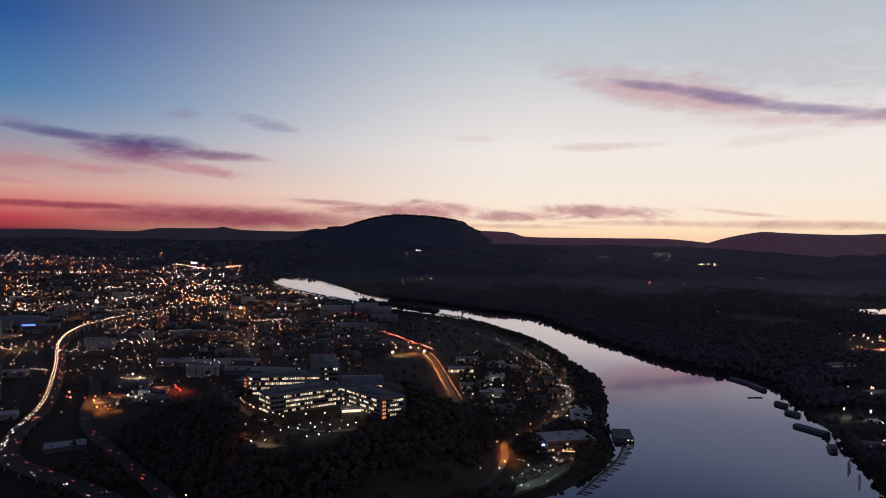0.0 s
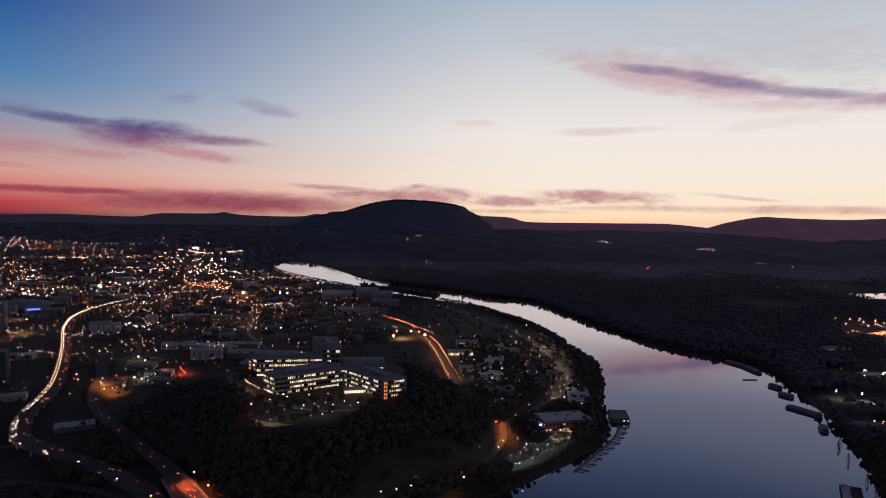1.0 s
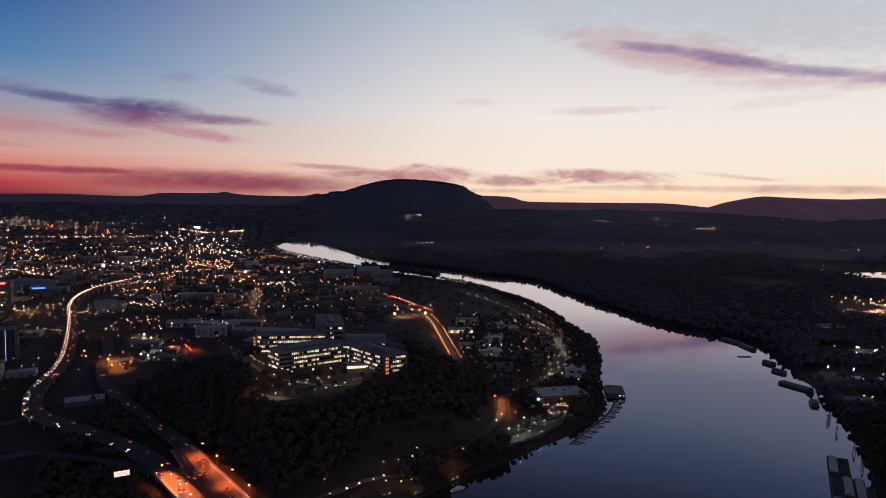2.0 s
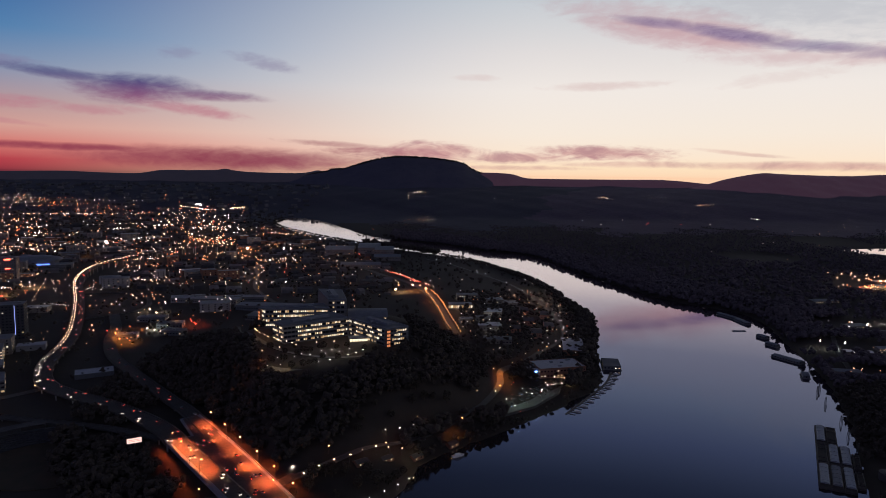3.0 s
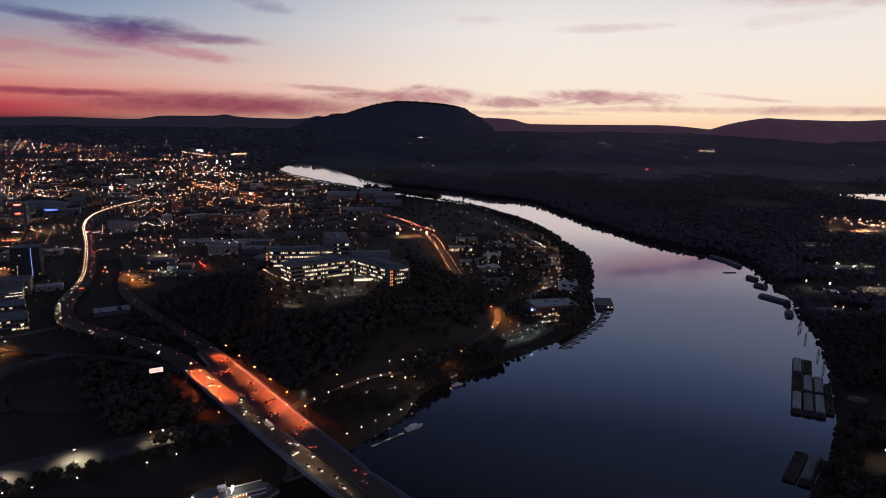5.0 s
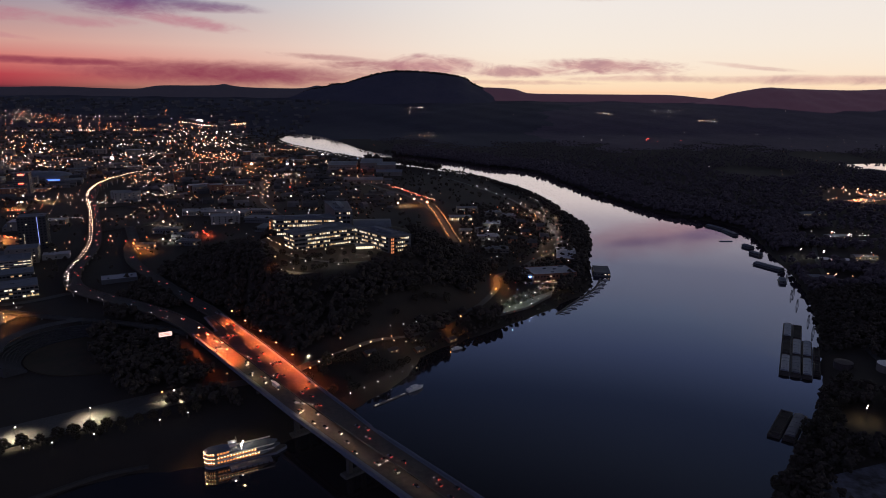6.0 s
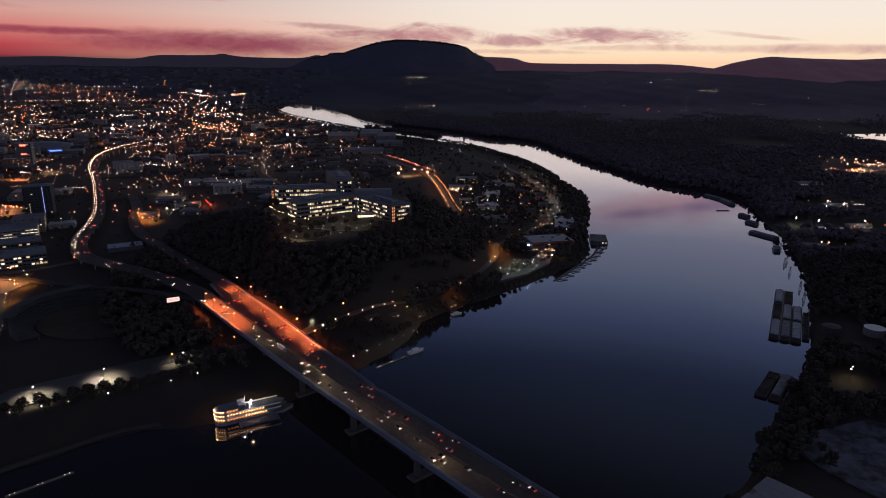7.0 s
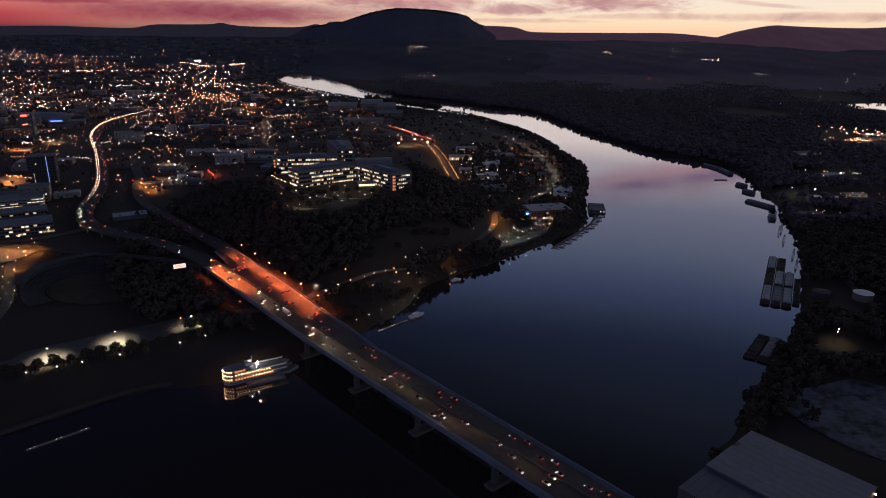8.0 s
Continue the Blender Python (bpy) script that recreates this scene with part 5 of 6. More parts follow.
def barge(x, y, turn, kind, long=54.5, wide=9.5):
    covered = kind != "open"
    label = {"blue": "hopper barge under pale rolling covers", "grey": "hopper barge under dull grey covers", "open": "open hopper barge with a dark hold"}[kind]
    t = thing("barge", label, "barge", pose(x, y, 0, 0, 0, turn), "moored barges")
    bm = bmesh.new()
    h = [(-long / 2, 0.4), (-long / 2 + 3.5, -2.2), (long / 2 - 3.5, -2.2), (long / 2, 0.4), (long / 2, 2.2), (-long / 2, 2.2)]
    a = [bm.verts.new((u, -wide / 2, v)) for u, v in h]
    b = [bm.verts.new((u, wide / 2, v)) for u, v in h]
    bm.faces.new(a)
    bm.faces.new(b[::-1])
    for i in range(6):
        j = (i + 1) % 6
        bm.faces.new((a[i], b[i], b[j], a[j]))
    bmesh.ops.recalc_face_normals(bm, faces=bm.faces)
    part("hull", bm, RUST, t)
    bm = bmesh.new()
    for s in (-1, 1):
        box(bm, 0, s * (wide / 2 - 1.0), 2.204, long - 9, 0.3, 1.3)
        box(bm, s * (long / 2 - 4.6), 0, 2.204, 0.3, wide - 2, 1.3)
    part("coaming", bm, RUST, t)
    if covered:
        n = 9
        for k in range(n):
            bm = bmesh.new()
            w = (long - 9.6) / n
            arc = [(-(wide / 2 - 1.1), 0), (-(wide / 2 - 1.1), 0.5), (-wide / 4, 1.25), (0, 1.5), (wide / 4, 1.25), (wide / 2 - 1.1, 0.5), (wide / 2 - 1.1, 0)]
            e = [[bm.verts.new((-(long - 9.6) / 2 + w * (k + 0.03 + 0.94 * s), v, 3.51 + z + 0.12 * (k % 2))) for v, z in arc] for s in (0, 1)]
            bm.faces.new(e[0])
            bm.faces.new(e[1][::-1])
            for i in range(6):
                bm.faces.new((e[0][i], e[1][i], e[1][i + 1], e[0][i + 1]))
            bmesh.ops.recalc_face_normals(bm, faces=bm.faces)
            part("cover", bm, COVER if kind == "blue" else ROOF_MID, t)
    else:
        part("hold", box(bmesh.new(), 0, 0, 2.208, long - 9.8, wide - 2.6, 0.4), GRIT, t, "dark hold")
        for s in (-0.25, 0.2):
            part("hold_beam", box(bmesh.new(), s * long, 0, 3.0, 0.7, wide - 2.3, 0.5), RUST, t)
    bits = mesh_of("bollard", rod(bmesh.new(), (0, 0, 0), (0, 0, 0.7), 0.25, sides=8), RUST)
    for u in (-1, 1):
        for v in (-1, 1):
            piece("bollard", bits, t, pose(u * (long / 2 - 2), v * (wide / 2 - 1), 2.2))
    return t


def build_barges():
    along, across = Vector((0.463, 0.886, 0)), Vector((0.886, -0.463, 0))
    turn = math.degrees(math.atan2(along.y, along.x))
    start = Vector((330.5, 637.6, 0)) + along * 30.5
    for col, kinds in enumerate((("blue", "open", "blue"), ("grey", "blue", "open"), ("blue", "blue"))):
        for row, kind in enumerate(kinds):
            p = start + along * (row * 55.3) + across * (col * 9.9)
            barge(p.x, p.y, turn, kind)
    for row in (0, 1):
        p = start + along * (row * 44 + 4) + across * 28.6
        barge(p.x, p.y, turn, "open", 38, 6.5)
    along = Vector((0.60, 0.80, 0))
    across = Vector((0.80, -0.60, 0))
    start = Vector((280, 541, 0))
    turn = math.degrees(math.atan2(along.y, along.x))
    for col, kind in enumerate(("open", "grey")):
        p = start + across * col * 10.8
        barge(p.x, p.y, turn, kind, 54)
    p = start + across * 20.5
    barge(p.x, p.y, turn, "open", 36, 7)


build_barges()


def build_moorings():
    pile = mesh_of("pile", rod(bmesh.new(), (0, 0, -6), (0, 0, 9), 0.3, 0.26, 8), DARK_STEEL)
    for x, y in ((472, 905), (458, 862), (440, 800), (424, 760), (412, 724), (480, 915), (505, 985)):
        t = thing("mooring_dolphin", "leaning steel mooring piles in the shallows", "mooring", pose(x, y, 0), "mooring dolphins")
        for k in range(3):
            a = k * 2.1
            piece("pile", pile, t, pose(math.cos(a) * 1.6, math.sin(a) * 1.6, 0, 7 * math.sin(a), -7 * math.cos(a)))
        part("cap", rod(bmesh.new(), (0, 0, 7.6), (0, 0, 8.2), 0.7, sides=8), DARK_STEEL, t)
    for x, y, sx, sy, a, tall in ((552, 1368, 44, 10, -72, 3.5), (560, 1318, 46, 10, -86, 3.5), (541, 1196, 18, 11, -70, 4), (531, 1142, 20, 10, -66, 4), (513, 1058, 46, 14, -64, 3), (494, 975, 8, 22, -20, 4)):
        t = gabled("boathouse", "dark floating boathouse on the far bank", "boathouse", x, y, sx, sy, tall, 1.2, a, PANEL, ROOF_MID, "boathouses", z=0.25, lit=0.0)
        part("float", box(bmesh.new(), 0, 0, -0.9, sx + 3, sy + 3, 1.0), DARK_STEEL, t)


build_moorings()
WOOD = surface("dock_boards", (0.16, 0.14, 0.12), (0.11, 0.10, 0.09), 0.9, grain=0.9, stain=0.1)


def build_marina():
    t = thing("marina_dock", "long floating dock with many finger piers", "dock", pose(0, 0, 0))
    line = smooth_line([(140, 822), (168, 866), (194, 906), (214, 942), (230, 985)], 6)
    pts, ahead = resample(line, 7)
    for (x, y), (ax, ay) in zip(pts, ahead):
        turn = math.degrees(math.atan2(ay, ax))
        part("walkway", box(bmesh.new(), x + ay * 1, y - ax * 1, 0.1, 7.1, 2.6, 0.5, turn), WOOD, t)
        part("finger_pier", box(bmesh.new(), x + ay * 6.5, y - ax * 6.5, 0.1, 1.1, 8.5, 0.45, turn), WOOD, t)
    rng = np.random.default_rng(7)
    for k, ((x, y), (ax, ay)) in enumerate(zip(pts, ahead)):
        if k % 3 != 1:
            continue
        m = pose(x + ay * 9.5 + ax * 3.4, y - ax * 9.5 + ay * 3.4, 0, 0, 0, math.degrees(math.atan2(-ax, ay)))
        motorboat(m, rng.uniform(0.8, 1.1))
    for x, y, sx, sy in ((238, 1014, 24, 40), ):
        b = block("dock_house", "dark floating dock house at the marina's end", "boathouse", x, y, sx, sy, 5, -8, PANEL, ROOF_DARK, 1, 0.12, 301, z=0.5, units=0)
        part("float", box(bmesh.new(), 0, 0, -1.0, sx + 2, sy + 2, 1.0), DARK_STEEL, b)
    # Moorings by the park.
    for a, b in (((-60, 566), (-34, 592)), ((-246, 405), (-275, 378))):
        d = thing("floating_pier", "narrow floating pier off the park bank", "dock", group="floating piers")
        n = max(3, int(math.hypot(b[0] - a[0], b[1] - a[1]) / 7))
        turn = math.degrees(math.atan2(b[1] - a[1], b[0] - a[0]))
        for k in range(n):
            u = (k + 0.5) / n
            part("dock_section", box(bmesh.new(), a[0] + (b[0] - a[0]) * u, a[1] + (b[1] - a[1]) * u, 0.1, math.hypot(b[0] - a[0], b[1] - a[1]) / n - 0.2, 2.4, 0.6, turn, bevel=0.08), WOOD, d)
            if k % 2 == 0:
                for side in (-1.0, 1.0):
                    part("dock_lamp", rod(bmesh.new(), (a[0] + (b[0] - a[0]) * u + side, a[1] + (b[1] - a[1]) * u + side, 0.7), (a[0] + (b[0] - a[0]) * u + side, a[1] + (b[1] - a[1]) * u + side, 1.3), 0.16, sides=6), LAMP_DIM, d, "small dock lamp")
    motorboat(pose(-26, 601, 0, 0, 0, 40), 2.2)
    motorboat(pose(14, 700, 0, 0, 0, 30), 1.6)


def motorboat(m, size):
    t = thing("motorboat", "small white motorboat moored at the dock", "boat", m @ Matrix.Diagonal((size, size, size, 1)), "moored motorboats")
    bm = bmesh.new()
    low = [(-4, -0.9), (2.2, -0.9), (4.4, 0), (2.2, 0.9), (-4, 0.9)]
    a = [bm.verts.new((x * 0.93, y * 0.75, -0.4)) for x, y in low]
    b = [bm.verts.new((x, y * 1.3, 1.1)) for x, y in low]
    bm.faces.new(a[::-1])
    bm.faces.new(b)
    for i in range(5):
        bm.faces.new((a[i], a[(i + 1) % 5], b[(i + 1) % 5], b[i]))
    part("hull", bm, WHITE_PAINT, t)
    part("cabin", box(bmesh.new(), -0.4, 0, 1.1, 3.6, 1.7, 1.0, bevel=0.2), WHITE_PAINT, t)
    part("windscreen", box(bmesh.new(), 1.45, 0, 1.25, 0.12, 1.5, 0.6), GLASS, t)
    return t


build_marina()


def build_riverboat():
    """A lit excursion riverboat with two galleried decks and a round lit end."""
    t = thing("riverboat", "white excursion riverboat with rows of warm deck lights", "boat", pose(-147, 482, 0, 0, 0, 29))

    def outline(s, bow):
        """Anticlockwise from the round end along the near side."""
        end = [(-22 - math.cos(a) * 7 * s, math.sin(a) * 6 * s) for a in np.linspace(1.4, -1.4, 11)]
        return end + [(bow - 9, -6 * s), (bow, -1.2 * s), (bow, 1.2 * s), (bow - 9, 6 * s)]

    part("hull", prism(bmesh.new(), outline(1.0, 31), -1.0, 2.0), BOAT_PAINT, t)
    part("main_deck", prism(bmesh.new(), outline(1.05, 30), 2.004, 2.3), WOOD, t)
    bulb = mesh_of("bulb", bmesh_ball(0.30), LAMP_DECK)
    post = mesh_of("post", rod(bmesh.new(), (0, 0, 0), (0, 0, 3.0), 0.09, sides=6), WHITE_PAINT)
    for n, (z, bow) in enumerate(((2.304, 26), (5.6, 24), (8.9, -6))):
        part("cabin", prism(bmesh.new(), outline(0.8, bow - 4), z, z + 2.9), BOAT_PAINT, t)
        part("deck" if n < 1 else "roof", prism(bmesh.new(), outline(1.03, bow), z + 2.95, z + 3.2), BOAT_PAINT if n < 1 else BOAT_ROOF, t)
        pane = window_mesh(1.5, 1.6, LIT_BOAT)
        last = bow - 14 if n < 2 else -10
        for k in range(int((last + 20) / 2.2)):
            x = -20 + k * 2.2
            for side in (-1, 1):
                piece("window", pane, t, pose(x, side * 4.84, z + 1.5))
                if n == 1 or (n == 0 and k > 5):
                    piece("bulb", bulb, t, pose(x, side * 6.25, z + 2.75))
                if k % 2 == 0 and n < 2:
                    piece("post", post, t, pose(x, side * 5.9, z))
        for a in np.linspace(-1.35, 1.35, 11):
            piece("window", pane, t, pose(-22 - math.cos(a) * 5.65, math.sin(a) * 4.85, z + 1.5, 0, 0, 90 - math.degrees(a) * -1))
            piece("bulb", bulb, t, pose(-22 - math.cos(a) * 7.2, math.sin(a) * 6.2, z + 2.75))
    part("wheelhouse", box(bmesh.new(), -9, 0, 12.2, 4.6, 4.4, 2.6, bevel=0.15), WHITE_PAINT, t)
    part("wheelhouse_roof", box(bmesh.new(), -9, 0, 14.804, 5.6, 5.4, 0.3, bevel=0.1), BOAT_ROOF, t)
    part("mast", rod(bmesh.new(), (-6, 0, 9.2), (-6, 0, 19), 0.14, 0.08, 8), WHITE_PAINT, t)
    bm = bmesh.new()
    for x, y in ((-3, -2), (-1, 2)):
        ball(bm, x, y, 12.6, 0.55, 0.55, 0.55)
        rod(bm, (x, y, 8.8), (x, y, 12.4), 0.08, sides=6)
    part("deck_lamp", bm, LAMP_WHITE, t, "bright white deck lamps")
    rail = mesh_of("rail", box(bmesh.new(), 0, 0, 0, 40, 0.08, 0.9), WHITE_PAINT)
    for side in (-1, 1):
        piece("rail", rail, t, pose(0, side * 6.1, 8.8))
        piece("rail", rail, t, pose(0, side * 6.1, 5.5))
    # The landing stage that lies alongside.
    d = thing("landing_stage", "low blue-grey landing stage beside the riverboat", "dock", pose(-140, 473, 0, 0, 0, 29))
    part("float", box(bmesh.new(), 0, 0, -0.8, 30, 7, 2.2, bevel=0.2), BOAT_ROOF, d)
    for k in range(7):
        part("fender", box(bmesh.new(), -12 + k * 4, -3.62, -0.2, 0.8, 0.3, 1.4), TYRE_BLACK, d)
    pool(-172, 468, 13, 9000, (1.0, 0.42, 0.16), 150, (-172, 468, 0), "deck_light")
    pool(-154, 478, 17, 2600, (1.0, 0.85, 0.7), 150, (-154, 478, 0), "deck_light")


def pool(x, y, z, energy, colour, size=150, aim=None, name="lamp_light"):
    """The light that a lamp throws on the ground."""
    lamp = bpy.data.lights.new(name, "SPOT")
    lamp.energy, lamp.color, lamp.spot_size, lamp.spot_blend, lamp.shadow_soft_size = energy, colour, radians(size), 1.0, 0.4
    ob = new(name, lamp)
    ob.matrix_basis = look((x, y, z), aim or (x + 0.01, y, 0))
    return ob


def bmesh_ball(r):
    bm = bmesh.new()
    bmesh.ops.create_icosphere(bm, subdivisions=1, radius=r)
    return bm


BOAT_PAINT = surface("weathered_boat_paint", (0.17, 0.19, 0.235), (0.125, 0.14, 0.175), 0.6, grain=0.6, stain=0.1)
BOAT_ROOF = surface("boat_roof", (0.10, 0.12, 0.16), (0.07, 0.085, 0.12), 0.7, grain=0.5, stain=0.1)
TYRE_BLACK = surface("fender_rubber", (0.02, 0.02, 0.02), None, 0.9, grain=3.0, stain=0.5)
LAMP_DECK = glow("deck_bulb", (1.0, 0.58, 0.30), 14)
LIT_BOAT = glow("cabin_light", (1.0, 0.34, 0.12), 0.9)
build_riverboat()
# ---- traffic ----
HEAD = glow("headlight", (1.0, 0.80, 0.60), 30)
FAR_HEAD = glow("far_headlight", (1.0, 0.58, 0.36), 16)
TAIL = glow("tail_light", (1.0, 0.07, 0.04), 10)
PAINTS = [surface(f"car_paint_{n}", c, None, 0.3, 0.2, grain=3.0, stain=0.3) for n, c in enumerate(((0.5, 0.5, 0.5), (0.03, 0.03, 0.035), (0.16, 0.02, 0.02), (0.05, 0.08, 0.16), (0.25, 0.25, 0.26)))]
TYRE = surface("tyre_rubber", (0.02, 0.02, 0.02), None, 0.9, grain=4.0, stain=0.5)


def car_model(kind, paint):
    """A car with its front towards +x."""
    if kind == "truck":
        t = thing("truck", "box truck with its lights on", "truck", group="traffic")
        part("body", box(bmesh.new(), -1.6, 0, 1.0, 9.0, 2.5, 3.0, bevel=0.1), WHITE_PAINT, t)
        part("cab", box(bmesh.new(), 4.0, 0, 0.6, 2.0, 2.3, 2.4, bevel=0.25), paint, t)
        front, rear, half, wheels = 5.02, -6.12, 0.9, (3.8, -2.6, -4.4)
        part("chassis", box(bmesh.new(), -0.6, 0, 0.55, 10.6, 1.6, 0.4), TYRE, t)
    else:
        t = thing("car", "car with its lights on in the evening traffic", "car", group="traffic")
        bm = box(bmesh.new(), 0, 0, 0.32, 4.6, 1.85, 0.62, bevel=0.18)
        part("body", bm, paint, t)
        bm = bmesh.new()
        low = [(-1.9, 0.86), (1.2, 0.86), (1.2, -0.86), (-1.9, -0.86)]
        top = [(-1.4, 0.68), (0.45, 0.68), (0.45, -0.68), (-1.4, -0.68)]
        a, b = [bm.verts.new((x, y, 0.93)) for x, y in low], [bm.verts.new((x, y, 1.48)) for x, y in top]
        bm.faces.new(b[::-1])
        for i in range(4):
            bm.faces.new((a[i], b[i], b[(i + 1) % 4], a[(i + 1) % 4]))
        bmesh.ops.recalc_face_normals(bm, faces=bm.faces)
        part("cabin", bm, GLASS, t, "dark glazed cabin")
        front, rear, half, wheels = 2.29, -2.29, 0.68, (1.4, -1.4)
    wheel = mesh_of("wheel", rod(bmesh.new(), (0, -0.13, 0), (0, 0.13, 0), 0.34, sides=12), TYRE)
    for x in wheels:
        for s in (-0.86, 0.86):
            piece("wheel", wheel, t, pose(x, s, 0.34))
    for s in (-half, half):
        part("headlight", box(bmesh.new(), front, s, 0.55, 0.12, 0.34, 0.24, bevel=0.04), HEAD, t)
        part("tail_light", box(bmesh.new(), rear, s, 0.6, 0.12, 0.34, 0.22, bevel=0.04), TAIL, t)
    return t


def build_traffic():
    rng = np.random.default_rng(9)
    models = [car_model("car", p) for p in PAINTS] + [car_model("truck", PAINTS[3])]
    used = []

    def put(x, y, z, turn):
        k = 5 if rng.uniform() < 0.015 else int(rng.integers(0, 5))
        copy_thing(models[k], pose(x, y, z, 0, 0, turn))
        used.append((x, y, z, turn))

    ang = math.degrees(math.atan2(BRIDGE_DIR.y, BRIDGE_DIR.x))
    # On the bridge: city-bound on one side, north-bound on the other.
    for lane in (-12.6, -9.2, -5.6, -2.6, 3.0, 6.2, 9.6, 12.8):
        s = -275 + rng.uniform(0, 40)
        while s < 260:
            p = BRIDGE @ Vector((s, lane + sway(s), DECK + 0.1))
            put(p.x, p.y, p.z, ang if lane < 0 else ang + 180)
            s += rng.uniform(20, 95) if lane < 0 else rng.uniform(26, 100)
    for lane in (17.0, 20.6):
        s = -290 + rng.uniform(0, 30)
        while s < -110 + lane - 17:
            p = BRIDGE @ Vector((s, lane + sway(s), DECK + 0.1))
            put(p.x, p.y, p.z, ang + 180)
            s += rng.uniform(26, 70)
    near = len(used)
    # On the curve of the highway.
    for line, lanes in ((MAIN, (-7.5, -4.2, 4.0, 7.4)), (SECOND, (-2, 2.4))):
        for lane in lanes:
            pts, ahead = resample(line, 1.0)
            s = rng.uniform(5, 30)
            while s < min(len(pts) - 2, 470 if line is MAIN else 420):
                (x, y, z), (ax, ay) = pts[int(s)], ahead[int(s)]
                turn = math.degrees(math.atan2(ay, ax))
                put(x + ay * lane, y - ax * lane, z + 0.1, turn if (lane > 0 or line is SECOND) else turn + 180)
                dense = 9 if lane < 0 and s > 230 and line is MAIN else 30
                s += rng.uniform(dense, dense * 2.6 + 10)
    for m in models:
        for o in (*m.children, m):
            bpy.data.objects.remove(o)
    # Light of the headlamps on the bridge road ahead of some cars.
    n = 0
    for x, y, z, turn in used[:near]:
        if n >= 26 or rng.uniform() < 0.3:
            continue
        lamp = bpy.data.lights.new("headlight_beam", "SPOT")
        lamp.energy, lamp.color, lamp.spot_size, lamp.spot_blend, lamp.shadow_soft_size = 5000, (1.0, 0.62, 0.36), radians(44), 0.8, 0.3
        ob = new("headlight_beam", lamp)
        a = radians(turn)
        eye = Vector((x + math.cos(a) * 2.8, y + math.sin(a) * 2.8, z + 1.0))
        ob.matrix_basis = look(eye, eye + Vector((math.cos(a) * 12, math.sin(a) * 12, -1.3)))
        n += 1


build_traffic()


def specks(name, label, points, radius, material, category="lights"):
    """Many small lamps as one object."""
    oct_v = np.array([(1, 0, 0), (-1, 0, 0), (0, 1, 0), (0, -1, 0), (0, 0, 1), (0, 0, -1)], float)
    oct_f = np.array([(0, 2, 4), (2, 1, 4), (1, 3, 4), (3, 0, 4), (2, 0, 5), (1, 2, 5), (3, 1, 5), (0, 3, 5)])
    points, radius = np.asarray(points, float), np.asarray(radius, float)
    v = oct_v[None] * radius[:, None, None] + points[:, None]
    f = (oct_f[None] + np.arange(len(points))[:, None, None] * 6).reshape(-1, 3)
    me = bpy.data.meshes.new(name)
    me.from_pydata(v.reshape(-1, 3).tolist(), [], f.tolist())
    me.materials.append(material)
    return tagged(new(name, me), label, category, kind="stuff")


def build_far_traffic():
    """The queue on the far highway: bodies, white lights towards the river, red ones away."""
    rng = np.random.default_rng(19)
    pts, ahead = resample(MAIN, 1.0)
    white, red, body = [], [], []
    for lane in (-7.6, -4.2, 3.4, 6.8):
        s = 470.0
        while s < len(pts) - 2:
            (x, y, z), (ax, ay) = pts[int(s)], ahead[int(s)]
            p = np.array([x + ay * lane, y - ax * lane, z + 0.8])
            body.append((p, math.atan2(ay, ax)))
            if lane < 0:
                white.append(p + (ax * -2.5, ay * -2.5, 0.1))
            else:
                red += [p + (ax * -2.5 + ay * 0.7, ay * -2.5 - ax * 0.7, 0.1), p + (ax * -2.5 - ay * 0.7, ay * -2.5 + ax * 0.7, 0.1)]
            jam = lane < 0 and s < 1500
            s += rng.uniform(11, 24) if jam else rng.uniform(14, 50) if lane < 0 else rng.uniform(30, 120)
    bm_v = np.array([(-1, -1, -1), (1, -1, -1), (1, 1, -1), (-1, 1, -1), (-0.9, -0.85, 0.4), (0.9, -0.85, 0.4), (0.9, 0.85, 0.4), (-0.9, 0.85, 0.4)], float) * (2.3, 0.9, 0.75)
    verts, faces = [], []
    for k, (p, a) in enumerate(body):
        c, s = math.cos(a), math.sin(a)
        verts += [(p[0] + x * c - y * s, p[1] + x * s + y * c, p[2] + z) for x, y, z in bm_v]
        faces += [tuple(8 * k + i for i in f) for f in ((4, 5, 6, 7), (0, 1, 5, 4), (1, 2, 6, 5), (2, 3, 7, 6), (3, 0, 4, 7))]
    me = bpy.data.meshes.new("queued_cars")
    me.from_pydata(verts, [], faces)
    me.materials.append(PAINTS[4])
    tagged(new("queued_cars", me), "long queue of cars on the far highway", "cars", kind="stuff")
    specks("queue_headlights", "white headlights of the queue on the highway", white, rng.uniform(0.38, 0.66, len(white)) * np.clip(np.array(white)[:, 1] / 1300, 0.8, 1.5), FAR_HEAD)
    specks("queue_tail_lights", "red tail lights on the far highway", red, np.full(len(red), 0.34), TAIL)


build_far_traffic()
# ---- lamps ----


def lamp_model(tall, reach, size, material, label):
    t = thing("street_lamp", label, "street lamp", group="street lamps")
    part("pole", rod(bmesh.new(), (0, 0, -0.4), (0, 0, tall), 0.11, 0.07, 8), DARK_STEEL, t)
    if reach:
        part("arm", rod(bmesh.new(), (0, 0, tall - 0.1), (reach, 0, tall + 0.3), 0.06, 0.05, 6), DARK_STEEL, t)
    part("head", box(bmesh.new(), reach, 0, tall + 0.2, size * 1.7, size, size * 0.8, bevel=size * 0.2), material, t, "glowing lamp head")
    return t


SODIUM, WARM, COOL = (1.0, 0.33, 0.08), (1.0, 0.66, 0.34), (0.95, 0.95, 0.85)


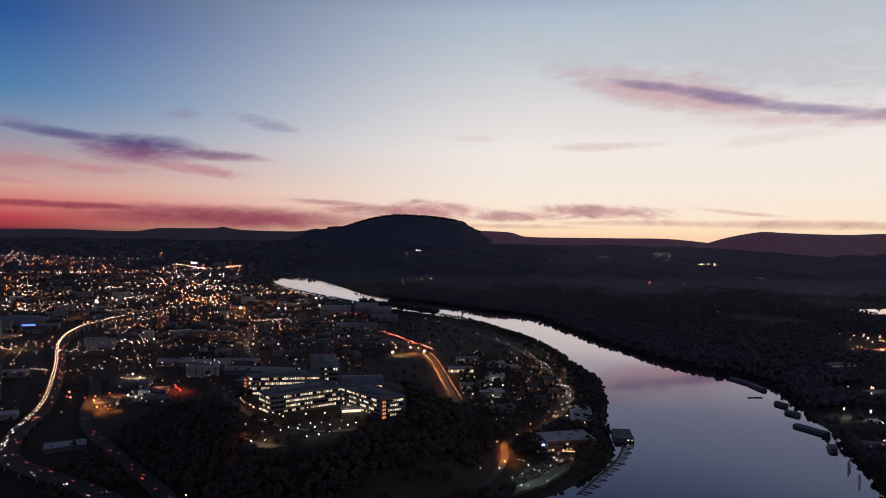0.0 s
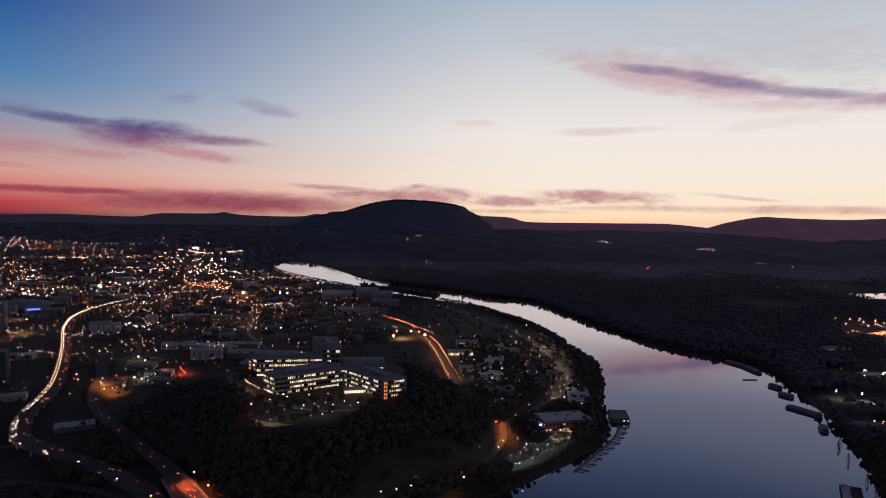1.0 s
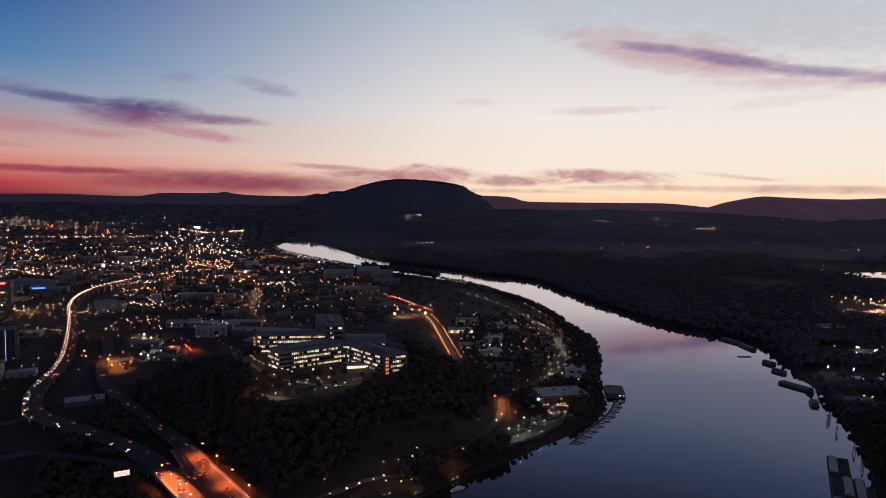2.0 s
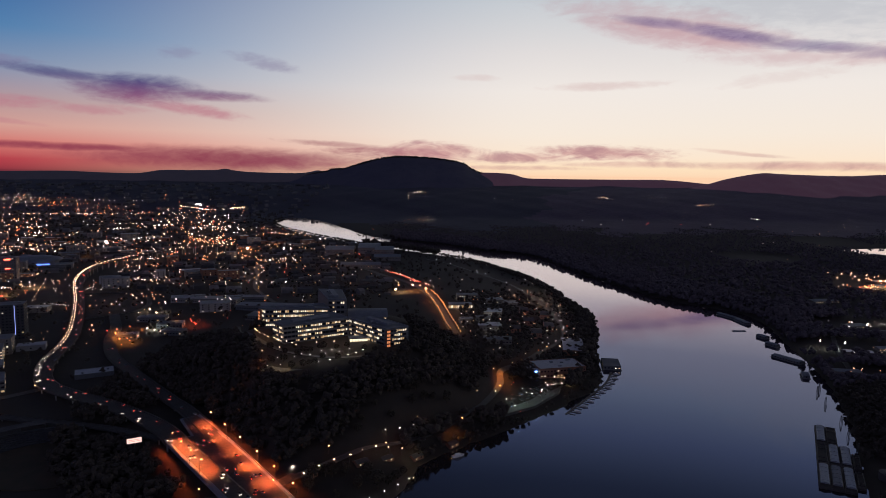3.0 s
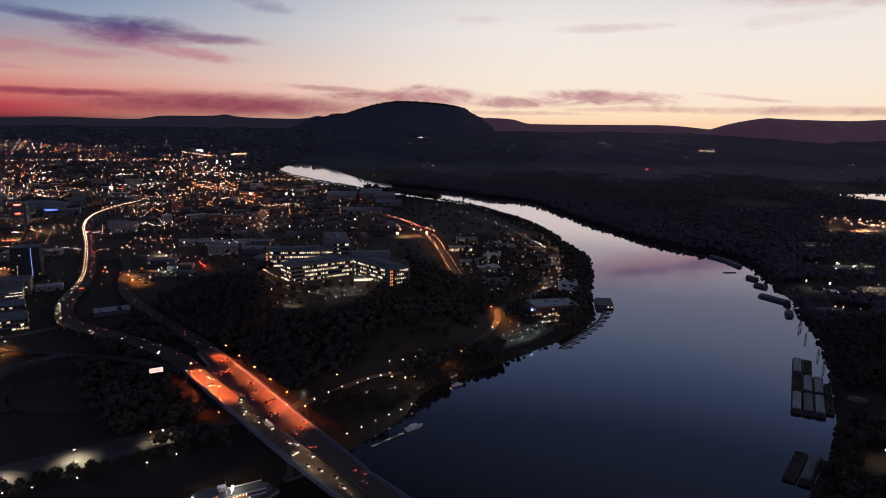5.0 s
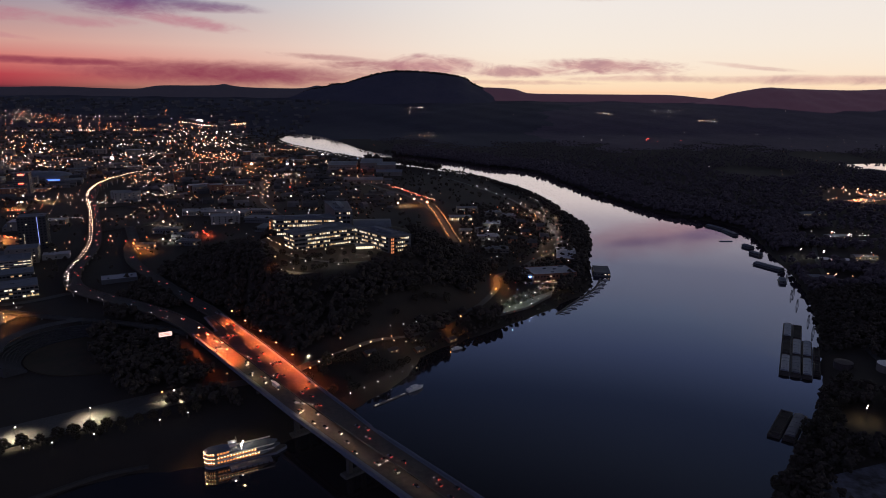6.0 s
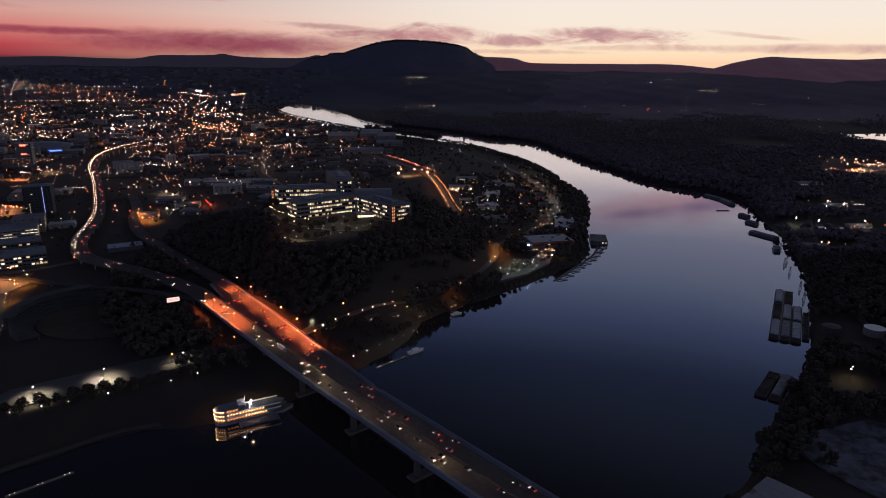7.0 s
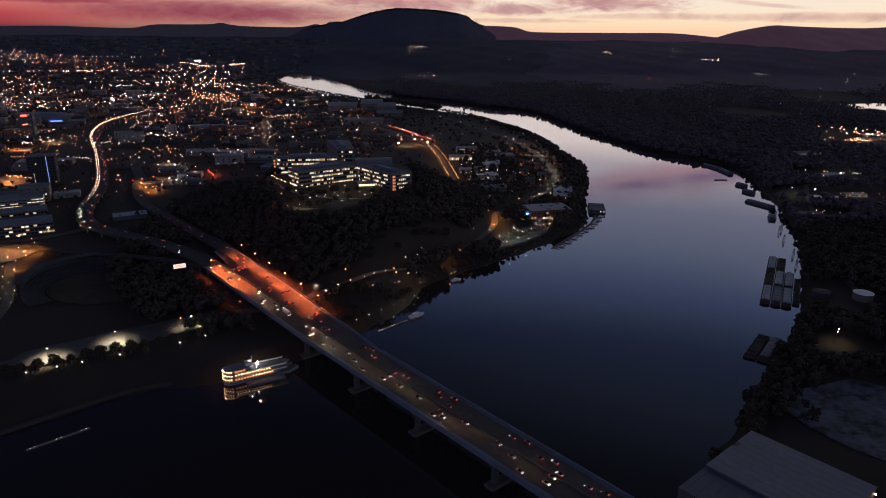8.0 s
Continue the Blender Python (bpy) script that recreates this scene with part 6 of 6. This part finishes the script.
def build_lamps():
    tall_o = lamp_model(11.5, 1.4, 0.7, LAMP_ORANGE, "tall highway lamp glowing orange")
    street_o = lamp_model(8, 1.2, 0.58, LAMP_ORANGE, "street lamp glowing orange")
    street_w = lamp_model(7, 1.0, 0.6, LAMP_WARM, "street lamp with warm light")
    path_w = lamp_model(4.5, 0, 0.4, LAMP_WHITE, "short path lamp with white light")
    flood = lamp_model(13, 0.8, 0.55, LAMP_WHITE, "tall floodlight mast with white light")
    models = (tall_o, street_o, street_w, path_w, flood)

    def put(model, x, y, turn=0.0, z=None):
        copy_thing(model, pose(x, y, float(ground_z(x, y)[0]) if z is None else z, 0, 0, turn))

    side = math.degrees(math.atan2(BRIDGE_SIDE.y, BRIDGE_SIDE.x))
    # The bridge approach: orange lamps along both parapets.
    for s, lane, pole in ((-306, 27.5, 32.6), (-268, 26.5, 31.6), (-230, 25.5, 30.6), (-192, 24, 29.2), (-156, 22.5, 27.8), (-120, 21, 26.2), (-276, -10.5, -17.2), (-252, -10.5, -17.2), (-228, -10.5, -17.2), (-204, -10.5, -17.2)):
        p = BRIDGE @ Vector((s, pole - 0.8 + sway(s) if pole > 0 else pole + sway(s), DECK + 0.3))
        put(tall_o, p.x, p.y, side + (180 if pole > 0 else 0), p.z)
        q = BRIDGE @ Vector((s, lane, DECK + 12))
        pool(q.x, q.y, q.z, (140000 if lane > 0 else 125000) if s < -150 else 105000, (1.0, 0.17, 0.045), 124 if lane > 0 else 116)
    # Path lamps by the river and in the park.
    for line, gap, model, shift in (([(-92, 562), (-63, 598), (-41, 626), (-22, 656)], 17, path_w, 0), ([(-120, 610), (-84, 640), (-56, 668), (-30, 696)], 15, street_w, 4), ([(-46, 690), (-22, 714), (4, 742)], 18, path_w, -9),
                                    ([(-236, 900), (-218, 874), (-198, 854), (-174, 838)], 11, street_w, 0), ([(-196, 760), (-150, 764), (-124, 776), (-104, 800), (-88, 826)], 13, path_w, 0), ([(-178, 782), (-150, 792), (-120, 806), (-100, 836)], 17, path_w, 0), ([(-200, 800), (-180, 822), (-150, 838), (-112, 850)], 22, street_w, 0),
                                    ([(-156, 798), (-138, 812), (-118, 820)], 12, path_w, 0)):
        pts, _ = resample(smooth_line(line, 6), gap)
        for x, y in pts:
            put(model, x + shift, y, RNG.uniform(0, 360))
    # Street rows.
    for line, gap, wide, model in ((LIT_STREET[:20], 21, 8.5, street_o), (QUAY_STREET, 30, 5, path_w), (EAST_STREET, 22, 5.5, street_w), (PARKWAY[30:], 55, 7.5, street_o), (WEST_STREET, 45, 5.5, street_o), (DOWNTOWN, 36, 7, street_o), (PARK_STREET, 17, 5.5, path_w)):
        pts, ahead = resample(line, gap)
        for k, ((x, y), (ax, ay)) in enumerate(zip(pts, ahead)):
            for s in (-1, 1) if model is street_o and wide == 8.5 else ((-1) ** k,):
                put(model, x + ay * wide * s, y - ax * wide * s, math.degrees(math.atan2(ax * s, -ay * s)))
    # The promenade car park.
    for x, y in ((-316, 481), (-277, 513), (-224, 545)):
        put(flood, x, y, 60)
        pool(x - 3, y + 6, 22, 90000, (1.0, 0.84, 0.60), 130)
    for x, y in ((-320, 458), (-302, 468), (-286, 476), (-262, 489), (-244, 500), (-222, 512), (-205, 525)):
        put(path_w, x, y)
    # Floodlights on the north bank.
    for x, y, e in ((344, 533, 9000), (582, 1098, 22000), (612, 1084, 22000), (705, 1228, 16000), (722, 1205, 16000), (676, 1066, 14000)):
        put(flood, x, y)
        pool(x, y, float(ground_z(x, y)[0]) + 12.5, e, COOL if x > 400 else (1.0, 0.78, 0.42), 150)
    # Single pools of light that stand out: the park, the street by the hill, the edge of downtown.
    for x, y, z, e, c in ((-81, 655, 19, 9000, SODIUM), (16, 757, 18, 12000, SODIUM), (8, 736, 18, 8000, SODIUM), (68, 880, 20, 42000, SODIUM), (74, 930, 20, 36000, SODIUM),
                          (-70, 641, 18, 9000, WARM), (-128, 627, 22, 12000, COOL), (-108, 622, 16, 4000, SODIUM), (-28, 688, 16, 4000, WARM), (74, 905, 22, 20000, SODIUM),
                          (-192, 762, 78, 16000, (1.0, 0.25, 0.08)), (-168, 762, 80, 14000, WARM), (-132, 790, 84, 4500, COOL), (-104, 812, 84, 4000, WARM), (-100, 872, 82, 9000, (1.0, 0.80, 0.55)), (-222, 880, 82, 5000, WARM), (-150, 486, 26, 9000, WARM), (110, 1000, 18, 14000, SODIUM)):
        pool(x, y, z, e, c)
    for x, y, z, e, c in ((-20, 1430, 22, 60000, SODIUM), (-12, 1330, 22, 50000, SODIUM), (6, 1220, 22, 40000, SODIUM), (-60, 1560, 24, 90000, SODIUM), (-90, 1540, 24, 90000, WARM),
                          (30, 1352, 20, 150000, WARM), (90, 1285, 24, 40000, COOL), (80, 1165, 22, 30000, COOL), (120, 1412, 20, 90000, SODIUM), (185, 1396, 20, 80000, SODIUM)):
        pool(x, y, z, e, c)
    for x, y, z, e, c in ((-515, 1118, 24, 60000, SODIUM), (-500, 1150, 24, 40000, SODIUM), (-450, 1190, 22, 30000, (1.0, 0.2, 0.06)), (-520, 1250, 24, 70000, WARM), (-515, 752, 26, 120000, SODIUM),
                          (-488, 748, 24, 80000, SODIUM), (-470, 690, 24, 40000, SODIUM), (-752, 1135, 26, 190000, SODIUM), (-735, 1110, 26, 120000, SODIUM), (-800, 1300, 26, 90000, WARM),
                          (-905, 1440, 28, 110000, WARM), (-535, 720, 22, 20000, SODIUM), (-560, 805, 22, 30000, WARM)):
        pool(x, y, z, e, c)
    # Lit yards round the interchange and in the town behind it.
    for x, y, z, e, c in ((-498, 1086, 26, 95000, SODIUM), (-474, 1068, 24, 70000, SODIUM), (-424, 1196, 24, 90000, (1.0, 0.12, 0.04)), (-528, 1284, 28, 120000, (1.0, 0.80, 0.60)), (-470, 1150, 26, 60000, COOL),
                          (-788, 1268, 28, 150000, SODIUM), (-925, 1440, 28, 160000, SODIUM), (-898, 1533, 28, 110000, WARM), (-1193, 1920, 32, 220000, WARM), (-640, 2240, 40, 260000, SODIUM), (-1050, 2060, 36, 200000, SODIUM),
                          (1040, 1660, 26, 120000, WARM), (1105, 1745, 28, 160000, SODIUM), (-200, 2130, 34, 170000, (1.0, 0.16, 0.05))):
        pool(x, y, z, e, c)
    # The riverside car park: rows of small lamps.
    for x, y in ((62, 800), (80, 812), (96, 828), (84, 838), (104, 850), (118, 866), (72, 826), (110, 832), (128, 884), (94, 864), (134, 905), (60, 842)):
        put(path_w, x, y)
    pool(86, 826, 24, 6000, (0.60, 1.0, 0.85))
    pool(112, 862, 24, 8000, (0.70, 1.0, 0.88))
    pool(144, 905, 18, 22000, WARM)
    for m in models:
        for o in (*m.children, m):
            bpy.data.objects.remove(o)


build_lamps()


def build_parked_cars():
    """Cars in the riverside car park."""
    rng = np.random.default_rng(29)
    t = car_model("parked", PAINTS[1])
    for o in [o for o in t.children if "light" in o.name]:
        bpy.data.objects.remove(o)
    tagged(t, "parked dark car in the riverside car park", "car", "parked cars")
    for row in range(6):
        for k in range(9):
            if rng.uniform() < 0.25:
                continue
            x, y = 66 + k * 7.0 + row * 5, 806 + k * 7.6 + row * 11 - k * 0.5
            if river_distance([x], [y])[0] > 14:
                copy_thing(t, pose(x, y, float(ground_z(x, y)[0]) + 0.05, 0, 0, 48 + rng.uniform(-4, 4)))
    for o in (*t.children, t):
        bpy.data.objects.remove(o)


build_parked_cars()

# ---- the lights of the far city ----


def lamps(name, dim, bright, strength):
    """Lamps of one kind: most are weak, a few strong, and their tint drifts."""
    m = bpy.data.materials.new(name)
    m.use_nodes = True
    g = Nodes(m.node_tree)
    rnd = g.put("ShaderNodeNewGeometry").outputs["Random Per Island"]
    e = g.put("ShaderNodeEmission")
    g.join(g.mix(rnd, dim, bright), e.inputs[0])
    g.join(g.math("MULTIPLY", g.math("ADD", g.math("POWER", rnd, 2.6), 0.09), strength), e.inputs[1])
    g.join(e.outputs[0], g.put("ShaderNodeOutputMaterial").inputs[0])
    return m


FAR_WARM = lamps("far_warm_light", (1.0, 0.34, 0.16), (1.0, 0.58, 0.36), 24)
FAR_WHITE = lamps("far_white_light", (1.0, 0.66, 0.52), (1.0, 0.86, 0.78), 24)
FAR_ORANGE = lamps("far_sodium_light", (1.0, 0.15, 0.05), (1.0, 0.30, 0.12), 24)
FAR_RED = lamps("far_red_light", (1.0, 0.05, 0.04), (1.0, 0.10, 0.07), 18)
FAR_BLUE = lamps("far_blue_light", (0.2, 0.35, 1.0), (0.4, 0.6, 1.0), 14)
KINDS = ((FAR_WARM, "warm"), (FAR_WHITE, "white"), (FAR_ORANGE, "orange"), (FAR_RED, "red"), (FAR_BLUE, "blue"))


def build_city_lights():
    rng = np.random.default_rng(33)
    spots = [[], [], [], [], []]

    def add(x, y, lift, kind, size):
        x, y = np.atleast_1d(x), np.atleast_1d(y)
        z = land_z(x, y) + lift
        for a, b, c in zip(x, y, z):
            if b > 2800 and -0.29 * b < a < -0.06 * b:
                continue
            spots[kind].append((a, b, c, size * (b / 1184) * rng.uniform(0.85, 1.5) * (1.0 if size < 1.0 else 0.75)))

    # Dark grounds, parks and rail yards between the lit quarters.
    dark = [(rng.uniform(-0.66, -0.12) * v, v, rng.uniform(0.05, 0.13) * v, rng.uniform(0.015, 0.05) * v) for v in 1000 + 2700 * rng.uniform(0, 1, 46)]

    def lively(x, y):
        x, y = np.atleast_1d(x), np.atleast_1d(y)
        return np.all([np.hypot((x - a) / w, (y - b) / h) > 1 for a, b, w, h in dark], axis=0) | (rng.uniform(size=x.shape) < 0.12)

    # Streets: rows of lamps in two directions, near-parallel.
    for k in range(210):
        far = rng.uniform(0, 1) ** 0.62
        y0 = 1150 + far * 2350
        x0 = rng.uniform(-0.68, -0.16) * y0
        ang = radians(24 + rng.normal(0, 5) + (90 if rng.uniform() < 0.4 else 0))
        n, gap = int(rng.integers(4, 15)), rng.uniform(22, 48)
        s = np.arange(n) * gap
        x, y = x0 + np.cos(ang) * s, y0 + np.sin(ang) * s
        kind = int(rng.choice([0, 1, 2], p=[0.42, 0.18, 0.40]))
        ok = (y > 900) & (y < 3800) & lively(x, y) & (river_distance(x, y) > 30) & (hill_radius(x, y) > 1.1) & (rng.uniform(size=n) > 0.25)
        if ok.any():
            add(x[ok], y[ok], 7, kind, rng.uniform(0.34, 0.52))
    # Single lights of houses and yards.
    n = 1500
    y = 1050 + 2520 * rng.uniform(0, 1, n) ** 0.66
    x = rng.uniform(-0.70, -0.10, n) * y
    ok = (river_distance(x, y) > 30) & (hill_radius(x, y) > 1.1) & lively(x, y)
    for a, b in zip(x[ok], y[ok]):
        add(a, b, rng.uniform(3, 10), int(rng.choice([0, 1, 2, 3, 4], p=[0.40, 0.20, 0.29, 0.09, 0.02])), rng.uniform(0.22, 0.5))
    # The nearer streets west of the hill and along the highway.
    m = 130
    x, y = rng.uniform(-860, -130, m), rng.uniform(1000, 1980, m)
    ok = (river_distance(x, y) > 30) & (hill_radius(x, y) > 1.08) & (x > -0.66 * y) & lively(x, y)
    for a, b in zip(x[ok], y[ok]):
        add(a, b, rng.uniform(3, 8), int(rng.choice([0, 1, 2, 3], p=[0.34, 0.22, 0.30, 0.14])), rng.uniform(0.28, 0.62))
    # Bright clusters: car parks, stadium and yard floodlights.
    for k in range(60):
        y0 = 1150 + 2050 * rng.uniform(0, 1) ** 0.8
        x0 = rng.uniform(-0.66, -0.22) * y0
        m = int(rng.integers(4, 13))
        x, y = x0 + rng.normal(0, 0.016 * y0, m), y0 + rng.normal(0, 0.014 * y0, m)
        ok = (river_distance(x, y) > 30) & (hill_radius(x, y) > 1.15) & (y < 3700)
        if ok.any():
            add(x[ok], y[ok], 10, int(rng.choice([0, 1, 2], p=[0.3, 0.5, 0.2])), rng.uniform(0.45, 0.75))
    # Lamps that stand out one by one.
    for x, y, kind, size in ((-1216, 3429, 1, 2.2), (-1134, 2321, 1, 2.2), (-439, 2451, 1, 1.3), (-422, 2453, 1, 1.5), (-194, 2427, 2, 1.7), (-526, 1262, 1, 2.6), (-520, 1366, 1, 1.4), (-101, 1564, 0, 1.8),
                             (-70, 1569, 0, 1.8), (-53, 1566, 0, 1.8), (-39, 1526, 0, 2.2), (-104, 1514, 0, 2.0), (-561, 1131, 0, 1.8), (-512, 1112, 0, 1.6), (-500, 1130, 2, 1.6), (-516, 2228, 1, 2.0), (-492, 2222, 1, 2.0),
                             (-631, 2221, 0, 2.0), (-566, 640 + 130, 2, 1.3), (-518, 778, 2, 1.4), (-1003, 1592, 3, 1.2), (344, 533, 1, 2.4), (582, 1098, 1, 1.5), (612, 1084, 1, 1.5), (705, 1228, 0, 1.4), (722, 1205, 1, 1.5)):
        add(x, y, 11, kind, size)
    for x, y, kind, size in ((-512, 1107, 2, 1.2), (-490, 1074, 2, 1.7), (-480, 1078, 0, 1.3), (-471, 1067, 0, 1.0), (-477, 1140, 1, 0.9), (-462, 1132, 1, 0.8), (-449, 1123, 1, 1.0), (-429, 1132, 0, 0.8), (-513, 1259, 1, 2.2),
                             (-435, 1214, 3, 1.0), (-428, 1200, 3, 0.9), (-414, 1180, 3, 1.1), (-421, 1192, 2, 0.8), (-552, 1118, 0, 1.5), (-531, 1119, 3, 1.1), (-560, 1122, 3, 0.9), (-440, 1240, 2, 0.7), (-455, 1165, 1, 0.7)):
        add(x, y, 6, kind, size)

    def row(line, gap, kind, size):
        pts, _ = resample(np.array(line, float), gap)
        pts = pts + rng.normal(0, gap * 0.12, pts.shape)
        pts = pts[rng.uniform(size=len(pts)) > 0.08]
        add(pts[:, 0], pts[:, 1], 5, kind, size)

    # Rows of lamps: the lamp-lit street and the riverside path.
    row([(-155, 1844), (-23, 1591)], 9, 3, 0.42)
    row([(-152, 1846), (-20, 1593)], 12, 0, 0.4)
    row([(189, 1945), (211, 1692), (231, 1582), (262, 1461), (244, 1300)], 34, 1, 0.3)
    row([(278, 1337), (237, 1136), (214, 1055), (182, 972), (170, 928)], 24, 1, 0.3)
    row([(136, 1419), (241, 1392)], 9, 0, 0.42)
    # Rows of lamps: the streets and yards beside the highway.
    row([(-759, 1334), (-698, 1312)], 8, 1, 0.42)
    row([(-927, 1422), (-921, 1464), (-901, 1551), (-891, 1658)], 22, 0, 0.42)
    row([(-935, 1422), (-930, 1464), (-911, 1551)], 26, 1, 0.42)
    row([(-822, 1316), (-790, 1322)], 5, 1, 0.62)
    row([(-806, 1300), (-775, 1306)], 5, 0, 0.62)
    row([(-905, 1397), (-880, 1400)], 5, 3, 0.7)
    row([(-870, 1330), (-838, 1336)], 6, 0, 0.5)
    row([(-950, 1502), (-925, 1510)], 6, 1, 0.6)
    row([(-690, 1010), (-600, 1065)], 15, 0, 0.42)
    row([(-640, 900), (-560, 955)], 11, 0, 0.4)
    # Rows of lamps: yards and streets of the far town.
    row([(-1443, 2201), (-1234, 2187)], 13, 1, 0.62)
    row([(-1400, 2150), (-1350, 2160)], 9, 1, 0.8)
    row([(-1530, 2471), (-1334, 2528)], 14, 0, 0.6)
    row([(-1188, 2440), (-1099, 2569)], 18, 1, 0.4)
    row([(-981, 2109), (-900, 2171)], 9, 0, 0.6)
    row([(-960, 2160), (-890, 2200)], 14, 2, 0.55)
    row([(-1453, 2766), (-1152, 2870)], 20, 1, 0.5)
    row([(-1164, 2820), (-1120, 2840)], 9, 1, 0.7)
    # Rows of lamps: the bright band of the far suburbs and the street along the river bend.
    row([(-2020, 3130), (-1777, 3165)], 14, 0, 0.55)
    row([(-1800, 3140), (-1640, 3190)], 11, 1, 0.6)
    row([(-1640, 3200), (-1392, 3214)], 30, 1, 0.75)
    row([(-1300, 3400), (-1079, 3341)], 12, 0, 0.5)
    row([(-1250, 3470), (-1225, 3478)], 9, 1, 1.5)
    row([(-1270, 3380), (-1150, 3360)], 15, 1, 0.55)
    row([(-1060, 3418), (-960, 3475)], 11, 0, 0.6)
    row([(-1040, 3400), (-930, 3440)], 15, 1, 0.55)
    row([(-797, 2800), (-790, 2990), (-775, 3240)], 17, 0, 0.5)
    row([(-812, 2810), (-800, 3000), (-790, 3220)], 26, 1, 0.5)
    row([(-1540, 2540), (-1470, 2580)], 10, 1, 0.6)
    row([(-1300, 2180), (-1200, 2140)], 13, 1, 0.6)
    row([(-1400, 2120), (-1333, 2110)], 11, 1, 0.8)
    row([(-953, 2522), (-860, 2420), (-790, 2350), (-726, 2381)], 11, 0, 0.5)
    row([(-940, 2530), (-850, 2430), (-740, 2370)], 17, 2, 0.5)
    row([(-528, 1640), (-542, 1950), (-547, 2210)], 26, 2, 0.45)
    row([(-2226, 3561), (-1900, 3560), (-1550, 3539)], 26, 1, 0.4)
    # Rows of lamps: lit yards.
    row([(-760, 1150), (-715, 1135)], 9, 2, 0.75)
    row([(-774, 1162), (-730, 1150)], 8, 2, 0.8)
    row([(-500, 1104), (-470, 1098)], 9, 0, 0.7)
    # Rows of lamps: the terrace, the car park and the flats by the river.
    row([(127, 880), (153, 897)], 3.2, 1, 0.36)
    row([(141, 914), (156, 912)], 4.5, 0, 0.5)
    row([(53, 791), (84, 829), (112, 878)], 15, 1, 0.17)
    row([(60, 797), (96, 859)], 16, 0, 0.17)
    row([(76, 800), (122, 845)], 14, 1, 0.15)
    row([(109, 1223), (116, 1136)], 14, 0, 0.4)
    row([(190, 1283), (202, 1186)], 12, 1, 0.4)
    row([(148, 1301), (152, 1240)], 9, 0, 0.42)
    # Rows of lamps: the ballpark.
    row([(-445, 626), (-393, 592), (-369, 588)], 9, 1, 0.24)
    row([(-505, 770), (-440, 640)], 17, 0, 0.3)
    def cluster(x0, y0, m, sx, sy, kind, size):
        x, y = x0 + rng.normal(0, sx, m), y0 + rng.normal(0, sy, m)
        ok = (river_distance(x, y) > 20) & (y < 4300)
        if ok.any():
            add(x[ok], y[ok], 8, kind, size)

    # The mountain foot and the far side of the river.
    for x0, y0, m, sx, sy, kind, size in ((-140, 3960, 4, 12, 8, 1, 0.5), (890, 3812, 9, 30, 22, 0, 0.28), (1360, 3590, 18, 30, 16, 0, 0.28), (910, 3068, 2, 4, 20, 3, 0.5), (300, 3300, 8, 420, 260, 1, 0.25)):
        cluster(x0, y0, m, sx, sy, kind, size)
    row([(-214, 3970), (-72, 3950)], 22, 0, 0.2)
    row([(853, 3853), (937, 3772)], 18, 1, 0.18)
    row([(1144, 3914), (1375, 3989)], 24, 1, 0.17)
    row([(1120, 3840), (1290, 3850)], 20, 1, 0.17)
    row([(1314, 3604), (1411, 3567)], 13, 1, 0.18)
    for x, y in ((886, 3008), (919, 2953), (1033, 2999)):
        add(x, y, 10, 3, 0.6)
    row([(1480, 3300), (1530, 3290)], 12, 1, 0.3)
    for x0, y0, m, sx, sy, kind, size in ((1100, 1742, 60, 70, 70, 0, 0.75), (1000, 1645, 22, 26, 14, 2, 0.7), (1438, 2207, 26, 330, 420, 0, 0.32), (1700, 3000, 34, 520, 500, 1, 0.25),
                                          (516, 1240, 8, 14, 5, 0, 0.6), (720, 1215, 14, 34, 30, 1, 0.5), (676, 1066, 8, 26, 18, 2, 0.5), (548, 955, 7, 14, 4, 0, 0.7), 
                                          (618, 1040, 5, 14, 3, 1, 0.5)):
        cluster(x0, y0, m, sx, sy, kind, size)
    # Flats and gardens between the hill and the river.
    m = 230
    x, y = rng.uniform(30, 240, m), rng.uniform(1030, 1560, m)
    ok = (river_distance(x, y) > 16) & (hill_radius(x, y) > 1.0)
    for a, b in zip(x[ok], y[ok]):
        add(a, b, rng.uniform(3, 7), int(rng.choice([0, 1, 2], p=[0.45, 0.4, 0.15])), rng.uniform(0.26, 0.56))
    m = 70
    x, y = rng.uniform(55, 140, m), rng.uniform(790, 920, m)
    ok = (river_distance(x, y) > 14) & (hill_radius(x, y) > 0.98)
    for a, b in zip(x[ok], y[ok]):
        add(a, b, rng.uniform(0.8, 4), int(rng.choice([0, 1, 3, 4])), rng.uniform(0.12, 0.26))
    for (material, word), rows in zip(KINDS, spots):
        rows = np.array(rows)
        specks(f"city_lights_{word}", f"many small {word} lamps of the city at dusk", rows[:, :3], rows[:, 3], material)


build_city_lights()
